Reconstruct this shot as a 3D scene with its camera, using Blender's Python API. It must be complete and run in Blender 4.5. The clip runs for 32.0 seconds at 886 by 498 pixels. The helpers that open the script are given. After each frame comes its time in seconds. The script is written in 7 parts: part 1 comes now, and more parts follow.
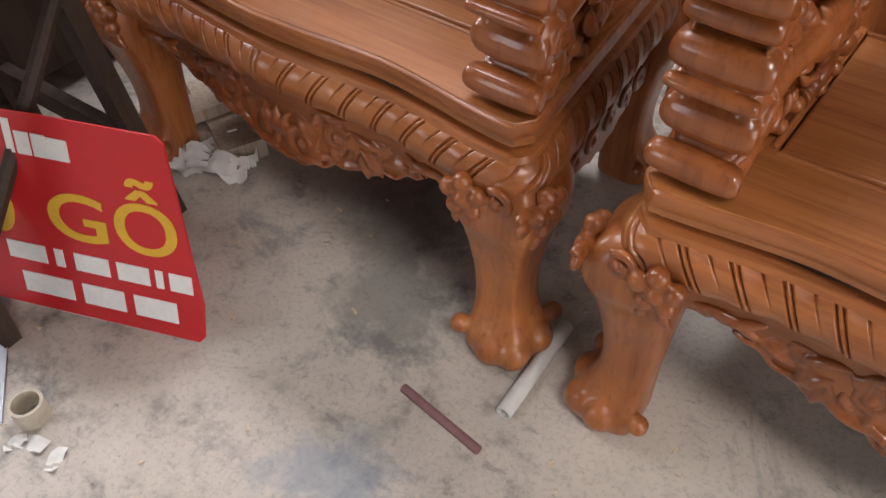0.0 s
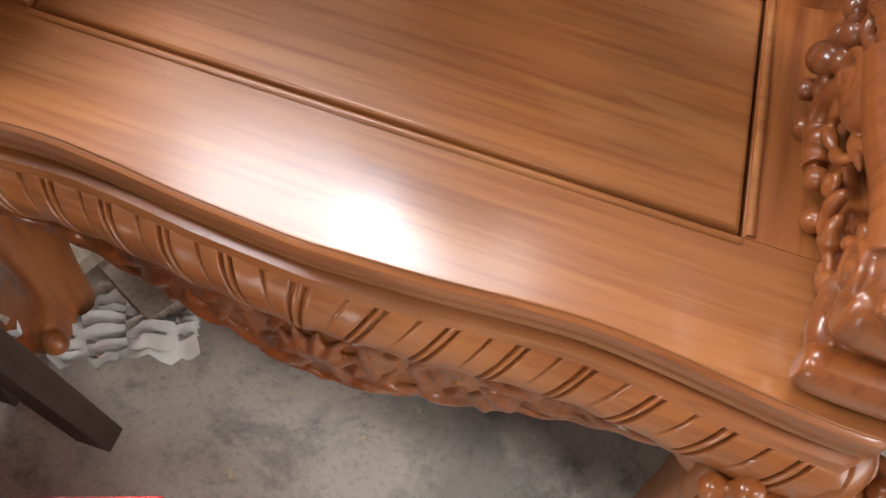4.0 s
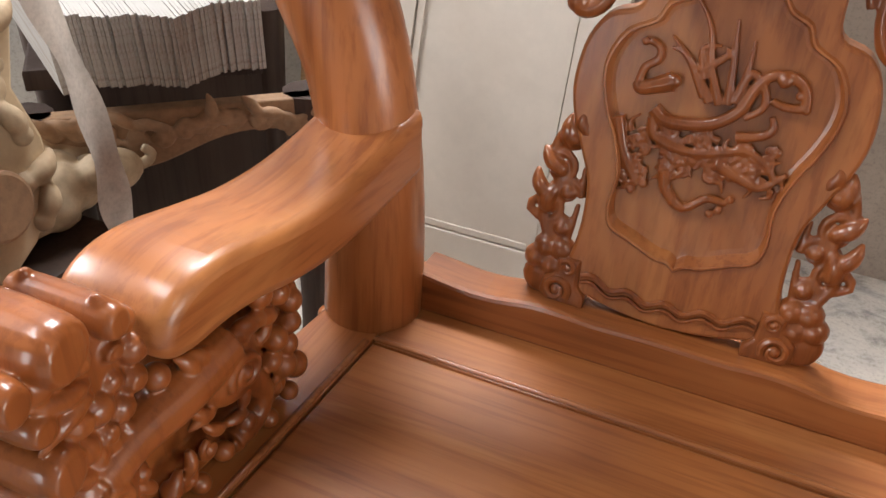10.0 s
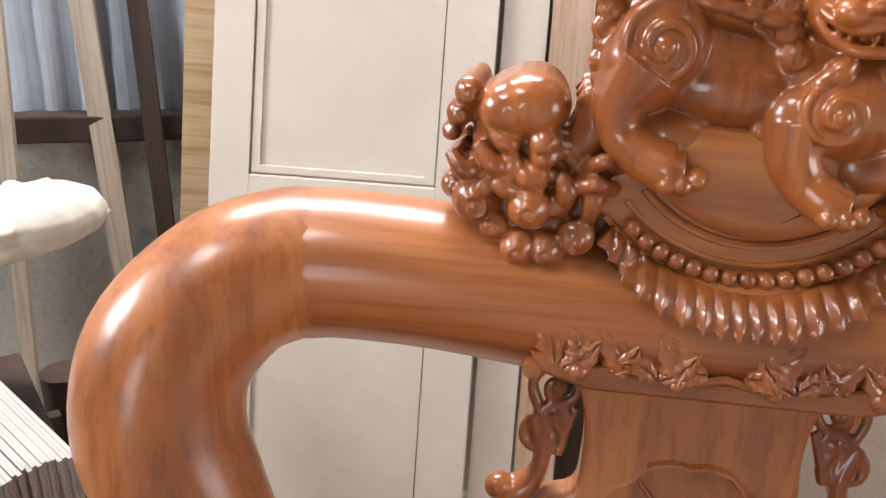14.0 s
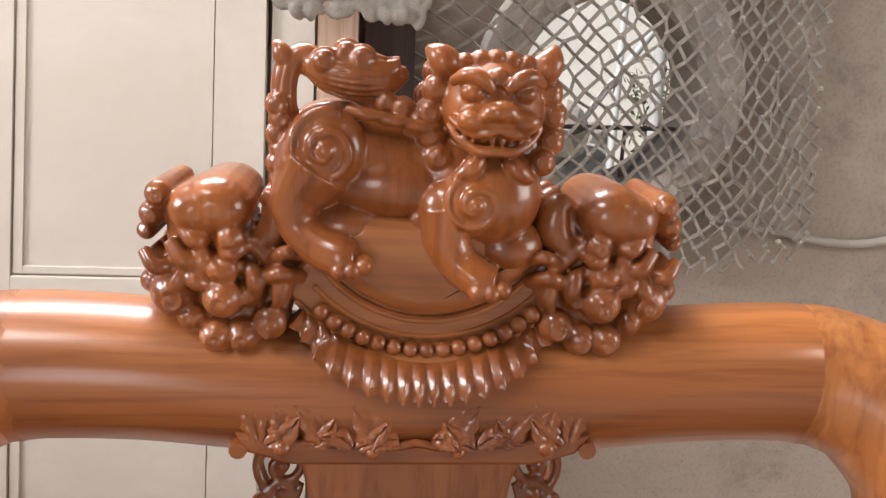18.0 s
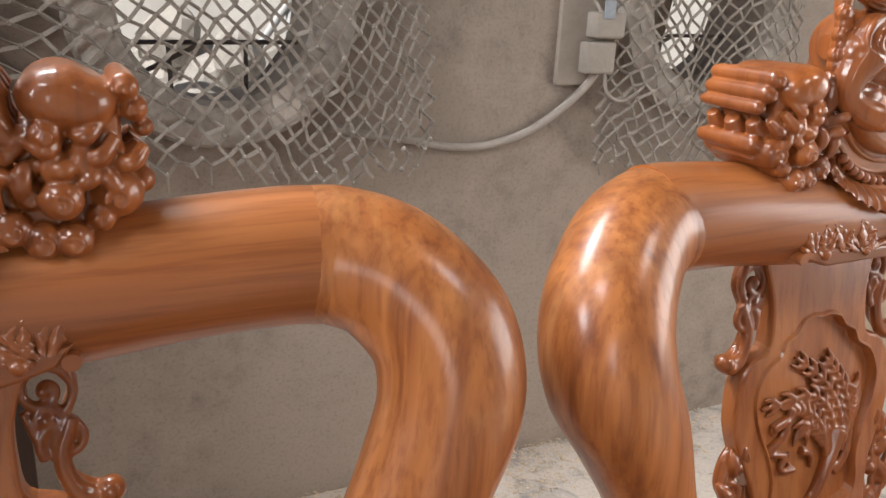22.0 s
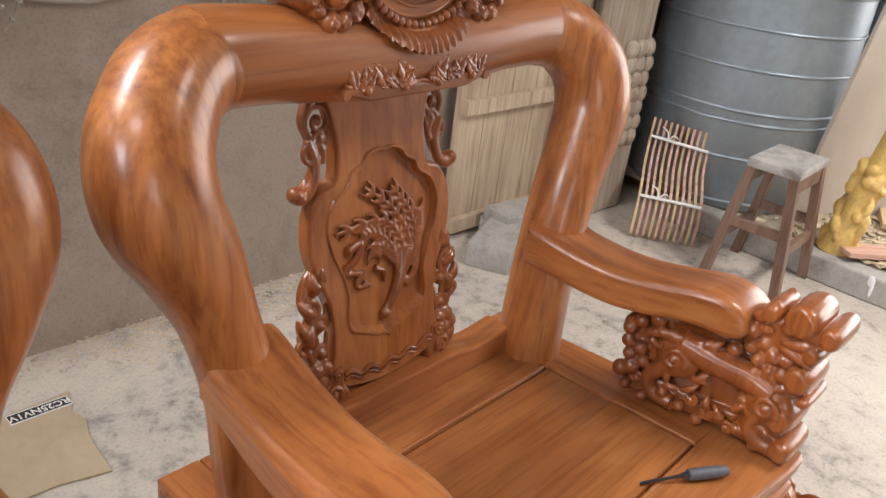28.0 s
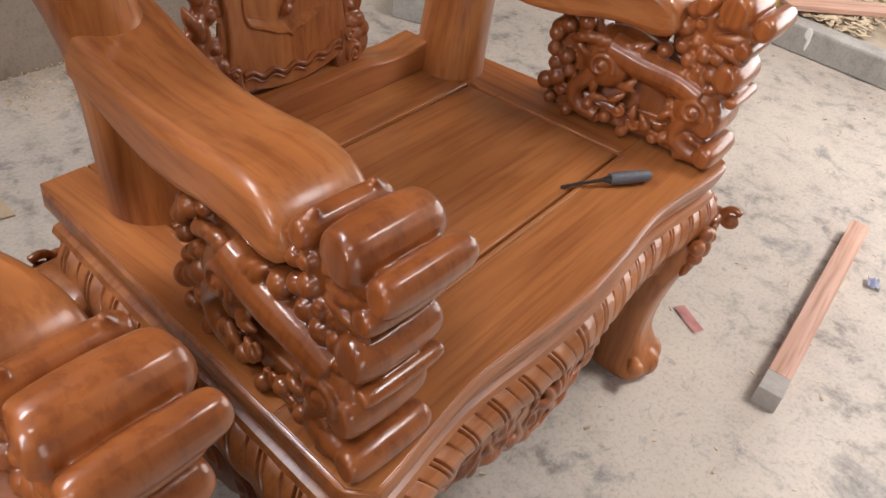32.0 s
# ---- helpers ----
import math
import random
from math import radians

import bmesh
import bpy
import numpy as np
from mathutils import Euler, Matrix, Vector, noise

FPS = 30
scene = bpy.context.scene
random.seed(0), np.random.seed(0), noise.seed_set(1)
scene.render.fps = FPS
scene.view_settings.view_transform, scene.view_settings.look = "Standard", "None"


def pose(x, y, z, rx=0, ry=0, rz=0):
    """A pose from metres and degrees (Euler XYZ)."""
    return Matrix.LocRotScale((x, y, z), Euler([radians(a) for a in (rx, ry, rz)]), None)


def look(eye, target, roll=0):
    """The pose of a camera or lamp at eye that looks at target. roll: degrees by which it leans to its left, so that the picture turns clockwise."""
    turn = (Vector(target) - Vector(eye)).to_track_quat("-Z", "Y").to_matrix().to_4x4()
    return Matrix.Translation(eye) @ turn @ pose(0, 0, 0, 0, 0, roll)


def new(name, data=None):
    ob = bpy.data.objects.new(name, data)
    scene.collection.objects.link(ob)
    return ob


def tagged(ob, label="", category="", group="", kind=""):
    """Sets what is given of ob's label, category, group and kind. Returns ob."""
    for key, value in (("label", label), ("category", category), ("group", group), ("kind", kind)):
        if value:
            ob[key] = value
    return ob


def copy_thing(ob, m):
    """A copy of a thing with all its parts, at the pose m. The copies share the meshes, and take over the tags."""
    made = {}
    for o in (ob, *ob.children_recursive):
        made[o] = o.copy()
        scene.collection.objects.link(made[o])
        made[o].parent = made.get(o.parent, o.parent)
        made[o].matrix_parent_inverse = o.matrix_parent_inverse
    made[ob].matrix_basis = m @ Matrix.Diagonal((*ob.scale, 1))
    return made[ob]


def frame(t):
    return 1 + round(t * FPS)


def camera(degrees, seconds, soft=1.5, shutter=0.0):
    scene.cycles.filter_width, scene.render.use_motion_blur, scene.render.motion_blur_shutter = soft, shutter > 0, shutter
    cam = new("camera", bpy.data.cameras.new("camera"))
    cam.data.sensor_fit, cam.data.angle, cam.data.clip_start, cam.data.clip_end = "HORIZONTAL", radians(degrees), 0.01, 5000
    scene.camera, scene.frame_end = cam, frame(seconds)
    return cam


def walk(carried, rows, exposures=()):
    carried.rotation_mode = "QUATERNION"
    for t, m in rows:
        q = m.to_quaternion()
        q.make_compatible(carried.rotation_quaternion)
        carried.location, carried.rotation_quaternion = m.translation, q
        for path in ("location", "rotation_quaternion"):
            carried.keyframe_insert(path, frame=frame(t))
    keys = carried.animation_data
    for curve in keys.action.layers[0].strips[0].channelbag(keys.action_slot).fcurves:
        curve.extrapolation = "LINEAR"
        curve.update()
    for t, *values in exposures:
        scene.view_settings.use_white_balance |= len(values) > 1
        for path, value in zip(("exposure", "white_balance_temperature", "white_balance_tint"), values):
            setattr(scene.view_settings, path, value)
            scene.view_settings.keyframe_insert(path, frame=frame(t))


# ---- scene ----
cam = camera(57.0, 32.0)
PATH = [
    (0, (0.755, -0.703, 0.972), (-0.089, 0.365, -0.493), -1.7),
    (0.5, (0.76, -0.675, 0.94), (-0.01, 0.39, -0.568), 0.6),
    (1, (0.713, -0.599, 0.906), (0.072, 0.477, -0.653), 3.9),
    (1.5, (0.57, -0.503, 0.881), (0.069, 0.458, -0.8), 8.5),
    (2, (0.476, -0.436, 0.876), (0.052, 0.466, -0.858), 12.0),
    (2.5, (0.405, -0.388, 0.904), (-0.041, 0.522, -0.821), 11.6),
    (3, (0.374, -0.311, 0.887), (-0.167, 0.503, -0.858), 5.7),
    (3.5, (0.294, -0.305, 0.89), (-0.174, 0.591, -0.836), 4.7),
    (4, (0.148, -0.379, 0.896), (-0.062, 0.667, -0.796), 9.0),
    (4.5, (0.061, -0.367, 0.927), (-0.149, 0.676, -0.766), 11.6),
    (6.5, (0.052, -0.369, 0.875), (-0.544, 0.806, -0.629), 6.0),
    (7, (0.027, -0.371, 0.89), (-0.619, 0.835, -0.569), 6.2),
    (7.5, (0.015, -0.363, 0.91), (-0.687, 0.879, -0.491), 5.2),
    (8, (0.015, -0.351, 0.934), (-0.721, 0.939, -0.406), 4.0),
    (8.5, (0.011, -0.349, 0.939), (-0.733, 1.009, -0.326), 4.1),
    (9, (0.018, -0.344, 0.948), (-0.717, 1.069, -0.262), 3.9),
    (9.5, (0.029, -0.336, 0.96), (-0.644, 1.151, -0.196), 4.0),
    (10, (0.039, -0.324, 0.981), (-0.589, 1.225, -0.117), 3.4),
    (10.5, (0.038, -0.315, 1.02), (-0.609, 1.302, 0.036), 2.3),
    (11, (0.034, -0.308, 1.042), (-0.64, 1.352, 0.153), 2.1),
    (11.5, (0.019, -0.298, 1.051), (-0.67, 1.37, 0.189), 2.2),
    (12, (-0.016, -0.237, 1.061), (-0.707, 1.444, 0.226), 1.8),
    (12.5, (-0.033, -0.163, 1.07), (-0.758, 1.52, 0.268), 0.7),
    (13, (-0.036, -0.131, 1.085), (-0.757, 1.564, 0.306), 0.6),
    (13.5, (-0.052, -0.109, 1.118), (-0.659, 1.655, 0.398), 0.3),
    (14, (-0.123, -0.118, 1.166), (-0.359, 1.733, 0.446), 2.3),
    (14.5, (-0.109, -0.127, 1.16), (-0.317, 1.766, 0.547), 2.3),
    (16.5, (-0.096, -0.147, 1.167), (-0.096, 1.791, 0.673), 3.1),
    (17, (-0.108, -0.147, 1.172), (-0.001, 1.788, 0.678), 3.4),
    (17.5, (-0.059, -0.154, 1.185), (0.008, 1.777, 0.667), 2.5),
    (18, (-0.032, -0.161, 1.187), (0.136, 1.766, 0.676), 2.6),
    (18.5, (-0.014, -0.167, 1.189), (0.236, 1.753, 0.685), 2.9),
    (19, (-0.009, -0.172, 1.188), (0.291, 1.74, 0.687), 2.8),
    (19.5, (0.008, -0.175, 1.187), (0.35, 1.725, 0.664), 2.8),
    (20, (0.018, -0.177, 1.172), (0.472, 1.688, 0.61), 2.9),
    (20.5, (0.037, -0.172, 1.16), (0.583, 1.657, 0.564), 2.6),
    (21, (0.062, -0.17, 1.153), (0.688, 1.628, 0.54), 2.7),
    (21.5, (0.081, -0.167, 1.154), (0.757, 1.612, 0.54), 2.6),
    (22, (0.129, -0.177, 1.151), (0.953, 1.534, 0.524), 2.8),
    (22.5, (0.194, -0.177, 1.147), (1.255, 1.401, 0.528), 3.0),
    (23, (0.22, -0.179, 1.144), (1.383, 1.326, 0.525), 3.2),
    (23.5, (0.235, -0.18, 1.15), (1.466, 1.273, 0.537), 3.1),
    (24, (0.254, -0.171, 1.155), (1.533, 1.249, 0.561), 3.4),
    (24.5, (0.277, -0.167, 1.182), (1.607, 1.233, 0.661), 4.1),
    (26.5, (0.228, -0.237, 1.187), (1.559, 1.09, 0.503), 8.2),
    (27, (0.209, -0.293, 1.169), (1.565, 0.959, 0.398), 7.0),
    (27.5, (0.199, -0.311, 1.162), (1.563, 0.906, 0.349), 7.2),
    (28, (0.201, -0.316, 1.152), (1.565, 0.871, 0.296), 7.6),
    (28.5, (0.207, -0.315, 1.146), (1.575, 0.847, 0.262), 7.9),
    (29, (0.211, -0.316, 1.139), (1.57, 0.826, 0.217), 7.7),
    (29.5, (0.214, -0.318, 1.127), (1.564, 0.796, 0.159), 7.5),
    (30, (0.217, -0.32, 1.115), (1.56, 0.749, 0.088), 7.6),
    (30.5, (0.217, -0.335, 1.094), (1.543, 0.672, -0.013), 7.0),
    (31, (0.221, -0.336, 1.04), (1.577, 0.608, -0.087), 8.9),
    (31.5, (0.229, -0.347, 1.022), (1.577, 0.548, -0.154), 10.0),
    (32, (0.237, -0.357, 1.009), (1.54, 0.511, -0.236), 10.6),
]
EXPOSURES = [(0.0, -0.05, 6500, 15), (2.0, 0.0, 6500, 13), (4.0, 0.36, 6450, 11), (7.0, -0.2, 6650, 14), (8.0, -0.2, 6700, 14), (9.0, 0.28, 6550, 12), (11.0, 0.6, 6400, 11), (14.0, 0.6, 6450, 12), (17.0, 0.55, 6500, 13), (19.0, 0.45, 6500, 13), (22.0, 0.32, 6450, 12), (24.0, 0.05, 6450, 12), (27.0, 0.05, 6500, 12), (29.0, 0.2, 6550, 13), (32.0, -0.1, 6600, 15)]
walk(cam, [(t, look(eye, target, roll)) for t, eye, target, roll in PATH], EXPOSURES)

SKY, SUN = 0.03, 5.0
LAMPS = [
    ("doorway_light", (-1.35, -3.55, 1.30), (0.5, 0.2, 0.8), 0.9, 1.3, 20, (0.92, 0.97, 1.0)),
    ("left_opening_light", (-3.18, -0.20, 2.25), (0.0, 0.4, 0.7), 1.2, 1.0, 80, (0.96, 0.98, 1.0)),
    ("roof_opening_light", (-1.25, -0.60, 3.29), (-0.2, 0.0, 0.6), 0.9, 0.7, 36, (0.97, 0.98, 1.0)),
    # Added fill for the right-hand floor, its spread narrowed; no such roof light known.
    ("skylight", (2.5, -1.4, 3.29), (2.6, -0.7, 0.0), 1.2, 0.8, 45, (1.0, 0.98, 0.95), 95),
    ("clerestory_light", (-0.62, 1.39, 2.84), (-0.3, 0.0, 0.7), 1.5, 0.62, 72, (0.97, 0.98, 1.0)),
    ("right_opening_light", (5.88, -1.3, 1.50), (2.4, 0.0, 0.4), 3.2, 2.4, 140, (1.0, 0.98, 0.95)),
    ("bright_pane_light", (-0.44, 1.36, 2.80), (0.0, 0.0, 0.5), 0.26, 0.24, 15, (0.86, 0.94, 1.0)),
]

# ---- world and lights ----
world = bpy.data.worlds.new("world")
scene.world = world
world.use_nodes = True
wn = world.node_tree.nodes
sky = wn.new("ShaderNodeTexSky")
sky.sky_type, sky.sun_disc = "NISHITA", False
sky.sun_elevation, sky.sun_rotation = radians(48), radians(240)
wn["Background"].inputs["Strength"].default_value = SKY
world.node_tree.links.new(sky.outputs["Color"], wn["Background"].inputs["Color"])


def area(name, eye, target, size_x, size_y, watts, colour=(1, 1, 1), spread=180):
    lamp = bpy.data.lights.new(name, "AREA")
    lamp.shape, lamp.size, lamp.size_y, lamp.energy, lamp.color = "RECTANGLE", size_x, size_y, watts, colour
    lamp.spread = radians(spread)
    ob = new(name, lamp)
    ob.matrix_world = look(eye, target)
    return ob


sun = bpy.data.lights.new("sun", "SUN")
sun.energy, sun.angle, sun.color = SUN, radians(0.53), (1.0, 0.96, 0.90)
new("sun", sun).matrix_world = look((-6.0, -3.5, 7.7), (0.0, 0.0, 0.0))

for lamp_row in LAMPS:
    area(*lamp_row)


# ---- materials ----
def material(name):
    m = bpy.data.materials.new(name)
    m.use_nodes = True
    return m, m.node_tree.nodes, m.node_tree.links, m.node_tree.nodes["Principled BSDF"]


def ramp(nodes, stops):
    r = nodes.new("ShaderNodeValToRGB")
    while len(r.color_ramp.elements) < len(stops):
        r.color_ramp.elements.new(0.5)
    for e, (p, c) in zip(r.color_ramp.elements, stops):
        e.position, e.color = p, (*c, 1)
    return r


def mapped(nodes, links, scale, turn=(0, 0, 0)):
    co, mp = nodes.new("ShaderNodeTexCoord"), nodes.new("ShaderNodeMapping")
    mp.inputs["Scale"].default_value = scale
    mp.inputs["Rotation"].default_value = [radians(a) for a in turn]
    links.new(co.outputs["Object"], mp.inputs["Vector"])
    return mp


def noise_tex(nodes, links, vec, scale, detail=4.0, rough=0.55, distort=0.0):
    n = nodes.new("ShaderNodeTexNoise")
    n.inputs["Scale"].default_value, n.inputs["Detail"].default_value = scale, detail
    n.inputs["Roughness"].default_value, n.inputs["Distortion"].default_value = rough, distort
    links.new(vec.outputs[0], n.inputs["Vector"])
    return n


def mixed(nodes, links, a, b, fac, kind="MIX"):
    """a, b: sockets or colours; fac: socket or number"""
    m = nodes.new("ShaderNodeMix")
    m.data_type, m.blend_type = "RGBA", kind
    for key, v in ((0, fac), (6, a), (7, b)):
        if hasattr(v, "links"):
            links.new(v, m.inputs[key])
        else:
            m.inputs[key].default_value = v if key == 0 else (*v, 1)
    return m.outputs[2]


def bumped(nodes, links, bsdf, height, strength, distance=0.002):
    b = nodes.new("ShaderNodeBump")
    b.inputs["Strength"].default_value, b.inputs["Distance"].default_value = strength, distance
    links.new(height, b.inputs["Height"])
    links.new(b.outputs["Normal"], bsdf.inputs["Normal"])


def wood(name, axis, light=(0.40, 0.155, 0.05), dark=(0.22, 0.065, 0.018), rough=0.42, coat=0.55, burl=0.0, turn=(0, 0, 0), bands=1.0, streak=False, coat_rough=0.20):
    """Polished reddish hardwood with its grain along one axis."""
    m, nodes, links, p = material(name)
    along, across = 1.1, 9.0
    scale = [across] * 3
    scale["xyz".index(axis)] = along
    v = mapped(nodes, links, scale, turn)
    big = noise_tex(nodes, links, v, 1.0, 3, 0.5, 1.2 + 4 * burl)
    wave = nodes.new("ShaderNodeTexWave")
    wave.wave_type, wave.bands_direction = "BANDS", {"x": "Y", "y": "X", "z": "X"}[axis]
    wave.inputs["Scale"].default_value, wave.inputs["Distortion"].default_value = 0.7, 7.0 + 6 * burl
    wave.inputs["Detail"].default_value, wave.inputs["Detail Scale"].default_value = 3, 1.2
    links.new(v.outputs[0], wave.inputs["Vector"])
    fine_scale = [130.0] * 3
    fine_scale["xyz".index(axis)] = 5.0
    fine = noise_tex(nodes, links, mapped(nodes, links, fine_scale, turn), 1.0, 3, 0.6)
    mid = tuple(0.55 * a + 0.45 * b for a, b in zip(light, dark))
    tone = ramp(nodes, [(0.28, dark), (0.46, mid), (0.68, light)])
    links.new(big.outputs["Fac"], tone.inputs["Fac"])
    rings = ramp(nodes, [(0.0, (0.80, 0.73, 0.67)), (0.35, (1, 1, 1)), (1.0, (1.06, 1.05, 1.03))])
    links.new(wave.outputs["Fac"], rings.inputs["Fac"])
    c = mixed(nodes, links, tone.outputs["Color"], rings.outputs["Color"], 0.66 * bands, "MULTIPLY")
    pores = ramp(nodes, [(0.36, (0.62, 0.53, 0.46)), (0.52, (1, 1, 1))])
    links.new(fine.outputs["Fac"], pores.inputs["Fac"])
    c = mixed(nodes, links, c, pores.outputs["Color"], 0.6, "MULTIPLY")
    blotch = noise_tex(nodes, links, mapped(nodes, links, (3.1, 3.1, 3.1)), 1.0, 2, 0.5)
    br = ramp(nodes, [(0.3, (0.82, 0.75, 0.70)), (0.7, (1.14, 1.11, 1.06))])
    links.new(blotch.outputs["Fac"], br.inputs["Fac"])
    c = mixed(nodes, links, c, br.outputs["Color"], 0.7, "MULTIPLY")
    if streak:
        sv = [5.0] * 3
        sv["xyz".index(axis)] = 1.3
        sn = noise_tex(nodes, links, mapped(nodes, links, sv, turn), 1.0, 4, 0.55, 1.6 + 3 * burl)
        sr = ramp(nodes, [(0.55, (0, 0, 0)), (0.64, (0.26, 0.26, 0.26)), (0.72, (0.05, 0.05, 0.05))])
        links.new(sn.outputs["Fac"], sr.inputs["Fac"])
        c = mixed(nodes, links, c, tuple(min(1, x * k) for x, k in zip(light, (1.35, 1.7, 2.0))), sr.outputs["Color"])
        dn = noise_tex(nodes, links, mapped(nodes, links, sv, (turn[0] + 11, turn[1], turn[2])), 1.7, 3, 0.5, 2.0)
        dr = ramp(nodes, [(0.60, (0, 0, 0)), (0.72, (0.28, 0.28, 0.28))])
        links.new(dn.outputs["Fac"], dr.inputs["Fac"])
        c = mixed(nodes, links, c, tuple(x * 0.62 for x in dark), dr.outputs["Color"])
        knot = nodes.new("ShaderNodeTexVoronoi")
        knot.inputs["Scale"].default_value = 4.0
        kv = [1.0] * 3
        kv["xyz".index(axis)] = 0.6
        links.new(mapped(nodes, links, kv).outputs[0], knot.inputs["Vector"])
        kr = ramp(nodes, [(0.012, (0.85, 0.85, 0.85)), (0.03, (0.35, 0.35, 0.35)), (0.05, (0, 0, 0))])
        links.new(knot.outputs["Distance"], kr.inputs["Fac"])
        c = mixed(nodes, links, c, (0.06, 0.018, 0.006), kr.outputs["Color"])
    links.new(c, p.inputs["Base Color"])
    smear = noise_tex(nodes, links, mapped(nodes, links, (7, 7, 7)), 1.0, 4, 0.6)
    rr = ramp(nodes, [(0.3, (rough * 0.8,) * 3), (0.75, (rough * 1.35,) * 3)])
    links.new(smear.outputs["Fac"], rr.inputs["Fac"])
    links.new(rr.outputs["Color"], p.inputs["Roughness"])
    p.inputs["Coat Weight"].default_value, p.inputs["Coat Roughness"].default_value = coat, coat_rough
    p.inputs["Specular IOR Level"].default_value = 0.35
    bumped(nodes, links, p, fine.outputs["Fac"], 0.10, 0.0006)
    return m


def plain(name, colour, rough=0.6, metal=0.0, vary=0.15, scale=12.0, bump=0.15, dirt=None, distance=0.002):
    """A surface of one colour with mottling at two scales; dirt: a second colour in patches."""
    m, nodes, links, p = material(name)
    v = mapped(nodes, links, (1, 1, 1))
    a, b = noise_tex(nodes, links, v, scale, 5, 0.6), noise_tex(nodes, links, v, scale * 9, 3, 0.6)
    lo, hi = tuple(c * (1 - vary) for c in colour), tuple(min(1, c * (1 + vary)) for c in colour)
    r = ramp(nodes, [(0.3, lo), (0.7, hi)])
    links.new(a.outputs["Fac"], r.inputs["Fac"])
    c = r.outputs["Color"]
    speck = ramp(nodes, [(0.3, (1 - vary,) * 3), (0.6, (1, 1, 1))])
    links.new(b.outputs["Fac"], speck.inputs["Fac"])
    c = mixed(nodes, links, c, speck.outputs["Color"], 0.8, "MULTIPLY")
    if dirt:
        d = noise_tex(nodes, links, v, scale * 0.35, 6, 0.65, 0.6)
        dr = ramp(nodes, [(0.48, (0, 0, 0)), (0.66, (1, 1, 1))])
        links.new(d.outputs["Fac"], dr.inputs["Fac"])
        c = mixed(nodes, links, c, dirt, dr.outputs["Color"])
    links.new(c, p.inputs["Base Color"])
    p.inputs["Roughness"].default_value, p.inputs["Metallic"].default_value = rough, metal
    bumped(nodes, links, p, b.outputs["Fac"], bump, distance)
    return m


WOOD_X = wood("polished_wood_along", "x", (0.43, 0.152, 0.043), (0.21, 0.062, 0.016), streak=True)
WOOD_Y = wood("polished_wood_deep", "y", (0.44, 0.158, 0.045), (0.23, 0.068, 0.018), streak=True)
WOOD_Z = wood("polished_wood_upright", "z", (0.43, 0.150, 0.042), (0.22, 0.064, 0.017), streak=True)
WOOD_SEAT = wood("seat_wood", "x", (0.42, 0.160, 0.048), (0.28, 0.094, 0.026), 0.42, 0.50, burl=0.3, bands=0.6, streak=True, coat_rough=0.19)
WOOD_BURL = wood("burl_wood", "z", (0.47, 0.175, 0.050), (0.24, 0.072, 0.019), 0.40, 0.50, burl=1.0, streak=True)
WOOD_CARVE = wood("carved_wood", "z", (0.34, 0.106, 0.027), (0.16, 0.044, 0.012), 0.36, 0.60, bands=0.9, coat_rough=0.13)
WOOD_DARK = plain("dark_groove", (0.03, 0.012, 0.006), 0.5, vary=0.3)
RAW = wood("raw_wood", "x", (0.62, 0.46, 0.28), (0.48, 0.33, 0.18), 0.7, 0.0)
RAW_CARVE = plain("raw_carved_wood", (0.44, 0.32, 0.195), 0.75, vary=0.25, scale=9, dirt=(0.30, 0.18, 0.09))

# ---- mesh kit ----
def V(*a):
    return Vector(a)


def lerp_table(table, x):
    xs, ys = [r[0] for r in table], [r[1] for r in table]
    return float(np.interp(x, xs, ys))


def spline(points, sub=6):
    """A smooth line through points (tuples of any length)."""
    p = [np.array(q, float) for q in points]
    p = [2 * p[0] - p[1], *p, 2 * p[-1] - p[-2]]
    out = []
    for i in range(1, len(p) - 2):
        a, b, c, d = p[i - 1 : i + 3]
        for k in range(sub):
            t = k / sub
            out.append(0.5 * (2 * b + (c - a) * t + (2 * a - 5 * b + 4 * c - d) * t * t + (3 * b - a - 3 * c + d) * t**3))
    out.append(p[-2])
    return out


class Build:
    """Points and faces of a mesh in the making."""

    def __init__(self):
        self.points, self.polys = [], []


def B(fine=False):
    b = Build()
    b.fine = fine
    return b


def skin(bm, rings, closed=True, caps=True):
    """Joins rings of points into a skin."""
    n, first = len(rings[0]), len(bm.points)
    for ring in rings:
        bm.points.extend(tuple(q) for q in ring)
    for r in range(len(rings) - 1):
        a, b = first + r * n, first + (r + 1) * n
        for k in range(n if closed else n - 1):
            j = (k + 1) % n
            bm.polys.append((a + k, a + j, b + j, b + k))
    if caps and closed:
        bm.polys.append(tuple(range(first + n - 1, first - 1, -1)))
        last = first + (len(rings) - 1) * n
        bm.polys.append(tuple(range(last, last + n)))


def tube(bm, points, sides=10, sub=6, flat=1.0, up=None):
    """A tapered tube through rows of x, y, z, radius; flat: its height over its width, measured along up."""
    if bm.fine:
        sides, sub = max(sides, 18), sub + 3
    line = spline(points, sub)
    pos = [Vector(q[:3]) for q in line]
    rings = []
    ref = Vector(up) if up else Vector((0.31, 0.17, 0.93))
    for i, q in enumerate(line):
        t = (pos[min(i + 1, len(pos) - 1)] - pos[max(i - 1, 0)]).normalized()
        u = ref - t * ref.dot(t)
        if u.length < 1e-4:
            u = t.orthogonal()
        u.normalize()
        if not up:
            ref = u
        w = t.cross(u)
        r = float(max(q[3], 1e-4))
        rings.append([pos[i] + float(r) * (math.cos(a) * w + flat * math.sin(a) * u) for a in (2 * math.pi * k / sides for k in range(sides))])
    skin(bm, rings)


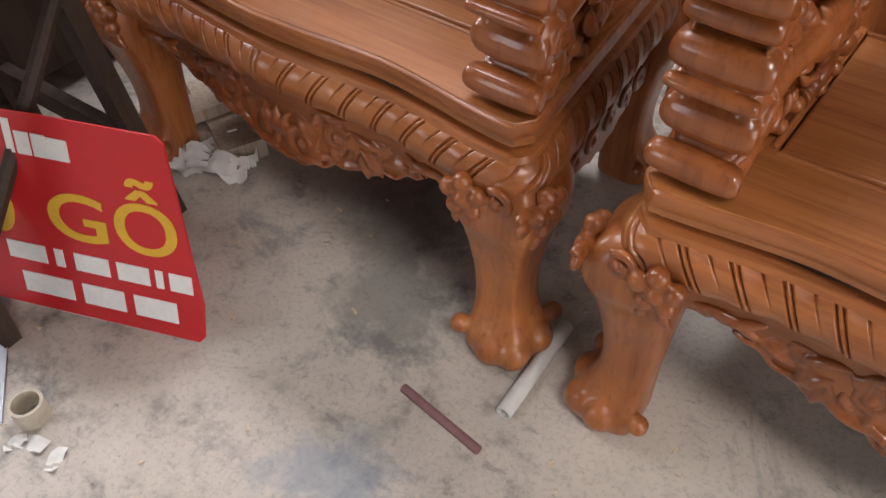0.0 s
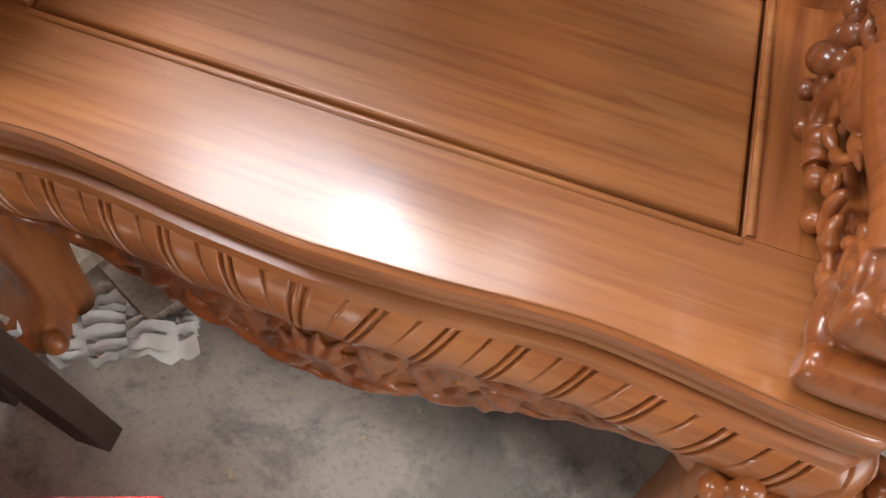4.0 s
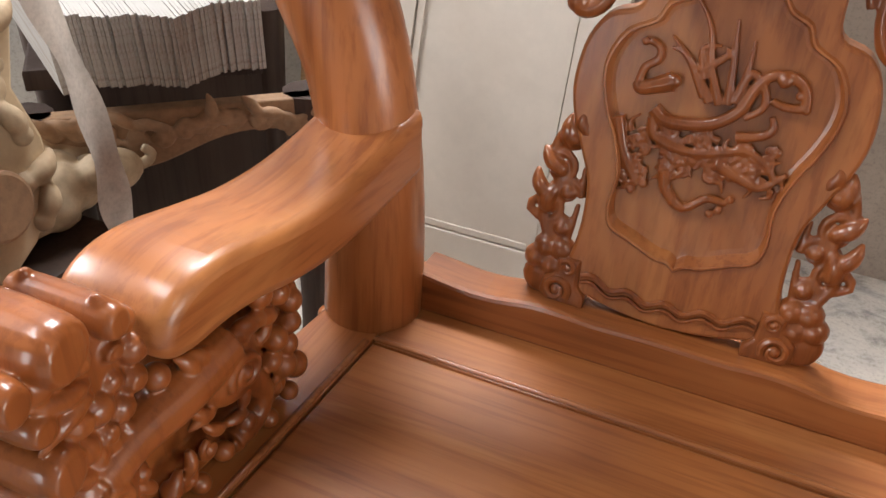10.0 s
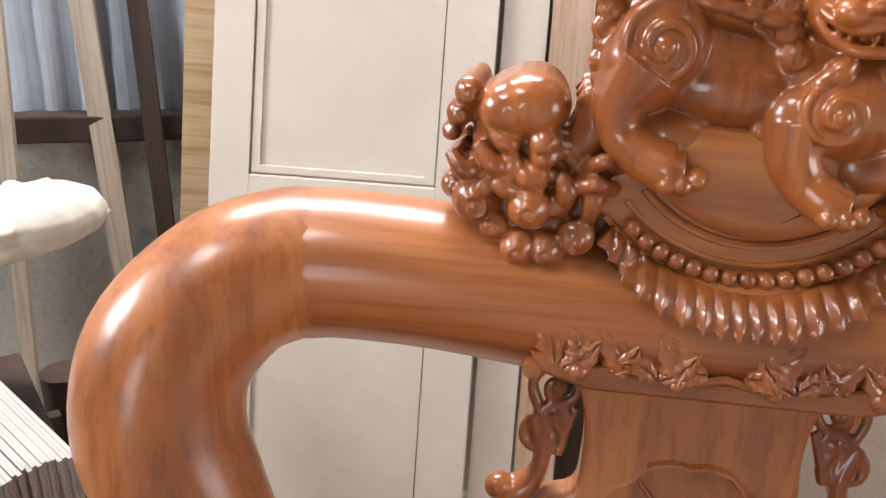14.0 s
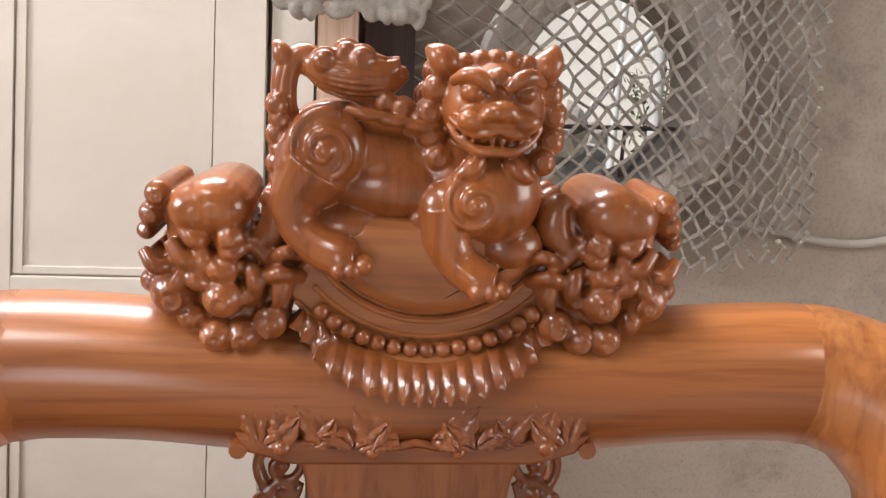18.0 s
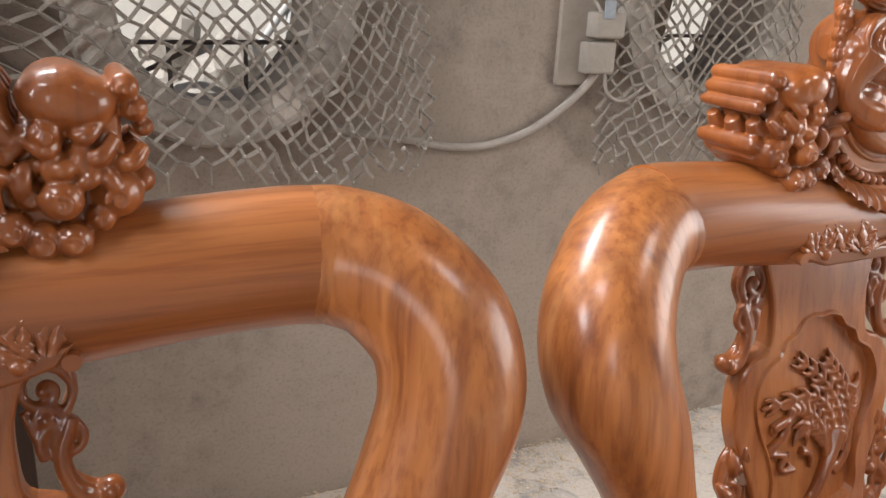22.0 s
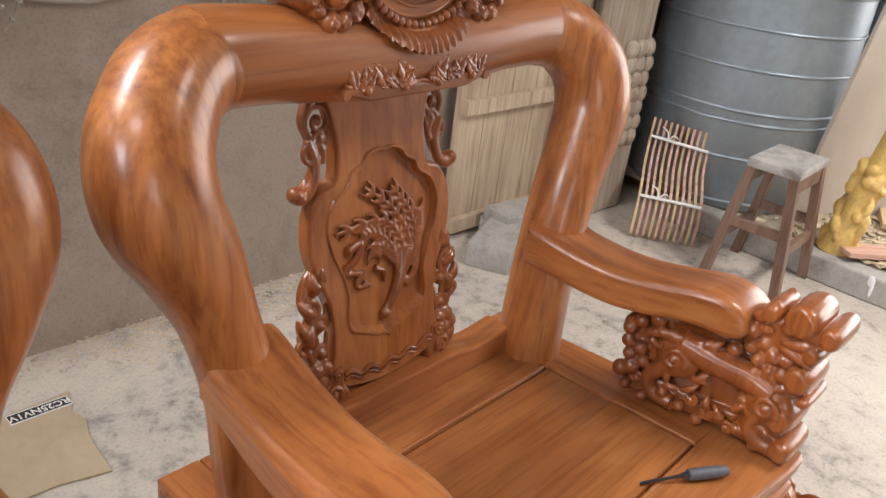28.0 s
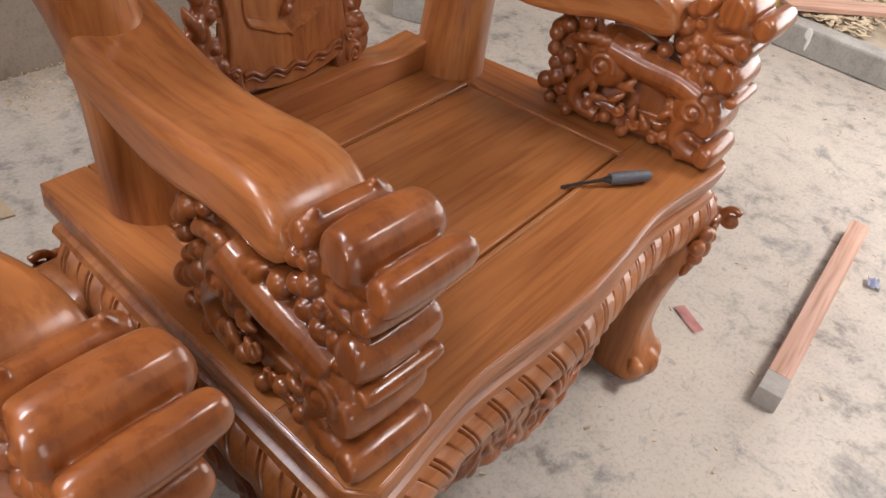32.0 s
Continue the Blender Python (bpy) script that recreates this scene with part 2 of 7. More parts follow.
def blob(bm, at, size, turn=(0, 0, 0), u=12, v=8):
    """An egg or ball."""
    size = Vector(size if hasattr(size, "__len__") else (size,) * 3)
    m = Matrix.LocRotScale(Vector(at), Euler([radians(a) for a in turn]), size)
    if bm.fine:
        u = max(u, min(64, int(max(size) * 2200)))
        v = max(v, u * 5 // 8)
    first = len(bm.points)
    for i in range(1, v):
        t = math.pi * i / v
        for k in range(u):
            a = 2 * math.pi * k / u
            bm.points.append(tuple(m @ Vector((math.sin(t) * math.cos(a), math.sin(t) * math.sin(a), math.cos(t)))))
    top, low = len(bm.points), len(bm.points) + 1
    bm.points += [tuple(m @ Vector((0, 0, 1))), tuple(m @ Vector((0, 0, -1)))]
    for i in range(v - 2):
        for k in range(u):
            j = (k + 1) % u
            bm.polys.append((first + i * u + k, first + (i + 1) * u + k, first + (i + 1) * u + j, first + i * u + j))
    for k in range(u):
        j = (k + 1) % u
        bm.polys.append((top, first + k, first + j))
        bm.polys.append((low, first + (v - 2) * u + j, first + (v - 2) * u + k))


def box(bm, lo, hi, bevel=0.0, m=None):
    """A box from corner to corner, with rounded edges."""
    (x0, y0, z0), (x1, y1, z1) = lo, hi
    put = (lambda u, v, w: m @ Vector((u, v, w))) if m else flat_xy
    prism(bm, [(x0, y0), (x1, y0), (x1, y1), (x0, y1)], z0, z1, put, bevel)


def disc(bm, at, axis, r, lo, hi, bevel=0.0, sides=24):
    """A cylinder from lo to hi along an axis through a point."""
    q = {"x": flat_yz, "y": flat_xz, "z": flat_xy}[axis]
    c = {"x": (at[1], at[2]), "y": (at[0], at[2]), "z": (at[0], at[1])}[axis]
    prism(bm, [(c[0] + r * math.cos(a), c[1] + r * math.sin(a)) for a in (2 * math.pi * k / sides for k in range(sides))], lo, hi, q, bevel)


def inset2(poly, d):
    """The outline poly moved inwards by d (it runs anticlockwise)."""
    out, n = [], len(poly)
    for i in range(n):
        a, b, c = (np.array(poly[k % n], float) for k in (i - 1, i, i + 1))
        e, f = b - a, c - b
        e, f = e / (np.linalg.norm(e) + 1e-9), f / (np.linalg.norm(f) + 1e-9)
        nrm = np.array([-e[1], e[0]]) + np.array([-f[1], f[0]])
        k = np.linalg.norm(nrm)
        nrm = nrm / (k + 1e-9)
        cosine = max(0.5, float(nrm @ np.array([-e[1], e[0]])))
        out.append(b + nrm * d / cosine)
    return out


def area2(poly):
    return 0.5 * sum(a[0] * b[1] - b[0] * a[1] for a, b in zip(poly, [*poly[1:], poly[0]]))


def prism(bm, poly, lo, hi, place, bevel=0.0, steps=2):
    """The outline poly made thick from lo to hi; place(u, v, w) gives the point. The edges are rounded by bevel."""
    poly = [tuple(q) for q in poly]
    if area2(poly) < 0:
        poly = poly[::-1]
    rings = []
    if bevel:
        turns = [math.pi / 2 * k / steps for k in range(steps + 1)]
        rings += [(bevel * (1 - math.sin(a)), lo + bevel * (1 - math.cos(a))) for a in turns]
        rings += [(bevel * (1 - math.sin(a)), hi - bevel * (1 - math.cos(a))) for a in turns[::-1]]
    else:
        rings = [(0, lo), (0, hi)]
    skin(bm, [[place(u, v, w) for u, v in (inset2(poly, d) if d > 1e-6 else poly)] for d, w in rings])


def flat_xy(u, v, w):
    return Vector((u, v, w))


def flat_xz(u, v, w):
    return Vector((u, w, v))


def flat_yz(u, v, w):
    return Vector((w, u, v))


def curl(bm, place, at, r, turns=1.4, thick=0.006, start=0.0, sense=1, tail=None, w=0.0, flat=0.8, sides=8):
    """A carved volute: a tapering spiral on a surface; tail: where its stem comes from."""
    pts = []
    n = int(10 * turns) + 2
    for k in range(n):
        f = k / (n - 1)
        a = start + sense * 2 * math.pi * turns * (1 - f)
        q = r * (0.16 + 0.84 * (1 - f) ** 0.9)
        pts.append((at[0] + q * math.cos(a), at[1] + q * math.sin(a), thick * (1.0 - 0.35 * f)))
    if tail:
        pts.insert(0, (tail[0], tail[1], thick * 0.55))
    tube(bm, [(*place(u, v, w), t) for u, v, t in pts], sides, 2)
    blob(bm, place(at[0], at[1], w), thick * 1.3, u=8, v=6)


def leaf(bm, place, at, size, turn, thick=0.006, w=0.0, bend=0.3, sides=8):
    """A carved leaf or flame from its foot at a point, turned by degrees."""
    pts = []
    for k in range(7):
        f = k / 6
        a = radians(turn) + bend * (f - 0.2) * 2.2
        pts.append((f, a))
    x, y = at
    rows = []
    for k, (f, a) in enumerate(pts):
        rows.append((*place(x, y, w + thick * 0.6 * math.sin(math.pi * f)), thick * (0.25 + 1.1 * math.sin(math.pi * min(1, 0.12 + f * 0.86)))))
        x, y = x + size / 6 * math.cos(a), y + size / 6 * math.sin(a)
    tube(bm, rows, sides, 2)


def part(name, bm, mat, parent=None, label="", kind="", smooth=True, sharp=38, rough=False):
    """Links a mesh in the making as one mesh object under a thing or a part."""
    me = bpy.data.meshes.new(name)
    me.from_pydata(bm.points, [], bm.polys)
    if not rough:
        work = bmesh.new()
        work.from_mesh(me)
        bmesh.ops.recalc_face_normals(work, faces=work.faces[:])
        limit = radians(sharp)
        sizes = sorted(face.calc_area() for face in work.faces)
        wide = 9 * sizes[len(sizes) // 2]
        for face in work.faces:
            face.smooth = smooth and len(face.verts) < 5 and face.calc_area() < wide
        if smooth:
            for e in work.edges:
                if len(e.link_faces) == 2 and e.calc_face_angle(0) > limit:
                    e.smooth = False
        work.to_mesh(me)
        work.free()
    me.materials.append(mat)
    ob = new(name, me)
    if parent:
        ob.parent = parent
    if label or kind:
        tagged(ob, label, kind=kind)
    return ob


def carved(ob, size=0.0028, rounds=3):
    """Melts the lumps of a carving into one skin."""
    r = ob.modifiers.new("melt", "REMESH")
    r.mode, r.voxel_size, r.use_smooth_shade = "VOXEL", size, True
    if rounds:
        s = ob.modifiers.new("sand", "SMOOTH")
        s.factor, s.iterations = 0.5, rounds
    return ob


def thing(name, label, category, at=None, group="", kind=""):
    ob = new(name)
    ob.empty_display_size = 0.05
    if at is not None:
        ob.matrix_world = at
    return tagged(ob, label, category, group, kind)


# ---- the room ----
def concrete(name, base, stain, patch, round_tints=(), pits=0.0):
    """Trowelled cement; rows of x, y, radius and colour tint round patches on it; pits: how dark its scuffs are."""
    m, nodes, links, p = material(name)
    v = mapped(nodes, links, (1, 1, 1))
    a = noise_tex(nodes, links, v, 2.3, 8, 0.62, 0.4)
    b = noise_tex(nodes, links, v, 14, 8, 0.7, 0.2)
    c3 = noise_tex(nodes, links, v, 120, 3, 0.7)
    r = ramp(nodes, [(0.34, tuple(x * (0.42 if pits else 0.72) for x in base)), (0.48, base), (0.7, tuple(min(1, x * 1.22) for x in base))])
    links.new(b.outputs["Fac"], r.inputs["Fac"])
    sr = ramp(nodes, [(0.42, (0, 0, 0)), (0.62, (0.85, 0.85, 0.85))])
    links.new(a.outputs["Fac"], sr.inputs["Fac"])
    col = mixed(nodes, links, r.outputs["Color"], stain, sr.outputs["Color"])
    d = noise_tex(nodes, links, mapped(nodes, links, (1, 1, 1), (0, 0, 40)), 5.1, 6, 0.7, 0.8)
    pr = ramp(nodes, [(0.57, (0, 0, 0)), (0.70, (0.8, 0.8, 0.8))])
    links.new(d.outputs["Fac"], pr.inputs["Fac"])
    col = mixed(nodes, links, col, patch, pr.outputs["Color"])
    sp = ramp(nodes, [(0.34, (0.72, 0.72, 0.72)), (0.5, (1, 1, 1))])
    links.new(c3.outputs["Fac"], sp.inputs["Fac"])
    col = mixed(nodes, links, col, sp.outputs["Color"], 0.7, "MULTIPLY")
    e = noise_tex(nodes, links, mapped(nodes, links, (1, 1.6, 1), (0, 0, 70)), 21, 7, 0.72, 0.5)
    er = ramp(nodes, [(0.58, (0, 0, 0)), (0.67, (pits, pits, pits))])
    links.new(e.outputs["Fac"], er.inputs["Fac"])
    col = mixed(nodes, links, col, tuple(x * 0.8 for x in patch), er.outputs["Color"])
    for x, y, r, tint in round_tints:
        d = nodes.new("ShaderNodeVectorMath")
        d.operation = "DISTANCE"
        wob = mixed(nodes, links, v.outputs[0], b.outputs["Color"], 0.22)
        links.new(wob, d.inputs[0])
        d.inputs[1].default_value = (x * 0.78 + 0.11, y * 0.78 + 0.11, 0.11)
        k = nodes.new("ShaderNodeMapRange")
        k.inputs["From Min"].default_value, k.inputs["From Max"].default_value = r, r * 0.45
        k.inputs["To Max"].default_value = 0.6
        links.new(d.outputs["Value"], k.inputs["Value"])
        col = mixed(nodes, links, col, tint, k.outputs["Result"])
    links.new(col, p.inputs["Base Color"])
    p.inputs["Roughness"].default_value = 0.62
    bumped(nodes, links, p, b.outputs["Fac"], 0.25, 0.004)
    return m


# One bluish stain, and two dark round patches below the first chair.
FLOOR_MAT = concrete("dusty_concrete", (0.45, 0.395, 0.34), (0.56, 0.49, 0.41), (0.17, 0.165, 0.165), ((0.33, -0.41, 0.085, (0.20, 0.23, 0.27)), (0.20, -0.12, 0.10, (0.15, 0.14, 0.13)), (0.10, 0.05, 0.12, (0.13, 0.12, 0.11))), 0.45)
WALL_MAT = concrete("cement_render", (0.285, 0.226, 0.180), (0.31, 0.248, 0.198), (0.25, 0.20, 0.16))
RIM_MAT = concrete("pale_cement_rim", (0.44, 0.39, 0.33), (0.48, 0.42, 0.36), (0.34, 0.30, 0.25))
# Roof and side walls are unseen; near-black to cut the room's fill light.
FILL_CUT_ROOF = plain("fill_cut_roof_sheet", (0.06, 0.057, 0.055), 0.6, vary=0.2)
FILL_CUT_MAT = concrete("fill_cut_cement", (0.07, 0.062, 0.055), (0.08, 0.07, 0.06), (0.055, 0.05, 0.045))
OUT_MAT = plain("outer_ground", (0.25, 0.22, 0.17), 0.9, vary=0.3, scale=2)

WALL_Y = 1.40
bm = B()
box(bm, (-400, -400, -0.5), (400, 400, 0))
tagged(part("ground", bm, OUT_MAT), "bare brown earth outside the workshop", "ground", kind="structure").location.z = -0.03
bm = B()
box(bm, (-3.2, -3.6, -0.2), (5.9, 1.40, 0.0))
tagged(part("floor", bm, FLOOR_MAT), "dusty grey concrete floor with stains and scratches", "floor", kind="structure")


def wall_with_hole(name, lo, hi, holes, label):
    """A wall along x, 0.2 m thick, with rectangular holes (x0, z0, x1, z1)."""
    bm = B()
    xs = sorted({lo[0], hi[0], *(h[0] for h in holes), *(h[2] for h in holes)})
    zs = sorted({lo[1], hi[1], *(h[1] for h in holes), *(h[3] for h in holes)})
    for x0, x1 in zip(xs, xs[1:]):
        for z0, z1 in zip(zs, zs[1:]):
            mx, mz = (x0 + x1) / 2, (z0 + z1) / 2
            if not any(h[0] < mx < h[2] and h[1] < mz < h[3] for h in holes):
                box(bm, (x0, WALL_Y, z0), (x1, WALL_Y + 0.2, z1))
    return tagged(part(name, bm, WALL_MAT, smooth=False), label, "wall", kind="structure")


def round_holes(bm, x, z, half, r, lo, hi, n=48):
    """The square piece of wall round a round hole."""
    rings = []
    for w in (lo, hi):
        outer, inner = [], []
        for k in range(n):
            a = 2 * math.pi * k / n + math.pi / 4
            c, s = math.cos(a), math.sin(a)
            q = half / max(abs(c), abs(s))
            outer.append(len(bm.points))
            inner.append(len(bm.points) + 1)
            bm.points += [(x + q * c, w, z + q * s), (x + r * c, w, z + r * s)]
        rings.append((outer, inner))
    (o0, i0), (o1, i1) = rings
    for k in range(n):
        j = (k + 1) % n
        bm.polys.append((o0[k], o0[j], i0[j], i0[k]))
        bm.polys.append((o1[k], i1[k], i1[j], o1[j]))
        bm.polys.append((i0[k], i0[j], i1[j], i1[k]))


WINDOWS = [(0.41, 1.09, 0.19), (1.56, 1.12, 0.19)]
HIGH = (-2.6, 2.50, 1.5, 3.22)
wall_with_hole("wall_north", (-3.2, 0.0), (6.1, 3.3), [(x - 0.3, z - 0.3, x + 0.3, z + 0.3) for x, z, r in WINDOWS] + [HIGH], "grey-brown cement-rendered workshop wall covered in dust")
for n, (x, z, r) in enumerate(WINDOWS):
    bm = B()
    round_holes(bm, x, z, 0.3, r, WALL_Y, WALL_Y + 0.2)
    tagged(part("wall_round_opening", bm, WALL_MAT, smooth=False), "wall piece with a round opening", "wall", kind="structure")
    win = thing(f"window_{n + 1}", "round open window with a raised cement rim, hung with netting", "window", kind="structure")
    bm = B()
    rim = [(-0.005, -0.014), (-0.03, -0.006), (-0.036, 0.03), (-0.030, 0.066), (-0.003, 0.076)]
    skin(bm, [[Vector((x + (r + d) * math.cos(a), WALL_Y + w, z + (r + d) * math.sin(a))) for w, d in rim] for a in (2 * math.pi * k / 56 for k in range(57))], closed=False)
    part("rim", bm, RIM_MAT, win, "pale dusty cement rim")
# Unseen walls that close the room, coloured near-black against bounced light.
bm = B()
box(bm, (-3.4, -3.6, 0), (-3.2, -1.5, 3.3))
box(bm, (-3.4, 1.1, 0), (-3.2, 1.6, 3.3))
box(bm, (-3.4, -1.5, 0), (-3.2, 1.1, 1.45))
box(bm, (-3.4, -1.5, 3.05), (-3.2, 1.1, 3.3))
tagged(part("wall_west", bm, FILL_CUT_MAT, smooth=False), "unseen near-black wall with a wide window opening, darkened to cut fill light", "wall", kind="structure")
bm = B()
box(bm, (5.9, 0.2, 0), (6.1, 1.4, 3.3))
box(bm, (5.9, -3.6, 2.7), (6.1, 0.2, 3.3))
tagged(part("wall_east", bm, FILL_CUT_MAT, smooth=False), "unseen near-black wall beside a wide opening, darkened to cut fill light", "wall", kind="structure")
bm = B()
box(bm, (-3.4, -3.8, 0), (-1.6, -3.6, 3.3))
box(bm, (2.9, -3.8, 0), (6.1, -3.6, 3.3))
box(bm, (-1.6, -3.8, 2.9), (2.9, -3.6, 3.3))
tagged(part("wall_south", bm, FILL_CUT_MAT, smooth=False), "unseen near-black wall with a wide doorway, darkened to cut fill light", "wall", kind="structure")
bm = B()
for x0, x1, y0, y1 in ((-3.4, -1.8, -3.8, 1.6), (-1.8, -0.7, -3.8, -1.4), (-1.8, -0.7, -0.5, 1.6), (-0.7, 1.8, -3.8, 1.6), (1.8, 3.2, -3.8, -2.0), (1.8, 3.2, -1.0, 1.6), (3.2, 6.1, -3.8, 1.6)):
    box(bm, (x0, y0, 3.3), (x1, y1, 3.36))
tagged(part("ceiling", bm, FILL_CUT_ROOF, smooth=False), "unseen near-black workshop roof, darkened to cut fill light", "ceiling", kind="structure")

# Unseen opaque sheets added over the roof openings to keep the sun out.
SUN_BLOCK_MAT = plain("sun_block_sheet", (0.7, 0.7, 0.68), 0.4)
for lo, hi in (((1.7, -2.1, 3.365), (3.3, -0.9, 3.372)), ((-1.9, -1.5, 3.365), (-0.6, -0.4, 3.372))):
    bm = B()
    box(bm, lo, hi)
    tagged(part("skylight_sheet", bm, SUN_BLOCK_MAT), "unseen opaque sheet added over a roof opening to block the sun", "skylight", kind="structure")

# ---- the two armchairs ----
SEAT_Z, HALF = 0.43, 0.410
FRONT = [(0, -0.120), (0.09, -0.115), (0.15, -0.109), (0.205, -0.106), (0.26, -0.110), (0.32, -0.117), (0.37, -0.121), (0.41, -0.119)]


def half_at(y, s=1):
    """Half the seat's width on one side: it narrows towards the back, and is wider on its own left."""
    return (HALF if s > 0 else 0.380) - (0.052 if s > 0 else 0.052) * max(0.0, (y + 0.10) / 0.52)


def front_y(x):
    f, q = spline([(a, b) for a, b in FRONT], 5), abs(x)
    return float(np.interp(q, [r[0] for r in f], [r[1] for r in f]))


def seat_line(out=0.0, back=0.42, step=0.01):
    """The seat's edge from the back on one side round the front to the back on the other."""
    pts = [(half_at(y), y) for y in np.arange(back, -0.095, -2 * step)]
    pts += [(HALF - 0.002, -0.100), (HALF - 0.010, -0.111)]
    pts += [(x, front_y(x)) for x in np.arange(HALF - 0.02, -0.380 + 0.0199, -step)]
    pts += [(-0.370, -0.111), (-0.378, -0.100)]
    pts += [(-half_at(y, -1), y) for y in np.arange(-0.095, back + 0.001, 2 * step)]
    pts = [np.array(p) for p in pts]
    res = []
    for i, p in enumerate(pts):
        t = pts[min(i + 1, len(pts) - 1)] - pts[max(i - 1, 0)]
        t = t / np.linalg.norm(t)
        n = np.array([t[1], -t[0]]) * -1
        if n @ (p - np.array([0, 0.15])) < 0:
            n = -n
        res.append((p + n * out, n, t))
    return res


def sweep_edge(bm, profile, back=0.42):
    """A profile of (outwards, z) drawn along the seat's edge."""
    skin(bm, [[Vector((*(p + n * d), z)) for d, z in profile] for p, n, t in seat_line(0, back)], closed=True)


def lean(z):
    """How far back the chair's back lies at a height."""
    return 0.352 + 0.165 * (z - 0.47)


def on_panel(u, v, w):
    """A point of the back panel: across, up, and out towards the front."""
    return Vector((u, lean(v) - w, v))


def seat_parts(chair):
    W0, W1, D = 0.283, 0.270, 0.257
    g = 0.0011
    bm = B()
    outline = [(x, front_y(x)) for x in np.linspace(-0.365, HALF - 0.015, 44)]
    outline = [(-half_at(-0.002, -1), -0.002), (-0.380, -0.10), *outline, (HALF, -0.10), (half_at(-0.002), -0.002)]
    prism(bm, outline, SEAT_Z - 0.033, SEAT_Z, flat_xy, 0.0012)
    part("front_board", bm, WOOD_SEAT, chair)
    for s in (-1, 1):
        bm = B()
        prism(bm, [(s * (W0 + g), -0.0017), (s * half_at(0, s), -0.0017), (s * half_at(0.42, s), 0.42), (s * (W1 + g), 0.42), (s * (W1 + g), D)], SEAT_Z - 0.033, SEAT_Z - 0.0002, flat_xy, 0.0012)
        part("side_board", bm, WOOD_Y, chair)
    bm = B()
    prism(bm, [(-W0 + g, g), (W0 - g, g), (W1 - g, D - g), (-W1 + g, D - g)], SEAT_Z - 0.03, SEAT_Z + 0.0014, flat_xy, 0.0045, 3)
    part("seat_panel", bm, WOOD_SEAT, chair, "orange-brown polished seat panel with an incised edge")
    corners = [(-W0, 0.0), (W0, 0.0), (W1, D), (-W1, D)]
    for (xa, ya), (xb, yb), out in zip(corners, corners[1:] + corners[:1], ((0, -1), (1, 0), (0, 1), (-1, 0))):
        bm = B()
        ox, oy = 0.0065 * out[0], 0.0065 * out[1]
        tube(bm, [(xa + ox, ya + oy, SEAT_Z + 0.0002, 0.0036), ((xa + xb) / 2 + ox, (ya + yb) / 2 + oy, SEAT_Z + 0.0002, 0.0036), (xb + ox, yb + oy, SEAT_Z + 0.0002, 0.0036)], 12, 2, 0.7, (0, 0, 1))
        part("panel_bead", bm, WOOD_SEAT, chair, "fine rounded bead along the seat panel's edge")
    bm = B()
    prism(bm, [(-W1 + g, D + g), (W1 - g, D + g), (W1 - g, 0.42), (-W1 + g, 0.42)], SEAT_Z - 0.03, SEAT_Z, flat_xy, 0.003)
    part("back_board", bm, WOOD_SEAT, chair)
    # Near-black board added under the seat to stop light in the grooves.
    bm = B()
    box(bm, (-0.305, -0.095, SEAT_Z - 0.06), (0.33, 0.40, SEAT_Z - 0.0335))
    part("seat_base", bm, WOOD_DARK, chair)
    bm = B()
    sweep_edge(bm, [(-0.010, 0.4294), (-0.001, 0.4290), (0.0035, 0.4255), (0.0045, 0.419), (0.003, 0.410), (-0.003, 0.402), (-0.004, 0.3965), (-0.016, 0.390), (-0.014, 0.384), (0.000, 0.379), (0.003, 0.371), (-0.004, 0.364), (-0.03, 0.36)])
    part("seat_moulding", bm, WOOD_X, chair)
    # back rail
    bm = B()
    crown = [(x, 0.473 + 0.012 * math.exp(-((abs(x) - 0.12) / 0.05) ** 2) + 0.006 * math.cos(x * 22)) for x in np.arange(-0.255, 0.256, 0.015)]
    prism(bm, [(-0.262, 0.428), (0.262, 0.428), *crown[::-1]], 0.331, 0.381, flat_xz, 0.005)
    part("back_rail", bm, WOOD_X, chair)


def rope(bm, back=0.40):
    """The fat bead under the seat, cut like a twisted rope with leaves."""
    line = seat_line(-0.012, back, 0.004)
    pos, nrm = np.array([p for p, n, t in line]), np.array([n for p, n, t in line])
    run = np.concatenate([[0.0], np.cumsum(np.linalg.norm(np.diff(pos, axis=0), axis=1))])
    slit = lambda ph, at, wide: math.exp(-(((ph - at) / wide) ** 2))  # noqa: E731
    pitch, turns, rings = 0.052, [2 * math.pi * k / 36 for k in range(36)], []
    for s in np.arange(0.02, run[-1] - 0.02, 0.0011):
        side = math.tanh(np.interp(s, run, pos[:, 0]) / 0.03)
        ph = (s / pitch) % 1.0
        ring = []
        for a in turns:
            q = s - 0.36 * pitch * math.sin(a - 0.5) * side
            p = [np.interp(q, run, pos[:, c]) for c in (0, 1)]
            n = [np.interp(q, run, nrm[:, c]) for c in (0, 1)]
            cut = 0.17 * slit(ph, 0.43, 0.028) + 0.17 * slit(ph, 0.57, 0.028) + 0.13 * slit(ph, 0.96, 0.026) * max(0, math.sin(a + 0.1))
            r = 0.031 * (1 + 0.030 * math.sin(2 * math.pi * (ph - 0.25)) - cut)
            ring.append(Vector((p[0] + n[0] * r * math.cos(a), p[1] + n[1] * r * math.cos(a), 0.343 + r * 1.05 * math.sin(a))))
        rings.append(ring)
    skin(bm, rings)


APRON_LOW = [(0, 0.172), (0.05, 0.180), (0.10, 0.205), (0.15, 0.212), (0.20, 0.228), (0.26, 0.262), (0.30, 0.262), (0.335, 0.235), (0.36, 0.2)]


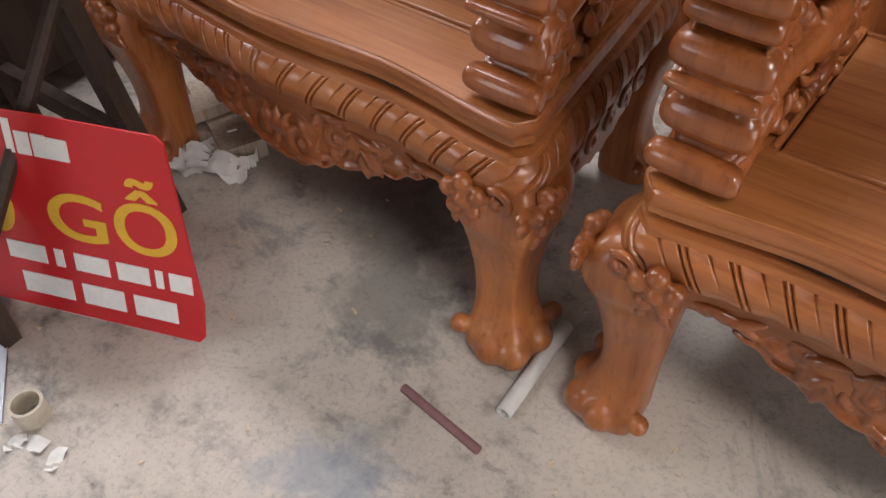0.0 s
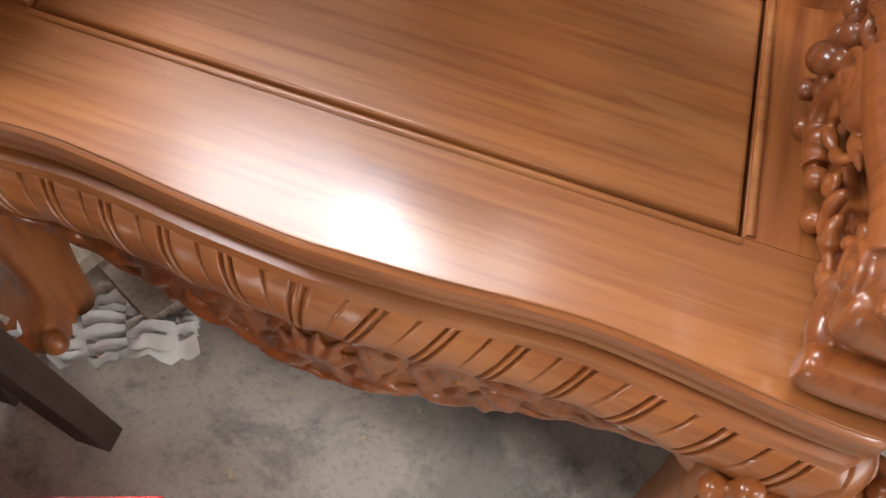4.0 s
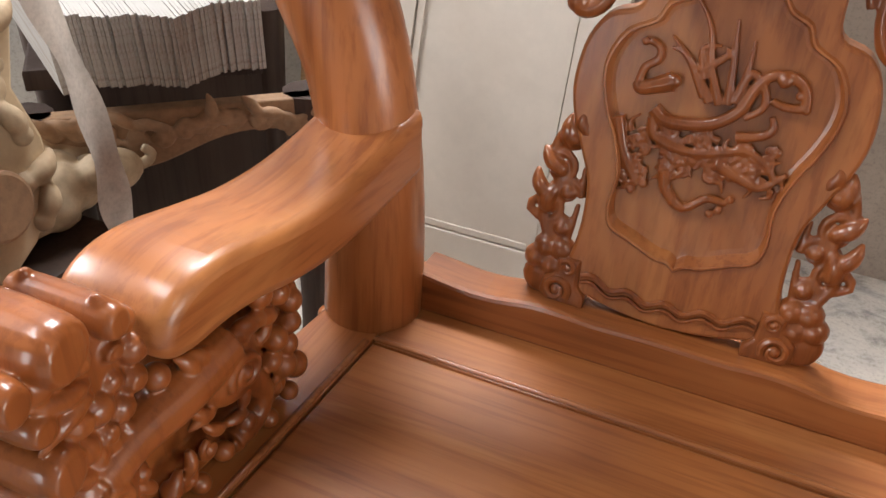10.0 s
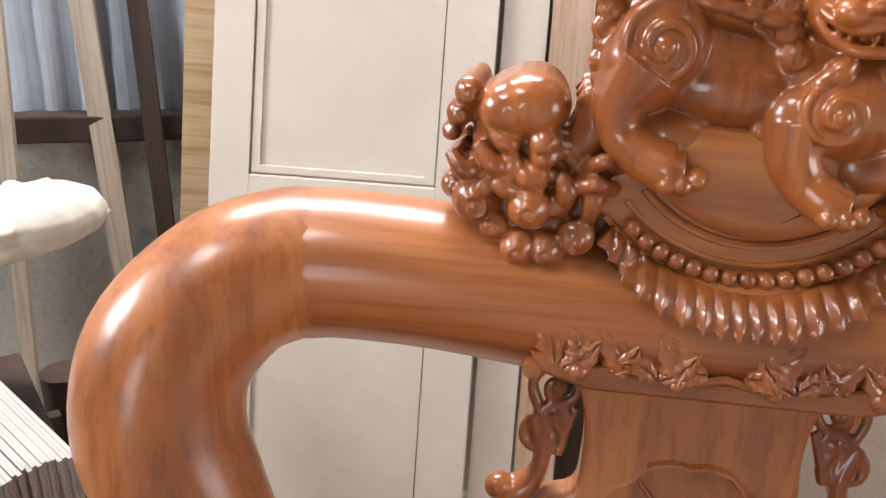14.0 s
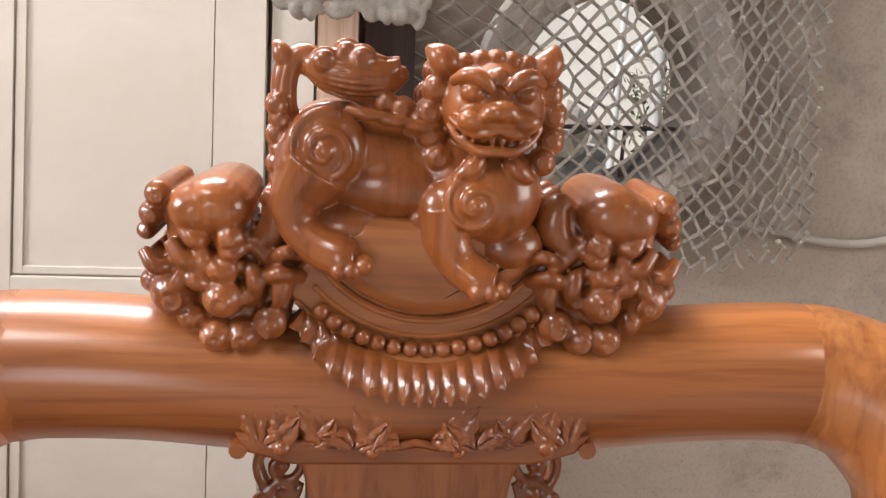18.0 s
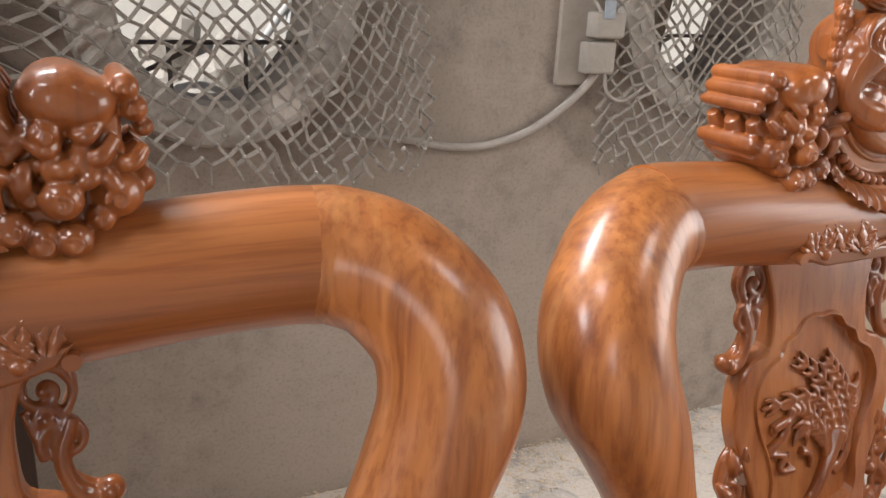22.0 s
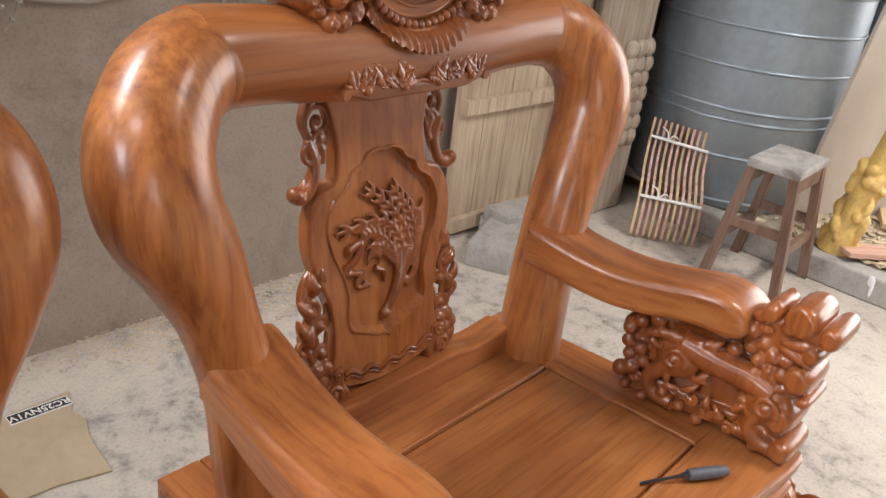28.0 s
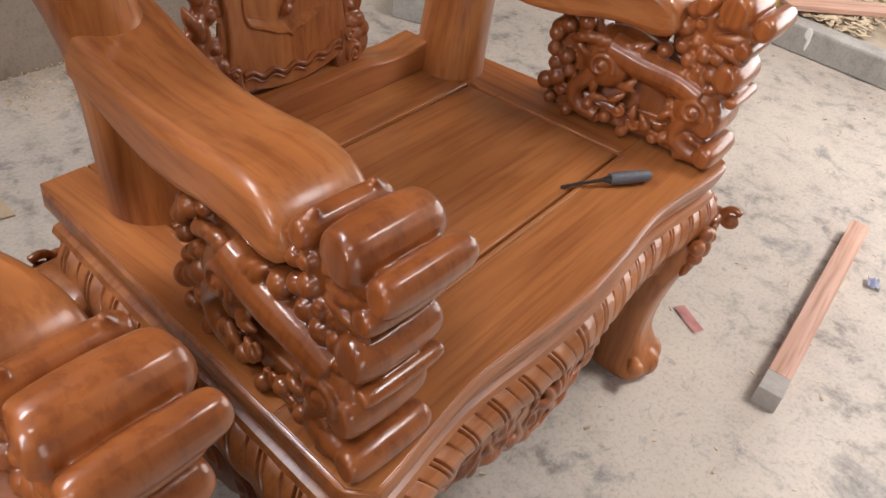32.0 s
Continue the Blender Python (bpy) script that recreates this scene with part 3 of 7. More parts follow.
def apron_parts(chair):
    bm = B()
    xs = list(np.arange(-0.354, 0.3721, 0.012))
    low = lambda x: lerp_table(APRON_LOW, abs(x)) + 0.004 * math.sin(abs(x) * 150)  # noqa: E731
    rows = []
    for x in xs:
        y = front_y(x) + 0.012
        z0 = low(x)
        rows.append([Vector(q) for q in ((x, y, 0.36), (x, y - 0.004, 0.30), (x, y - 0.006, (0.30 + z0) / 2), (x, y - 0.002, z0 + 0.008), (x, y + 0.006, z0), (x, y + 0.03, z0 + 0.002), (x, y + 0.034, 0.36))])
    skin(bm, rows)
    apron = part("front_apron", bm, WOOD_X, chair)
    bm = B()
    rng = random.Random(7)

    def at(u, v, w):
        return Vector((u, front_y(u) + 0.010 - w, v))

    for s in (-1, 1):
        S = lambda u, v, w, s=s: at(s * u, v, w)  # noqa: E731
        curl(bm, S, (0.035, 0.225), 0.028, 1.5, 0.0085, 2.2, 1, (0.075, 0.26))
        curl(bm, S, (0.105, 0.262), 0.025, 1.5, 0.008, 3.6, -1, (0.06, 0.285))
        curl(bm, S, (0.160, 0.238), 0.020, 1.4, 0.007, 1.0, 1, (0.12, 0.215))
        curl(bm, S, (0.205, 0.268), 0.020, 1.3, 0.0065, 4.2, -1, (0.165, 0.285))
        for q in ((0.02, 0.19, 0.05, 20), (0.05, 0.20, 0.05, 35), (0.085, 0.215, 0.06, 10), (0.13, 0.285, 0.06, -15), (0.14, 0.262, 0.05, -40), (0.18, 0.25, 0.05, 25), (0.225, 0.262, 0.04, 40), (0.22, 0.29, 0.05, -20), (0.07, 0.30, 0.05, -5), (0.24, 0.28, 0.055, 8)):
            leaf(bm, S, q[:2], q[2] * 1.15, q[3], 0.0058, 0.0, rng.uniform(-0.5, 0.5))
        tube(bm, [(*S(x, 0.252 + 0.022 * math.sin(x * 40), 0.0), 0.0052) for x in np.linspace(0.02, 0.215, 12)], 8, 3)
        tube(bm, [(*S(x, low(x) + 0.009, 0.001), 0.0042) for x in np.linspace(0.0, 0.25, 22)], 8, 2)
        for k in range(7):
            x = 0.03 + 0.027 * k
            leaf(bm, S, (x, 0.252 + 0.022 * math.sin(x * 40)), 0.036, 40 if k % 2 else -50, 0.0048, 0.0, 0.7 if k % 2 else -0.7)
    blob(bm, at(0, 0.245, 0.002), (0.018, 0.010, 0.022))
    for k in range(5):
        leaf(bm, at, (0, 0.235), 0.045, 30 + 30 * k, 0.006, 0.004, 0)
    carved(part("apron_carving", bm, WOOD_CARVE, apron, "carved scrolls and leaves", rough=True), 0.0024, 2)
    for s in (-1, 1):
        bm = B()
        rows = []
        for y in np.arange(-0.08, 0.401, 0.02):
            f = (y + 0.08) / 0.48
            z0 = 0.262 - 0.075 * math.sin(math.pi * f) ** 2 + 0.004 * math.sin(y * 150)
            x = s * (half_at(y, s) - 0.014)
            rows.append([Vector(q) for q in ((x, y, 0.36), (x + s * 0.005, y, 0.30), (x + s * 0.003, y, z0 + 0.008), (x - s * 0.006, y, z0), (x - s * 0.03, y, z0), (x - s * 0.034, y, 0.36))])
        skin(bm, rows)
        side = part("side_apron", bm, WOOD_Y, chair)
        bm = B()
        at_side = lambda u, v, w, s=s: Vector((s * (half_at(u, s) - 0.011 + w), u, v))  # noqa: E731
        for k, y in enumerate(np.arange(0.0, 0.36, 0.055)):
            curl(bm, at_side, (y, 0.265 - 0.02 * math.sin(math.pi * (y + 0.08) / 0.48)), 0.02, 1.4, 0.0075, k * 1.9, 1 if k % 2 else -1, (y + 0.03, 0.29))
            leaf(bm, at_side, (y, 0.285), 0.045, 20 + 40 * (k % 2), 0.006)
        carved(part("side_carving", bm, WOOD_CARVE, side, rough=True), 0.0028, 2)
    bm = B()
    box(bm, (-0.32, 0.375, 0.25), (0.34, 0.40, 0.36), 0.004)
    part("back_apron", bm, WOOD_X, chair)
    bm = B()
    rope(bm)
    part("rope_moulding", bm, WOOD_X, chair, "rounded moulding cut with slanting leaf grooves")


def leg(chair, sx, front):
    """A corner leg: a shouldered block that narrows and ends in a rounded, scrolled foot."""
    cx, cy, oy = sx * ((0.374 if sx > 0 else 0.358) if front else 0.333), (-0.080 if front else 0.350), (-1 if front else 1)
    bm = B()
    rows = [(0.352, 0.030, -0.008), (0.345, 0.044, -0.004), (0.330, 0.055, 0.004), (0.305, 0.060, 0.010), (0.275, 0.058, 0.010), (0.24, 0.050, 0.002), (0.20, 0.043, -0.003), (0.15, 0.037, -0.006), (0.10, 0.036, -0.004), (0.065, 0.042, 0.006), (0.035, 0.050, 0.018), (0.012, 0.048, 0.016), (0.0, 0.040, 0.010)]
    dense = spline(rows, 3)
    rings = []
    for z, h, out in dense:
        x0, y0 = cx + sx * out * 0.6, cy + oy * out * 0.6
        ring = []
        for k in range(24):
            a = 2 * math.pi * k / 24
            c, s = math.cos(a), math.sin(a)
            q = h / (abs(c) ** 5 + abs(s) ** 5) ** 0.2
            ring.append(Vector((x0 + q * c, y0 + q * s, max(z, 0.0))))
        rings.append(ring)
    skin(bm, rings)
    for ax, ay in ((sx, 0.15), (0.15 * sx, oy), (sx * 0.8, oy * 0.8)):
        blob(bm, (cx + ax * 0.046, cy + ay * 0.046, 0.030), (0.027, 0.027, 0.029))
    blob(bm, (cx - sx * 0.045, cy + oy * 0.05, 0.050), 0.015)
    blob(bm, (cx + sx * 0.05, cy - oy * 0.045, 0.050), 0.015)
    ob = carved(part("leg", bm, WOOD_Z, chair, rough=True), 0.0035, 4)
    # flowers on the two outer faces of the shoulder
    bm = B(True)
    for face in ("y", "x"):
        def at(u, v, w, face=face):
            if face == "y":
                return Vector((cx + u, cy + oy * (0.060 + w), v))
            return Vector((cx + sx * (0.060 + w), cy + u, v))

        c0 = (-0.028 * sx if face == "y" else -0.028 * oy * -1, 0.318)
        blob(bm, at(c0[0], c0[1], 0.006), 0.013)
        for k in range(5):
            a = 2 * math.pi * k / 5 + 0.4
            blob(bm, at(c0[0] + 0.021 * math.cos(a), c0[1] + 0.021 * math.sin(a), 0.004), (0.0125, 0.0125, 0.0125))
        curl(bm, at, (c0[0] + 0.045 * (sx if face == "y" else -oy * -1), 0.325), 0.02, 1.2, 0.006, 1.0, 1)
        for q in ((-9, 0.270, 248), (2, 0.268, 268), (12, 0.272, 290)):
            leaf(bm, at, (c0[0] + q[0] * 0.0007, 0.294), 0.036, q[2], 0.0055, -0.004)
    carved(part("leg_carving", bm, WOOD_CARVE, ob, "carved flower and leaves", rough=True), 0.0024, 2)


HOOP = [(0.301, 0.318, 0.425, 0.054), (0.303, 0.320, 0.50, 0.053), (0.313, 0.323, 0.60, 0.051), (0.337, 0.329, 0.70, 0.0515), (0.371, 0.335, 0.775, 0.056), (0.393, 0.343, 0.835, 0.0595), (0.388, 0.358, 0.888, 0.059), (0.354, 0.382, 0.929, 0.056), (0.318, 0.400, 0.9425, 0.0545), (0.296, 0.405, 0.944, 0.054)]
BEAM = [(0.298, 0.405, 0.944, 0.0538), (0.27, 0.405, 0.9455, 0.053), (0.20, 0.405, 0.943, 0.052), (0.10, 0.405, 0.934, 0.052), (0.0, 0.405, 0.931, 0.052)]


def hoop_parts(chair):
    for s in (-1, 1):
        bm = B()
        tube(bm, [(s * (x - (0.016 if s < 0 else 0.0) * min(1, max(0, (z - 0.45) / 0.3))), y, z, r) for x, y, z, r in HOOP], 28, 6)
        part("post", bm, WOOD_Z if s < 0 else WOOD_BURL, chair, "thick rounded post that bends over into the top rail")
    bm = B()
    rows = [(-x + 0.016 * x / 0.298, y, z, r) for x, y, z, r in BEAM] + BEAM[-2::-1]
    tube(bm, rows, 28, 6, up=(0, 0, 1))
    part("top_rail", bm, WOOD_X, chair)


PANEL = [(0.0, 0.905), (0.100, 0.900), (0.092, 0.875), (0.080, 0.835), (0.079, 0.800), (0.084, 0.775), (0.108, 0.765), (0.124, 0.742), (0.130, 0.705), (0.126, 0.675), (0.112, 0.640), (0.100, 0.610), (0.097, 0.575), (0.099, 0.545), (0.104, 0.520), (0.096, 0.498), (0.070, 0.489), (0.035, 0.482), (0.0, 0.479)]
OVAL = [(0.0, 0.803), (0.012, 0.805), (0.030, 0.800), (0.040, 0.788), (0.056, 0.780), (0.064, 0.765), (0.086, 0.752), (0.098, 0.728), (0.098, 0.705), (0.090, 0.680), (0.078, 0.655), (0.070, 0.625), (0.072, 0.595), (0.066, 0.575), (0.045, 0.566), (0.022, 0.556), (0.008, 0.554), (0.0, 0.548)]


def mirror(half):
    return half + [(-x, z) for x, z in half[::-1] if abs(x) > 1e-6]


def dragon(bm, seed):
    """The low relief in the middle of the panel: a coiling body with plumes, claws and clouds."""
    rng = random.Random(seed)

    def at(px, py, w=0.0):
        return on_panel((px - 1228) * 0.00053, 0.684 - (py - 515) * 0.00053, w)

    thick = 1.12 if seed == 1 else 1.3

    def stroke(points, r0, r1, w=0.001, sides=8):
        n = len(points) - 1
        tube(bm, [(*at(x, y, w), thick * (r0 + (r1 - r0) * k / n)) for k, (x, y) in enumerate(points)], sides, 5)

    def swirl(x, y, r, a, d, t=0.0024):
        curl(bm, lambda u, v, w: on_panel(u, v, w), ((x - 1228) * 0.00053, 0.684 - (y - 515) * 0.00053), r, 1.2, t, a, d, None, 0.001, sides=6)

    if seed == 1:
        for pts in ([(1232, 478), (1205, 420), (1190, 360), (1160, 318)], [(1245, 475), (1238, 410), (1228, 340)], [(1255, 470), (1262, 420), (1262, 368)], [(1215, 478), (1180, 425), (1132, 382)], [(1205, 470), (1165, 412), (1135, 400)], [(1200, 440), (1185, 395), (1215, 385)], [(1188, 430), (1225, 400), (1222, 385)]):
            stroke(pts, 0.0042, 0.0012)
        stroke([(1128, 505), (1150, 520), (1190, 520), (1235, 508), (1268, 478), (1282, 440), (1300, 418), (1330, 412)], 0.0062, 0.0042)
        stroke([(1255, 470), (1268, 420), (1295, 440), (1300, 470), (1275, 492)], 0.004, 0.003)
        stroke([(1150, 455), (1128, 465), (1100, 475), (1092, 465)], 0.0085, 0.0045)
        stroke([(1100, 395), (1118, 405), (1118, 425), (1100, 440), (1095, 465)], 0.003, 0.004)
        stroke([(1330, 412), (1352, 425), (1362, 455), (1335, 462), (1310, 455)], 0.005, 0.003)
        stroke([(1270, 525), (1310, 515), (1325, 500), (1318, 480)], 0.0045, 0.0028)
        stroke([(1130, 520), (1140, 550), (1190, 565), (1240, 560), (1290, 545), (1330, 560), (1350, 585)], 0.0048, 0.003)
        stroke([(1070, 530), (1085, 570), (1105, 610), (1130, 645)], 0.007, 0.0025)
        stroke([(1170, 605), (1180, 640), (1215, 665), (1250, 640), (1285, 640)], 0.006, 0.003)
        stroke([(1250, 575), (1290, 590), (1330, 600), (1365, 570)], 0.0055, 0.0025)
        blob(bm, at(1152, 452, 0.004), 0.0065, u=10, v=8)
        blob(bm, at(1322, 420, 0.003), 0.0065, u=10, v=8)
        for x, y in ((1275, 655), (1262, 665), (1290, 632), (1350, 440), (1365, 460), (1092, 398), (1120, 655), (1140, 640)):
            blob(bm, at(x, y, 0.001), 0.0042, u=8, v=6)
        spots = [(1150 + 200 * rng.random(), 535 + 75 * rng.random()) for _ in range(84)] + [(1090 + 40 * rng.random(), 550 + 90 * rng.random()) for _ in range(26)]
    else:
        def b(x, y):
            return 1228 + (x - 320) / 165 * 0.095 / 0.00053, 515 + (0.684 - 0.80 + (y - 310) / 500 * 0.25) / 0.00053

        plumes = ([(405, 650), (428, 570), (402, 480), (345, 405)], [(392, 650), (400, 560), (352, 470), (262, 392)], [(378, 650), (375, 560), (312, 492), (172, 498)], [(366, 650), (342, 570), (292, 522), (246, 520)], [(410, 610), (440, 550), (440, 488)], [(372, 640), (350, 600), (305, 560), (290, 590)])
        for line in plumes:
            stroke([b(*q) for q in line], 0.0042, 0.0022, 0.002)
            for f in np.linspace(0.12, 0.95, 9):
                q = spline(line, 10)
                i = int(f * (len(q) - 2))
                d = q[i + 1] - q[i]
                d = d / np.linalg.norm(d)
                nrm = np.array([-d[1], d[0]])
                for side in (-1, 1):
                    stroke([b(*q[i]), b(*(q[i] + d * 14 + nrm * side * 15)), b(*(q[i] + d * 36 + nrm * side * 19))], 0.0040, 0.0014, 0.002, 6)
        stroke([b(*q) for q in ((395, 590), (382, 640), (362, 690), (338, 735), (318, 760))], 0.0090, 0.0050, 0.002)
        blob(bm, at(*b(318, 762), 0.003), 0.0085, u=10, v=8)
        stroke([b(*q) for q in ((318, 768), (300, 775))], 0.0040, 0.0014, 0.002)
        for k in range(5):
            stroke([b(335 + 6 * k, 735 - 8 * k), b(350 + 8 * k, 725 - 10 * k), b(372 + 9 * k, 728 - 14 * k)], 0.0034, 0.0012, 0.003)
        stroke([b(*q) for q in ((385, 700), (420, 670), (436, 620), (434, 570))], 0.0058, 0.0030, 0.002)
        stroke([b(*q) for q in ((205, 552), (245, 540), (232, 578), (190, 606), (238, 622), (232, 656), (272, 664))], 0.0048, 0.0032, 0.002)
        stroke([b(*q) for q in ((288, 622), (318, 640), (320, 672))], 0.0046, 0.0024, 0.002)
        for x, y in ((212, 560), (240, 545), (200, 605), (245, 625), (255, 662), (432, 500), (446, 530), (425, 660), (412, 690), (440, 590)):
            swirl(*b(x, y), 0.0065, x * 0.1, 1 if x % 2 else -1, 0.0026)
        spots = []
    for x, y in spots:
        if rng.random() < 0.5:
            swirl(x, y, rng.uniform(0.004, 0.0075), rng.uniform(0, 6.28), rng.choice((-1, 1)))
        else:
            a, l = rng.uniform(0, 6.28), rng.uniform(14, 34)
            stroke([(x, y), (x + l * 0.5 * math.cos(a), y + l * 0.5 * math.sin(a)), (x + l * math.cos(a + 0.6), y + l * math.sin(a + 0.6))], 0.0034, 0.0012, sides=6)


def panel_parts(chair, seed):
    bm = B()
    outline = [tuple(q) for q in spline(PANEL, 4)]
    ring = mirror(outline)
    hole = mirror([tuple(q) for q in spline(OVAL, 3)])

    def strip(poly, w):
        return [on_panel(u, v, w) for u, v in poly]

    if area2(ring) < 0:
        ring = ring[::-1]
    n = len(ring)
    # the oval field is sunk: rings run from the back over the edge to the field
    centre = np.array([0.0, 0.69])

    if area2(hole) < 0:
        hole = hole[::-1]
    grow = lambda k: [tuple(centre + (np.array(q) - centre) * k) for q in hole]  # noqa: E731
    thick = 0.022
    outer = [strip(ring, -thick), strip(ring, -0.004), strip(inset2(ring, 0.0015), -0.001), strip(inset2(ring, 0.004), 0.0)]
    inner = [strip(grow(1.05), 0.0), strip(grow(1.03), 0.0032), strip(grow(1.012), 0.0032), strip(hole, 0.0), strip(grow(0.975), -0.008), strip(grow(0.94), -0.0088), strip(grow(0.5), -0.0088), strip(grow(0.05), -0.0088)]
    skin(bm, outer, caps=False)
    bm.polys.append(tuple(range(n - 1, -1, -1)))
    edge0 = 3 * n
    first = len(bm.points)
    skin(bm, inner, caps=False)
    m = len(hole)
    bm.polys.append(tuple(range(first + 7 * m, first + 8 * m)))
    work = bmesh.new()
    ids = list(range(edge0, edge0 + n)), list(range(first, first + m))
    made = {}
    for loop in ids:
        vs = [work.verts.new(bm.points[i]) for i in loop]
        made.update({v: i for v, i in zip(vs, loop)})
        for v, w in zip(vs, [*vs[1:], vs[0]]):
            work.edges.new((v, w))
    bmesh.ops.triangle_fill(work, use_beauty=True, use_dissolve=False, edges=work.edges[:])
    for face in work.faces:
        bm.polys.append(tuple(made[v] for v in face.verts))
    work.free()
    panel = part("back_panel", bm, WOOD_Z, chair, "shaped back panel with a sunken carved medallion", sharp=12)
    bm = B()
    dragon(bm, seed)
    bm.points = [(x, y + 0.0052, z) for x, y, z in bm.points]
    carved(part("medallion_carving", bm, WOOD_CARVE, panel, rough=True), 0.0011, 1)
    # pierced scrolls down both edges
    for s in (-1, 1):
        bm = B()
        S = lambda u, v, w, s=s: on_panel(s * u, v, w - 0.010)  # noqa: E731
        t = 0.0048
        for w in (0.0, -0.009):
            tube(bm, [(*S(u, v, w), 0.72 * r) for u, v, r in ((0.096, 0.892, 0.006), (0.112, 0.872, 0.0062), (0.120, 0.850, 0.0058), (0.110, 0.826, 0.0058), (0.104, 0.806, 0.006), (0.112, 0.782, 0.0066), (0.128, 0.768, 0.008), (0.142, 0.768, 0.009))], 10, 4)
            tube(bm, [(*S(u, v, w), 0.75 * r) for u, v, r in ((0.112, 0.668, 0.006), (0.130, 0.650, 0.0064), (0.138, 0.625, 0.006), (0.128, 0.600, 0.006), (0.140, 0.578, 0.0068), (0.134, 0.550, 0.007), (0.120, 0.530, 0.008))], 10, 4)
        curl(bm, S, (0.100, 0.830), 0.012, 1.2, 0.0048, 0.4, -1)
        curl(bm, S, (0.100, 0.852), 0.020, 1.3, t, 2.2, -1, (0.098, 0.885))
        curl(bm, S, (0.112, 0.812), 0.019, 1.4, t, 1.4, 1, (0.085, 0.838))
        tube(bm, [(*S(u, v, 0), r) for u, v, r in ((0.118, 0.830, 0.006), (0.108, 0.800, 0.007), (0.116, 0.772, 0.008), (0.132, 0.762, 0.009), (0.142, 0.768, 0.0095))], 8, 4)
        blob(bm, S(0.140, 0.768, 0), (0.011, 0.012, 0.011))
        for u, v, r, a, d in ((0.118, 0.645, 0.016, 0.5, 1), (0.128, 0.612, 0.017, 3.0, -1), (0.116, 0.590, 0.014, 1.2, 1), (0.134, 0.572, 0.018, 4.0, 1), (0.116, 0.552, 0.015, 0.2, -1)):
            curl(bm, S, (u, v), r, 1.35, t, a, d, (u - 0.012, v + 0.028))
            blob(bm, S(u, v, 0), (0.008, 0.010, 0.008))
        for u, v, a in ((0.108, 0.665, 60), (0.118, 0.668, 85), (0.126, 0.655, 70), (0.140, 0.60, 50), (0.142, 0.585, 95), (0.128, 0.63, 30)):
            leaf(bm, S, (u - 0.006, v - 0.02), 0.034, a, 0.0062, 0, 0.4)
        for u, v in ((0.112, 0.53), (0.128, 0.53), (0.120, 0.512), (0.136, 0.516), (0.108, 0.512)):
            blob(bm, S(u, v, 0), (0.014, 0.014, 0.013))
        curl(bm, S, (0.126, 0.497), 0.019, 1.5, 0.008, 5.0, s, (0.112, 0.53))
        blob(bm, S(0.126, 0.494, -0.002), (0.023, 0.012, 0.022))
        carved(part("edge_carving", bm, WOOD_CARVE, panel, rough=True), 0.0016, 2)
        bm = B()
        F = lambda u, v, w, s=s: on_panel(s * u, v, w)  # noqa: E731
        prism(bm, [(0.078, 0.477), (0.116, 0.477), (0.126, 0.486), (0.124, 0.502), (0.112, 0.512), (0.112, 0.528), (0.088, 0.528), (0.086, 0.500), (0.078, 0.490)], -0.024, 0.004, F, 0.004)
        curl(bm, F, (0.108, 0.493), 0.0135, 1.5, 0.0042, 0.5, 1, None, 0.005)
        curl(bm, F, (0.100, 0.519), 0.0085, 1.3, 0.0034, 2.5, -1, None, 0.005)
        part("panel_foot", bm, WOOD_CARVE, panel, "scrolled foot of the panel")
    bm = B()
    wave = [(u, 0.507 + 0.0035 * math.cos(u * 170) - 0.010 * (1 - (u / 0.085) ** 2)) for u in np.linspace(-0.085, 0.085, 46)]
    for d, w0, r in ((0.0, 0.002, 0.0032), (-0.008, 0.001, 0.0022)):
        tube(bm, [(*on_panel(u, v + d + 0.008, w0), r) for u, v in wave], 8, 1)
    part("lower_moulding", bm, WOOD_CARVE, panel, "scalloped moulding along the panel's foot")


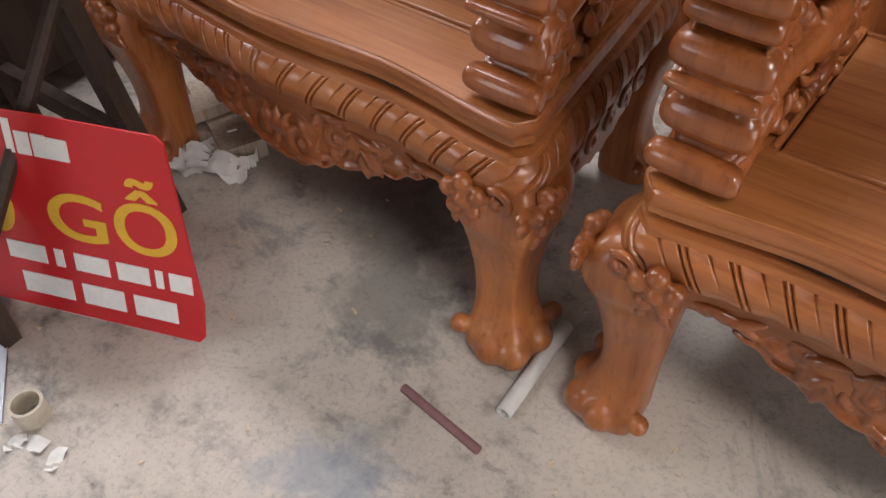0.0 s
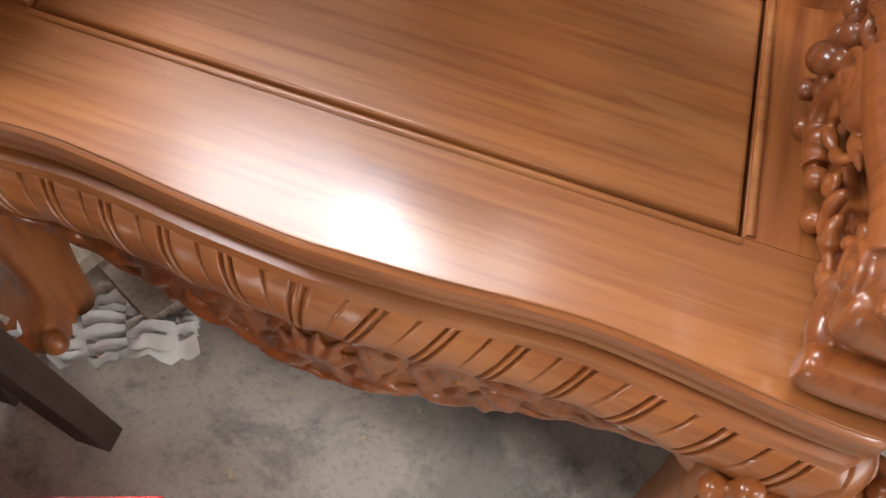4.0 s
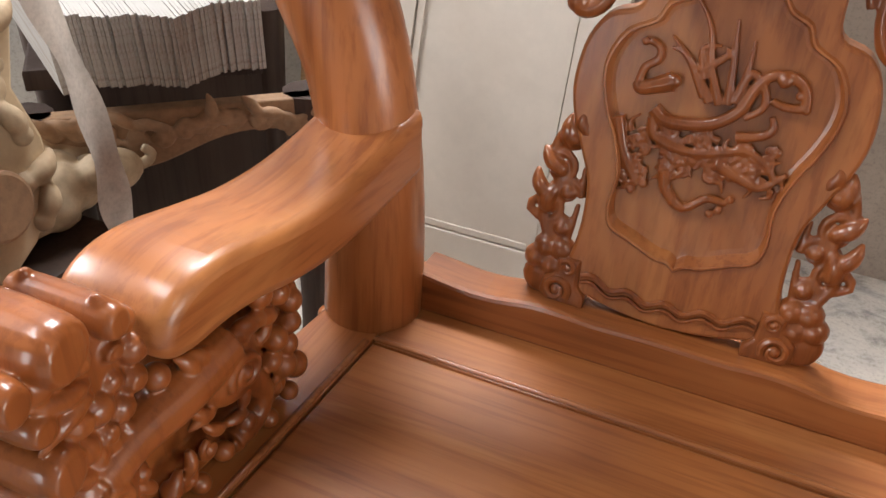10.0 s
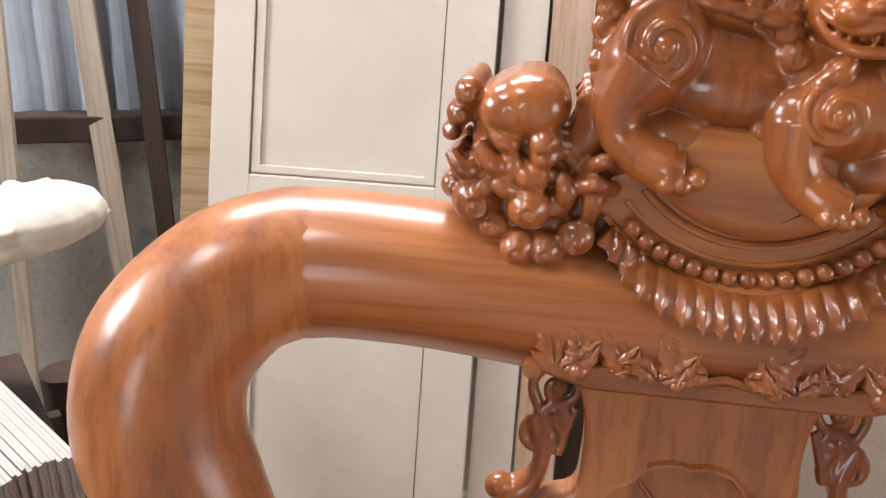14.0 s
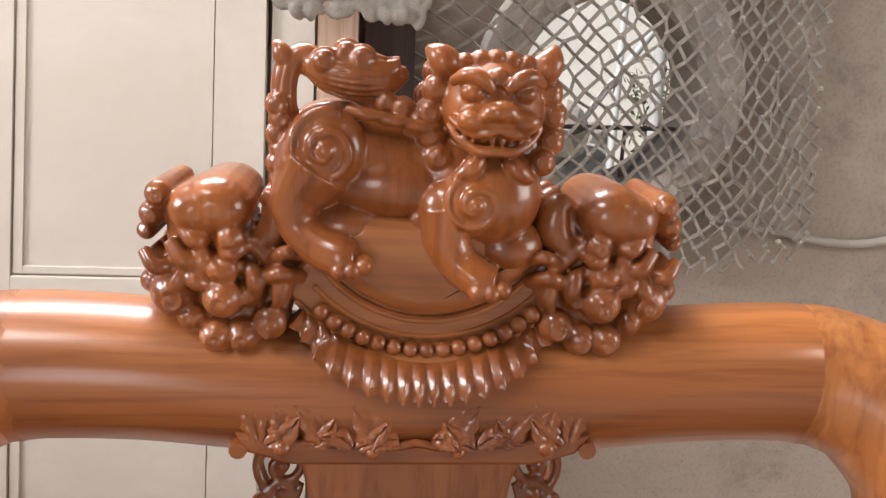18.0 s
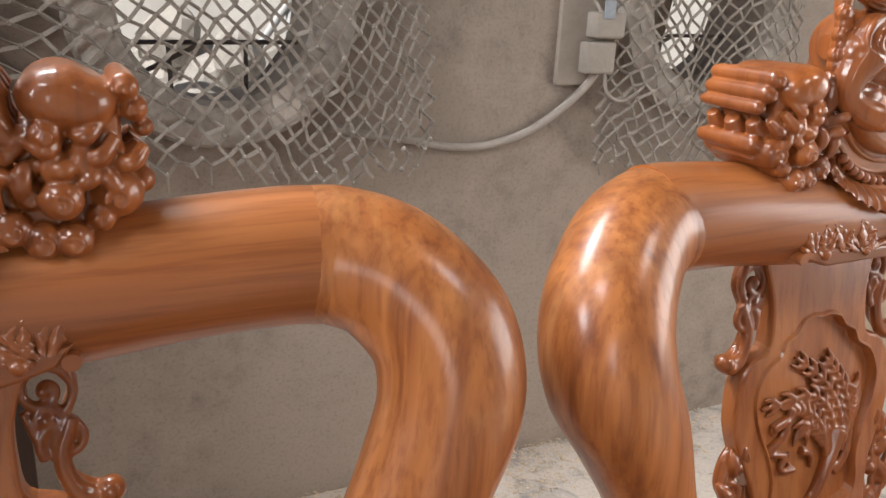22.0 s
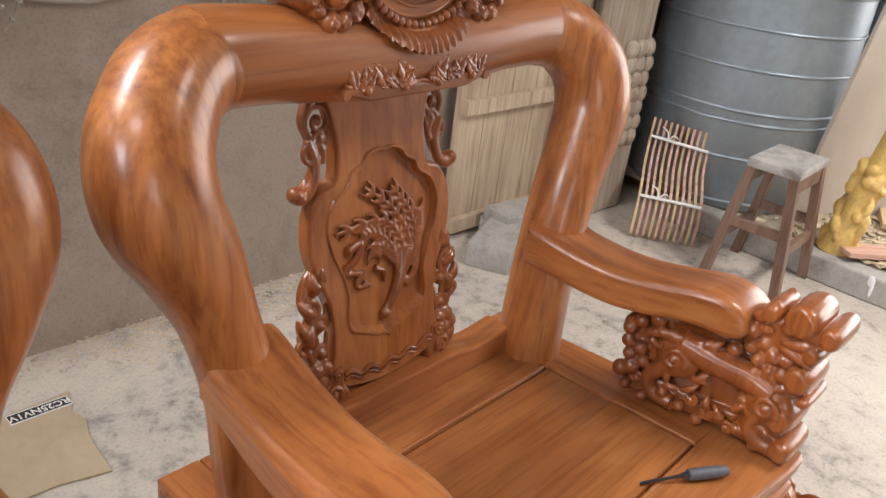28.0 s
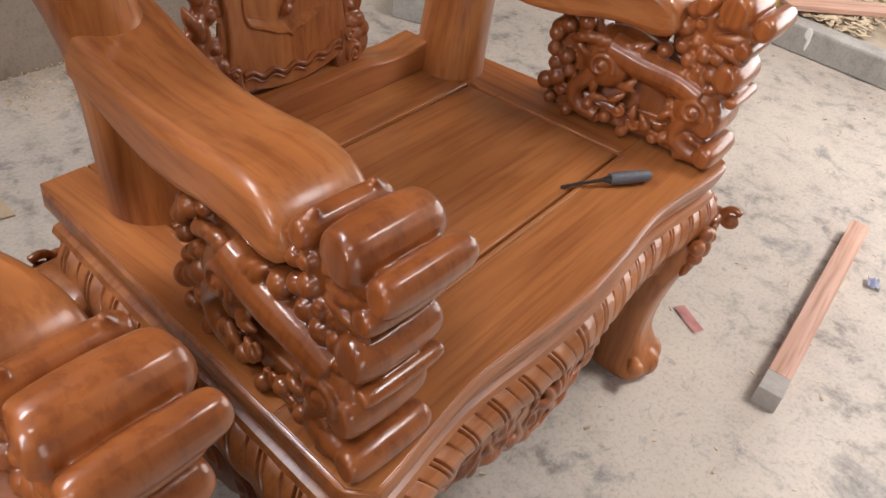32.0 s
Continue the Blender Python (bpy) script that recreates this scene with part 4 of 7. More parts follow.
def bracket_parts(chair):
    """The little cornice over the panel with its row of leaves."""
    bm = B()
    y0 = 0.352
    top = [(x, 0.907 + 0.010 * (abs(x) / 0.124) ** 2) for x in np.arange(-0.124, 0.1241, 0.008)]
    low = [(x, 0.893 + 0.012 * max(0, (abs(x) - 0.085) / 0.039)) for x in np.arange(-0.118, 0.1181, 0.008)]
    prism(bm, low + top[::-1], y0, 0.415, flat_xz, 0.003)
    for s in (-1, 1):
        tube(bm, [(s * 0.122, y0 - 0.001, 0.905, 0.0062), (s * 0.122, 0.38, 0.905, 0.0062)], 12, 3)
    cornice = part("cornice", bm, WOOD_X, chair, "small cornice with curled ends")
    at = lambda u, v, w: Vector((u, 0.360 - w - 0.25 * (0.93 - v), v))  # noqa: E731

    def blade(bm, place, foot, tip, wide):
        """A pointed leaf with a raised rim, a sunk midrib and side veins."""
        f0, t0 = np.array(foot), np.array(tip)
        d = t0 - f0
        nrm = np.array([-d[1], d[0]]) / np.linalg.norm(d)
        rows = []
        for i in range(15):
            f = i / 14
            half = wide * (math.sin(math.pi * min(1, f * 0.93 + 0.07)) ** 0.8 * (1.15 - 0.5 * f) + 0.05) * (1 + 0.10 * math.sin(f * 22))
            row = []
            for k in range(9):
                g = -1 + k / 4
                q = f0 + d * f + nrm * (half * g + 0.003 * math.sin(math.pi * f))
                lift = 0.0055 * (1 - 0.35 * g * g) - 0.0028 * math.exp(-((g / 0.16) ** 2)) - 0.0011 * max(0, math.sin(f * 24 - abs(g) * 3)) * (abs(g) > 0.2) + 0.004 * f
                row.append(place(q[0], q[1], lift if abs(g) < 1 else 0.001))
            row += [place(*(f0 + d * f + nrm * half), -0.006), place(*(f0 + d * f - nrm * half), -0.006)]
            rows.append(row)
        skin(bm, rows)

    for s in (-1, 1):
        S = lambda u, v, w, s=s: at(s * u, v, w)  # noqa: E731
        for foot, tip, wide in (((0.108, 0.912), (0.122, 0.944), 0.0075), ((0.092, 0.911), (0.097, 0.938), 0.0085), ((0.102, 0.909), (0.080, 0.930), 0.007), ((0.060, 0.909), (0.084, 0.938), 0.0095), ((0.070, 0.909), (0.056, 0.929), 0.006), ((0.024, 0.908), (0.044, 0.938), 0.0115), ((0.044, 0.908), (0.066, 0.917), 0.006), ((0.012, 0.913), (0.030, 0.907), 0.006), ((0.040, 0.907), (0.020, 0.926), 0.006)):
            bm = B()
            blade(bm, S, foot, tip, 1.45 * wide)
            part("frieze_leaf", bm, WOOD_CARVE, cornice, sharp=50)
    bm = B()
    for s in (-1, 1):
        S = lambda u, v, w, s=s: at(s * u, v, w)  # noqa: E731
        tube(bm, [(*S(u, v, 0), 0.0034) for u, v in ((0.0, 0.910), (0.02, 0.906), (0.036, 0.911), (0.055, 0.915), (0.075, 0.909), (0.095, 0.912), (0.112, 0.918), (0.124, 0.940))], 8, 4)
        blob(bm, S(0.092, 0.907, 0.002), 0.0065)
        blob(bm, S(0.03, 0.904, 0.002), 0.005)
    carved(part("frieze_stem", bm, WOOD_CARVE, cornice, rough=True), 0.0018, 1)


# ---- arms ----
ARM = [(0.335, 0.664), (0.30, 0.657), (0.25, 0.646), (0.20, 0.640), (0.15, 0.641), (0.10, 0.649), (0.06, 0.656), (0.03, 0.656), (0.008, 0.649), (-0.008, 0.635), (-0.014, 0.616), (-0.006, 0.602), (0.015, 0.596), (0.05, 0.598), (0.09, 0.594), (0.13, 0.585), (0.18, 0.580), (0.23, 0.583), (0.29, 0.592), (0.335, 0.598)]


def arm_x(y, s):
    f = max(0.0, min(1.0, (y + 0.04) / 0.36))
    return 0.360 - 0.060 * f if s > 0 else 0.331 - 0.031 * f


def arm_parts(chair, s):
    def at(u, v, w):
        return Vector((s * (arm_x(u, s) + w), u, v))

    bm = B()
    prism(bm, [tuple(q) for q in spline(ARM, 3)], -0.047, 0.054, at, 0.012, 3)
    arm = part("arm", bm, WOOD_Y, chair, "broad smoothly curved arm", sharp=60)
    # the carved beast that carries the arm
    bm = B(True)
    front = [(-0.02, 0.600), (-0.022, 0.644), (-0.045, 0.648), (-0.085, 0.645), (-0.106, 0.640), (-0.094, 0.626), (-0.084, 0.600), (-0.078, 0.585), (-0.080, 0.560), (-0.092, 0.545), (-0.078, 0.525), (-0.074, 0.505), (-0.084, 0.480), (-0.092, 0.452), (-0.094, 0.437), (-0.030, 0.437), (-0.034, 0.50), (-0.028, 0.56)]
    prism(bm, [(y - (0.006 if y < -0.07 and z < 0.63 else 0.0), z) for y, z in front], -0.022, 0.040, at, 0.008)
    for core in ([(-0.03, 0.437), (0.15, 0.437), (0.152, 0.470), (0.12, 0.478), (0.03, 0.468), (-0.03, 0.47)],
                 [(0.118, 0.47), (0.152, 0.47), (0.160, 0.562), (0.150, 0.578), (0.10, 0.590), (0.09, 0.565), (0.125, 0.54)]):
        prism(bm, core, -0.012, 0.030, at, 0.006)
    prism(bm, [(-0.03, 0.46), (0.12, 0.46), (0.12, 0.535), (0.03, 0.53), (-0.03, 0.515)], 0.001, 0.017, at, 0.004)
    tube(bm, [(*at(u, v, 0.009), r) for u, v, r in ((0.110, 0.500, 0.022), (0.100, 0.530, 0.031), (0.065, 0.545, 0.035), (0.020, 0.540, 0.030), (-0.025, 0.528, 0.028), (-0.060, 0.515, 0.034), (-0.075, 0.480, 0.026))], 14, 4)
    tube(bm, [(*at(u, v, 0.009), r) for u, v, r in ((-0.055, 0.520, 0.030), (-0.050, 0.570, 0.028), (-0.055, 0.615, 0.030))], 14, 4)
    for y, z, r, wide, tall in ((-0.114, 0.648, 0.0150, 0.047, 1.15), (-0.074, 0.655, 0.0250, 0.046, 1.0), (-0.032, 0.650, 0.0135, 0.045, 1.1), (-0.098, 0.612, 0.0130, 0.042, 1.0), (-0.092, 0.570, 0.0205, 0.045, 1.05), (-0.108, 0.543, 0.0100, 0.044, 0.8), (-0.086, 0.502, 0.0215, 0.044, 1.1), (-0.102, 0.455, 0.0165, 0.047, 1.05), (0.150, 0.555, 0.0140, 0.032, 1.0), (0.140, 0.500, 0.0120, 0.032, 1.0)):
        tube(bm, [(*at(y + 0.10 * r * (1 - k), z, w + 0.009), r * k) for w, k in ((-wide, 0.62), (-wide * 0.95, 0.80), (-wide * 0.82, 0.93), (-wide * 0.5, 1.0), (0, 1.03), (wide * 0.5, 1.0), (wide * 0.82, 0.93), (wide * 0.95, 0.80), (wide, 0.62))], 16, 3, tall, (0, 0, 1))
    rng = random.Random(11)
    for side in (-1, 1):
        P = lambda u, v, w, side=side: at(u, v, 0.009 + side * (0.025 + w))  # noqa: E731
        for u, v, r in ((0.072, 0.530, 0.035), (-0.066, 0.512, 0.034)):
            blob(bm, P(u, v, 0.002), (0.019, r, r), u=16, v=10)
            curl(bm, P, (u, v), r * 0.55, 1.4, 0.0046, 1.0, 1, None, 0.020)
        tube(bm, [(*P(u, v, 0.002), r) for u, v, r in ((0.072, 0.555, 0.021), (0.02, 0.545, 0.022), (-0.03, 0.540, 0.020), (-0.066, 0.53, 0.020))], 10, 4)
        tube(bm, [(*P(u, v, 0.003), r) for u, v, r in ((0.082, 0.515, 0.014), (0.105, 0.48, 0.012), (0.095, 0.455, 0.011), (0.065, 0.450, 0.012))], 10, 4)
        tube(bm, [(*P(u, v, 0.003), r) for u, v, r in ((-0.062, 0.50, 0.015), (-0.05, 0.468, 0.013), (-0.07, 0.450, 0.014), (-0.092, 0.448, 0.012))], 10, 4)
        # head: eye, muzzle, teeth, ears and the balls of the mane
        blob(bm, P(-0.062, 0.636, 0.008), (0.008, 0.012, 0.009))
        blob(bm, P(-0.062, 0.636, 0.014), (0.005, 0.006, 0.005))
        blob(bm, P(-0.092, 0.640, 0.006), (0.011, 0.016, 0.012))
        leaf(bm, P, (-0.05, 0.650), 0.04, 170, 0.006, 0.008)
        leaf(bm, P, (-0.035, 0.640), 0.03, 80, 0.007, 0.003)
        leaf(bm, P, (-0.055, 0.615), 0.055, 165, 0.006, 0.006, -0.3)
        leaf(bm, P, (-0.055, 0.605), 0.05, 185, 0.005, 0.008, 0.4)
        for k in range(5):
            blob(bm, P(-0.070 - 0.009 * k, 0.634 - 0.001 * k, 0.009), 0.0042, u=8, v=6)
        for u, v in ((-0.020, 0.640), (-0.016, 0.615), (-0.020, 0.590), (-0.034, 0.574), (-0.052, 0.566), (-0.070, 0.566), (-0.036, 0.60), (-0.052, 0.588), (-0.070, 0.590), (-0.086, 0.575), (-0.034, 0.625), (0.0, 0.575)):
            blob(bm, P(u, v, 0.004), 0.0115 * rng.uniform(0.8, 1.15), u=10, v=8)
            if rng.random() < 0.5:
                curl(bm, P, (u, v), 0.007, 1.1, 0.0024, rng.uniform(0, 6), 1, None, 0.013, sides=6)
        # flames along the back, leaves and berries along the foot
        for k in range(9):
            leaf(bm, P, (0.125 - 0.012 * k, 0.548 + 0.004 * math.sin(k)), 0.034, 150 - 6 * k, 0.0058, 0.006, 0.5)
        for k in range(15):
            u = 0.138 - 0.0145 * k
            v = 0.452 + 0.012 * math.sin(k * 2.1)
            if k % 2:
                curl(bm, P, (u, v + 0.006), 0.0105, 1.2, 0.0036, k * 1.3, 1 if k % 4 == 1 else -1, None, 0.006, sides=6)
            else:
                blob(bm, P(u, v, 0.006), 0.0095, u=10, v=8)
        for u, v in ((0.135, 0.565), (0.150, 0.548), (0.148, 0.526), (0.128, 0.520), (0.142, 0.505), (0.120, 0.50), (0.135, 0.486), (0.150, 0.475), (0.112, 0.578)):
            blob(bm, P(u, v, 0.004), 0.0112 * rng.uniform(0.8, 1.2), u=10, v=8)
        for u, v, r in ((-0.040, 0.545, 0.011), (-0.058, 0.540, 0.010), (-0.076, 0.545, 0.0095), (-0.045, 0.490, 0.010), (-0.030, 0.505, 0.009), (-0.084, 0.485, 0.009), (-0.064, 0.470, 0.010), (-0.046, 0.458, 0.010), (-0.088, 0.608, 0.009), (-0.074, 0.612, 0.008)):
            blob(bm, P(u, v, 0.002), (r, r, r), u=10, v=8)
            curl(bm, P, (u, v), r * 0.62, 1.2, 0.0022, 60 * u, side, None, 0.002 + r * 0.93, sides=6)
        for k in range(20):
            leaf(bm, P, (rng.uniform(-0.08, 0.13), rng.uniform(0.47, 0.56)), 0.03, rng.uniform(0, 360), 0.0045, 0.006, rng.uniform(-0.6, 0.6), 6)
    carved(part("arm_carving", bm, WOOD_CARVE, chair, "arm support deeply carved as a crouching beast", rough=True), 0.0015, 3)


# ---- crest ----
def crest_parts(chair):
    """Drum with beads and fringe, clouds at both ends, and the guardian beast, all a little off the chair's middle."""
    OFF, MID = -0.003, 0.006
    at = lambda u, v, w: Vector((u, 0.385 - w, v))  # noqa: E731
    ring = lambda r, a: (MID + r * math.sin(a), 1.0835 - r * math.cos(a))  # noqa: E731
    bm = B()
    arc = [ring(0.0845, a) for a in np.linspace(-1.12, 1.12, 27)]
    prism(bm, [*arc, (0.066, 1.052), (0.036, 1.066), (-0.040, 1.070), (-0.066, 1.060)], 0.362, 0.452, flat_xz, 0.012, 4)
    base = part("crest_drum", bm, WOOD_X, chair, "plain curved drum under the carved beast", sharp=55)
    bm = B()
    prism(bm, [ring(0.122, a) for a in np.linspace(-0.98, 0.98, 25)] + [ring(0.080, a) for a in np.linspace(1.1, -1.1, 25)], 0.378, 0.450, flat_xz, 0.003)
    part("bead_ring", bm, WOOD_X, base, "plain curved ring under the beads", sharp=55)
    for r, y, t in ((0.0905, 0.377, 0.0030), (0.1035, 0.378, 0.0020), (0.1195, 0.377, 0.0022)):
        bm = B()
        tube(bm, [(ring(r, a)[0], y, ring(r, a)[1], t) for a in np.linspace(-0.86, 0.86, 30)], 8, 1)
        part("ring_moulding", bm, WOOD_X, base)
    for k in range(15):
        bm = B()
        u, v = ring(0.1115, -0.72 + 1.44 * k / 14)
        blob(bm, (u, 0.372, v), 0.0058, u=12, v=8)
        part("bead", bm, WOOD_CARVE, base)
    bm = B()
    front = []
    for a in np.linspace(-0.80, 0.80, 230):
        fold = a * 17 * math.pi / 1.6 + 0.55 * math.sin(a * 7)
        pleat = abs(math.sin(fold)) ** 0.7
        taper = 1 - 0.35 * (abs(a) / 0.8) ** 3
        rows = []
        for f in np.linspace(0, 1, 10):
            r = 0.119 + taper * f * (0.0185 + 0.0042 * pleat)
            b = a + 0.028 * f * math.sin(2 * fold) - 0.03 * f * math.copysign(min(1, abs(a) * 4), a)
            z = ring(r, b)[1]
            rail = 0.405 - math.sqrt(max(0.0001, 0.0535**2 - (z - 0.932) ** 2))
            y = min(0.377 - 0.008 * f, rail - 0.001 - 0.006 * f) - 0.0062 * pleat * math.sin(math.pi * min(1, 0.15 + 0.75 * f))
            rows.append(Vector((ring(r, b)[0], y, z)))
        rows.append(Vector((rows[-1].x, rows[-1].y + 0.012, rows[-1].z + 0.002)))
        rows.append(Vector((ring(0.116, a)[0], 0.394, ring(0.116, a)[1])))
        front.append(rows)
    skin(bm, front)
    part("fringe", bm, WOOD_CARVE, base, "carved pleated fringe", sharp=70)
    # clouds and blossoms at both ends, sawn right through and rounded at the front
    for s in (-1, 1):
        bm = B(True)
        S = lambda u, v, w, s=s: at(s * (1.047 * u - 0.0040) + OFF, 1.0787 + (v - 1.075) * 1.06, w)  # noqa: E731

        def knob(u, v, r, d=0.0, tall=1.0, back=0.066):
            tube(bm, [(*S(u, v, d + r * k), r * q) for k, q in ((0.92, 0.25), (0.80, 0.58), (0.5, 0.87), (0.0, 1.0))] + [(*S(u, v, w), r * q) for w, q in ((-0.3 * back, 0.97), (-0.7 * back, 0.93), (-back, 0.80), (-back - 0.006, 0.4))], 20, 2, tall, (0, 0, 1))

        prism(bm, [(0.078, 1.022), (0.088, 0.988), (0.120, 0.975), (0.150, 0.985), (0.174, 1.003), (0.164, 1.030), (0.164, 1.062), (0.125, 1.072), (0.112, 1.050), (0.088, 1.046)], -0.010, 0.058, lambda u, v, w, S=S: S(u, v, -w), 0.008)
        knob(0.131, 1.068, 0.0250, 0.004, 0.82)
        knob(0.141, 1.065, 0.0225, 0.005, 0.82)
        for u, v, r, d in ((0.167, 1.074, 0.0092, 0.006), (0.172, 1.061, 0.0088, 0.004), (0.177, 1.049, 0.0066, 0.000), (0.159, 1.010, 0.0165, 0.006), (0.174, 1.016, 0.0090, 0.000), (0.127, 1.010, 0.0135, 0.017), (0.121, 1.049, 0.0092, 0.018), (0.132, 0.984, 0.0118, 0.014), (0.115, 0.984, 0.0118, 0.013), (0.098, 0.993, 0.0122, 0.012), (0.148, 0.996, 0.0090, 0.012), (0.110, 1.012, 0.0098, 0.010)):
            knob(u, v, r, d)
            curl(bm, S, (u, v - 0.15 * r), 0.50 * r, 1.2, 0.0015, 2.0 + 40 * u, s, None, d + 0.95 * r, sides=6)
        # the curled bud beside the beast
        for w in (0.006, -0.020, -0.045):
            tube(bm, [(*S(u, v, w), r) for u, v, r in ((0.112, 1.046, 0.006), (0.102, 1.046, 0.0100), (0.094, 1.056, 0.0115), (0.095, 1.071, 0.0100), (0.103, 1.076, 0.0060))], 14, 4)
        # ruffled leaves: broad sheets with wavy rims that fold forwards
        for rim, r in ((((0.152, 1.056), (0.142, 1.047), (0.132, 1.052), (0.122, 1.040), (0.110, 1.044), (0.098, 1.034), (0.086, 1.042), (0.074, 1.036)), 0.0052),
                       (((0.160, 1.046), (0.148, 1.034), (0.138, 1.040), (0.130, 1.028), (0.116, 1.030), (0.104, 1.022), (0.090, 1.028), (0.078, 1.022)), 0.0056),
                       (((0.176, 1.040), (0.166, 1.030), (0.152, 1.034), (0.144, 1.022), (0.134, 1.018)), 0.0052)):
            for d, k in ((0.015, 1.0), (-0.004, 1.7), (-0.030, 1.9), (-0.056, 1.5)):
                tube(bm, [(*S(u, v - 0.004 * (k - 1), d + (0.008 * math.sin(2.4 * i) if d > 0 else 0)), r * k * (0.8 + 0.35 * math.sin(1.7 * i) ** 2)) for i, (u, v) in enumerate(rim)], 10, 4)
        for u, v, l, a in ((0.142, 1.046, 0.030, 262), (0.128, 1.040, 0.026, 250), (0.152, 1.032, 0.026, 285), (0.112, 1.032, 0.026, 245), (0.094, 1.030, 0.030, 258)):
            leaf(bm, S, (u, v), l, a, 0.0050, 0.015, 0.6, 8)
        carved(part("cloud_carving", bm, WOOD_CARVE, chair, "carved clouds and blossoms in the round", rough=True), 0.0013, 1)
    # the standing beast: one mesh
    bm = B(True)
    tube(bm, [(*at(u, v, w), r) for u, v, w, r in ((-0.092, 1.106, -0.012, 0.012), (-0.078, 1.107, -0.010, 0.031), (-0.050, 1.106, -0.014, 0.036), (-0.010, 1.099, -0.016, 0.034), (0.028, 1.090, -0.010, 0.036), (0.056, 1.088, -0.006, 0.034), (0.076, 1.088, -0.008, 0.016))], 24, 5)
    blob(bm, at(0.046, 1.084, 0.006), (0.034, 0.034, 0.036), u=22, v=16)
    for u, v, r, w in ((-0.0645, 1.1125, 0.0265, 0.016), (0.0320, 1.0815, 0.0220, 0.024)):
        blob(bm, at(u, v, w), (r, 0.017, r * 1.05), u=22, v=16)
        spiral = [(u + r * q * math.cos(a), v + r * q * math.sin(a), r * t) for a, q, t in ((1.2 + 0.42 * k, 0.92 - 0.030 * k, 0.15 - 0.0018 * k) for k in range(25))]
        tube(bm, [(*at(x, z, w + 0.0165 * math.sqrt(max(0.05, 1 - ((x - u) ** 2 + (z - v) ** 2) / r**2)) + 0.0005), t) for x, z, t in spiral], 10, 2)
        blob(bm, at(u, v, w + 0.0155), (r * 0.26, 0.005, r * 0.26))
    for q in ([(-0.072, 1.098, 0.012, 0.026), (-0.084, 1.078, 0.014, 0.0175), (-0.082, 1.060, 0.016, 0.0135), (-0.068, 1.048, 0.022, 0.0140), (-0.052, 1.0425, 0.028, 0.0145), (-0.043, 1.043, 0.030, 0.011)],
              [(0.016, 1.072, 0.018, 0.020), (0.016, 1.054, 0.022, 0.0160), (0.024, 1.040, 0.025, 0.0135), (0.036, 1.031, 0.030, 0.0135), (0.048, 1.028, 0.033, 0.0115)],
              [(-0.052, 1.09, -0.034, 0.022), (-0.058, 1.060, -0.040, 0.015), (-0.045, 1.045, -0.036, 0.014)],
              [(0.058, 1.07, -0.028, 0.020), (0.062, 1.045, -0.030, 0.015), (0.072, 1.032, -0.026, 0.013)]):
        tube(bm, [(*at(u, v, w), r) for u, v, w, r in q], 14, 4)
    blob(bm, at(0.016, 1.074, 0.018), (0.020, 0.018, 0.022), u=18, v=12)
    blob(bm, at(-0.072, 1.100, 0.012), (0.026, 0.022, 0.028), u=18, v=12)
    blob(bm, at(-0.020, 1.088, 0.000), (0.048, 0.026, 0.026), u=20, v=14)
    blob(bm, at(0.058, 1.048, 0.006), (0.026, 0.022, 0.020), u=18, v=12)
    blob(bm, at(-0.050, 1.060, 0.002), (0.030, 0.022, 0.018), u=18, v=12)
    for u, v, w in ((-0.054, 1.036, 0.036), (-0.046, 1.0365, 0.037), (-0.038, 1.040, 0.036), (0.036, 1.024, 0.039), (0.045, 1.0235, 0.040), (0.053, 1.026, 0.039)):
        blob(bm, at(u, v, w), (0.0062, 0.0085, 0.0068), u=10, v=8)

    def ridged(u, v, w, r, sense=1):
        """A snail curl with fine ridges round it."""
        blob(bm, at(u, v, w), r, u=14, v=10)
        for k in range(3):
            q = r * (0.95 - 0.27 * k)
            d = w + math.sqrt(max(0.0, r * r - q * q)) * 0.97
            tube(bm, [(*at(u + q * math.cos(a), v + q * math.sin(a), d), 0.0012) for a in np.linspace(0.4, 0.4 + sense * 5.4, 12)], 6, 1)

    for k in range(6):
        ridged(-0.0955 + 0.002 * (k % 2), 1.138 - 0.0095 * k, 0.004, 0.0085, -1)
    for u, v, r in ((-0.002, 1.066, 0.0075), (0.000, 1.053, 0.0070), (0.002, 1.041, 0.0060), (-0.016, 1.138, 0.0085), (-0.006, 1.130, 0.0085), (-0.026, 1.142, 0.0070)):
        ridged(u, v, 0.014 if v < 1.1 else 0.008, r)
    for k in range(3):
        leaf(bm, at, (-0.052 + 0.016 * k, 1.139 - 0.0035 * k), 0.030, -14, 0.0032, 0.020 - 0.002 * k)
    # tail: a stem with a gap before the plume, whose strands run in waves
    tube(bm, [(*at(u, v, 0.0), r) for u, v, r in ((-0.090, 1.128, 0.007), (-0.093, 1.146, 0.0085), (-0.090, 1.162, 0.0085), (-0.080, 1.170, 0.0075), (-0.070, 1.166, 0.008))], 14, 4)
    tube(bm, [(*at(u, v, 0.0), r) for u, v, r in ((-0.080, 1.164, 0.007), (-0.066, 1.162, 0.013), (-0.046, 1.159, 0.0165), (-0.028, 1.158, 0.0135), (-0.018, 1.160, 0.008), (-0.013, 1.163, 0.003))], 20, 4)
    tube(bm, [(*at(u, v, -0.004), r) for u, v, r in ((-0.040, 1.150, 0.012), (-0.034, 1.140, 0.011), (-0.030, 1.130, 0.010))], 14, 3)
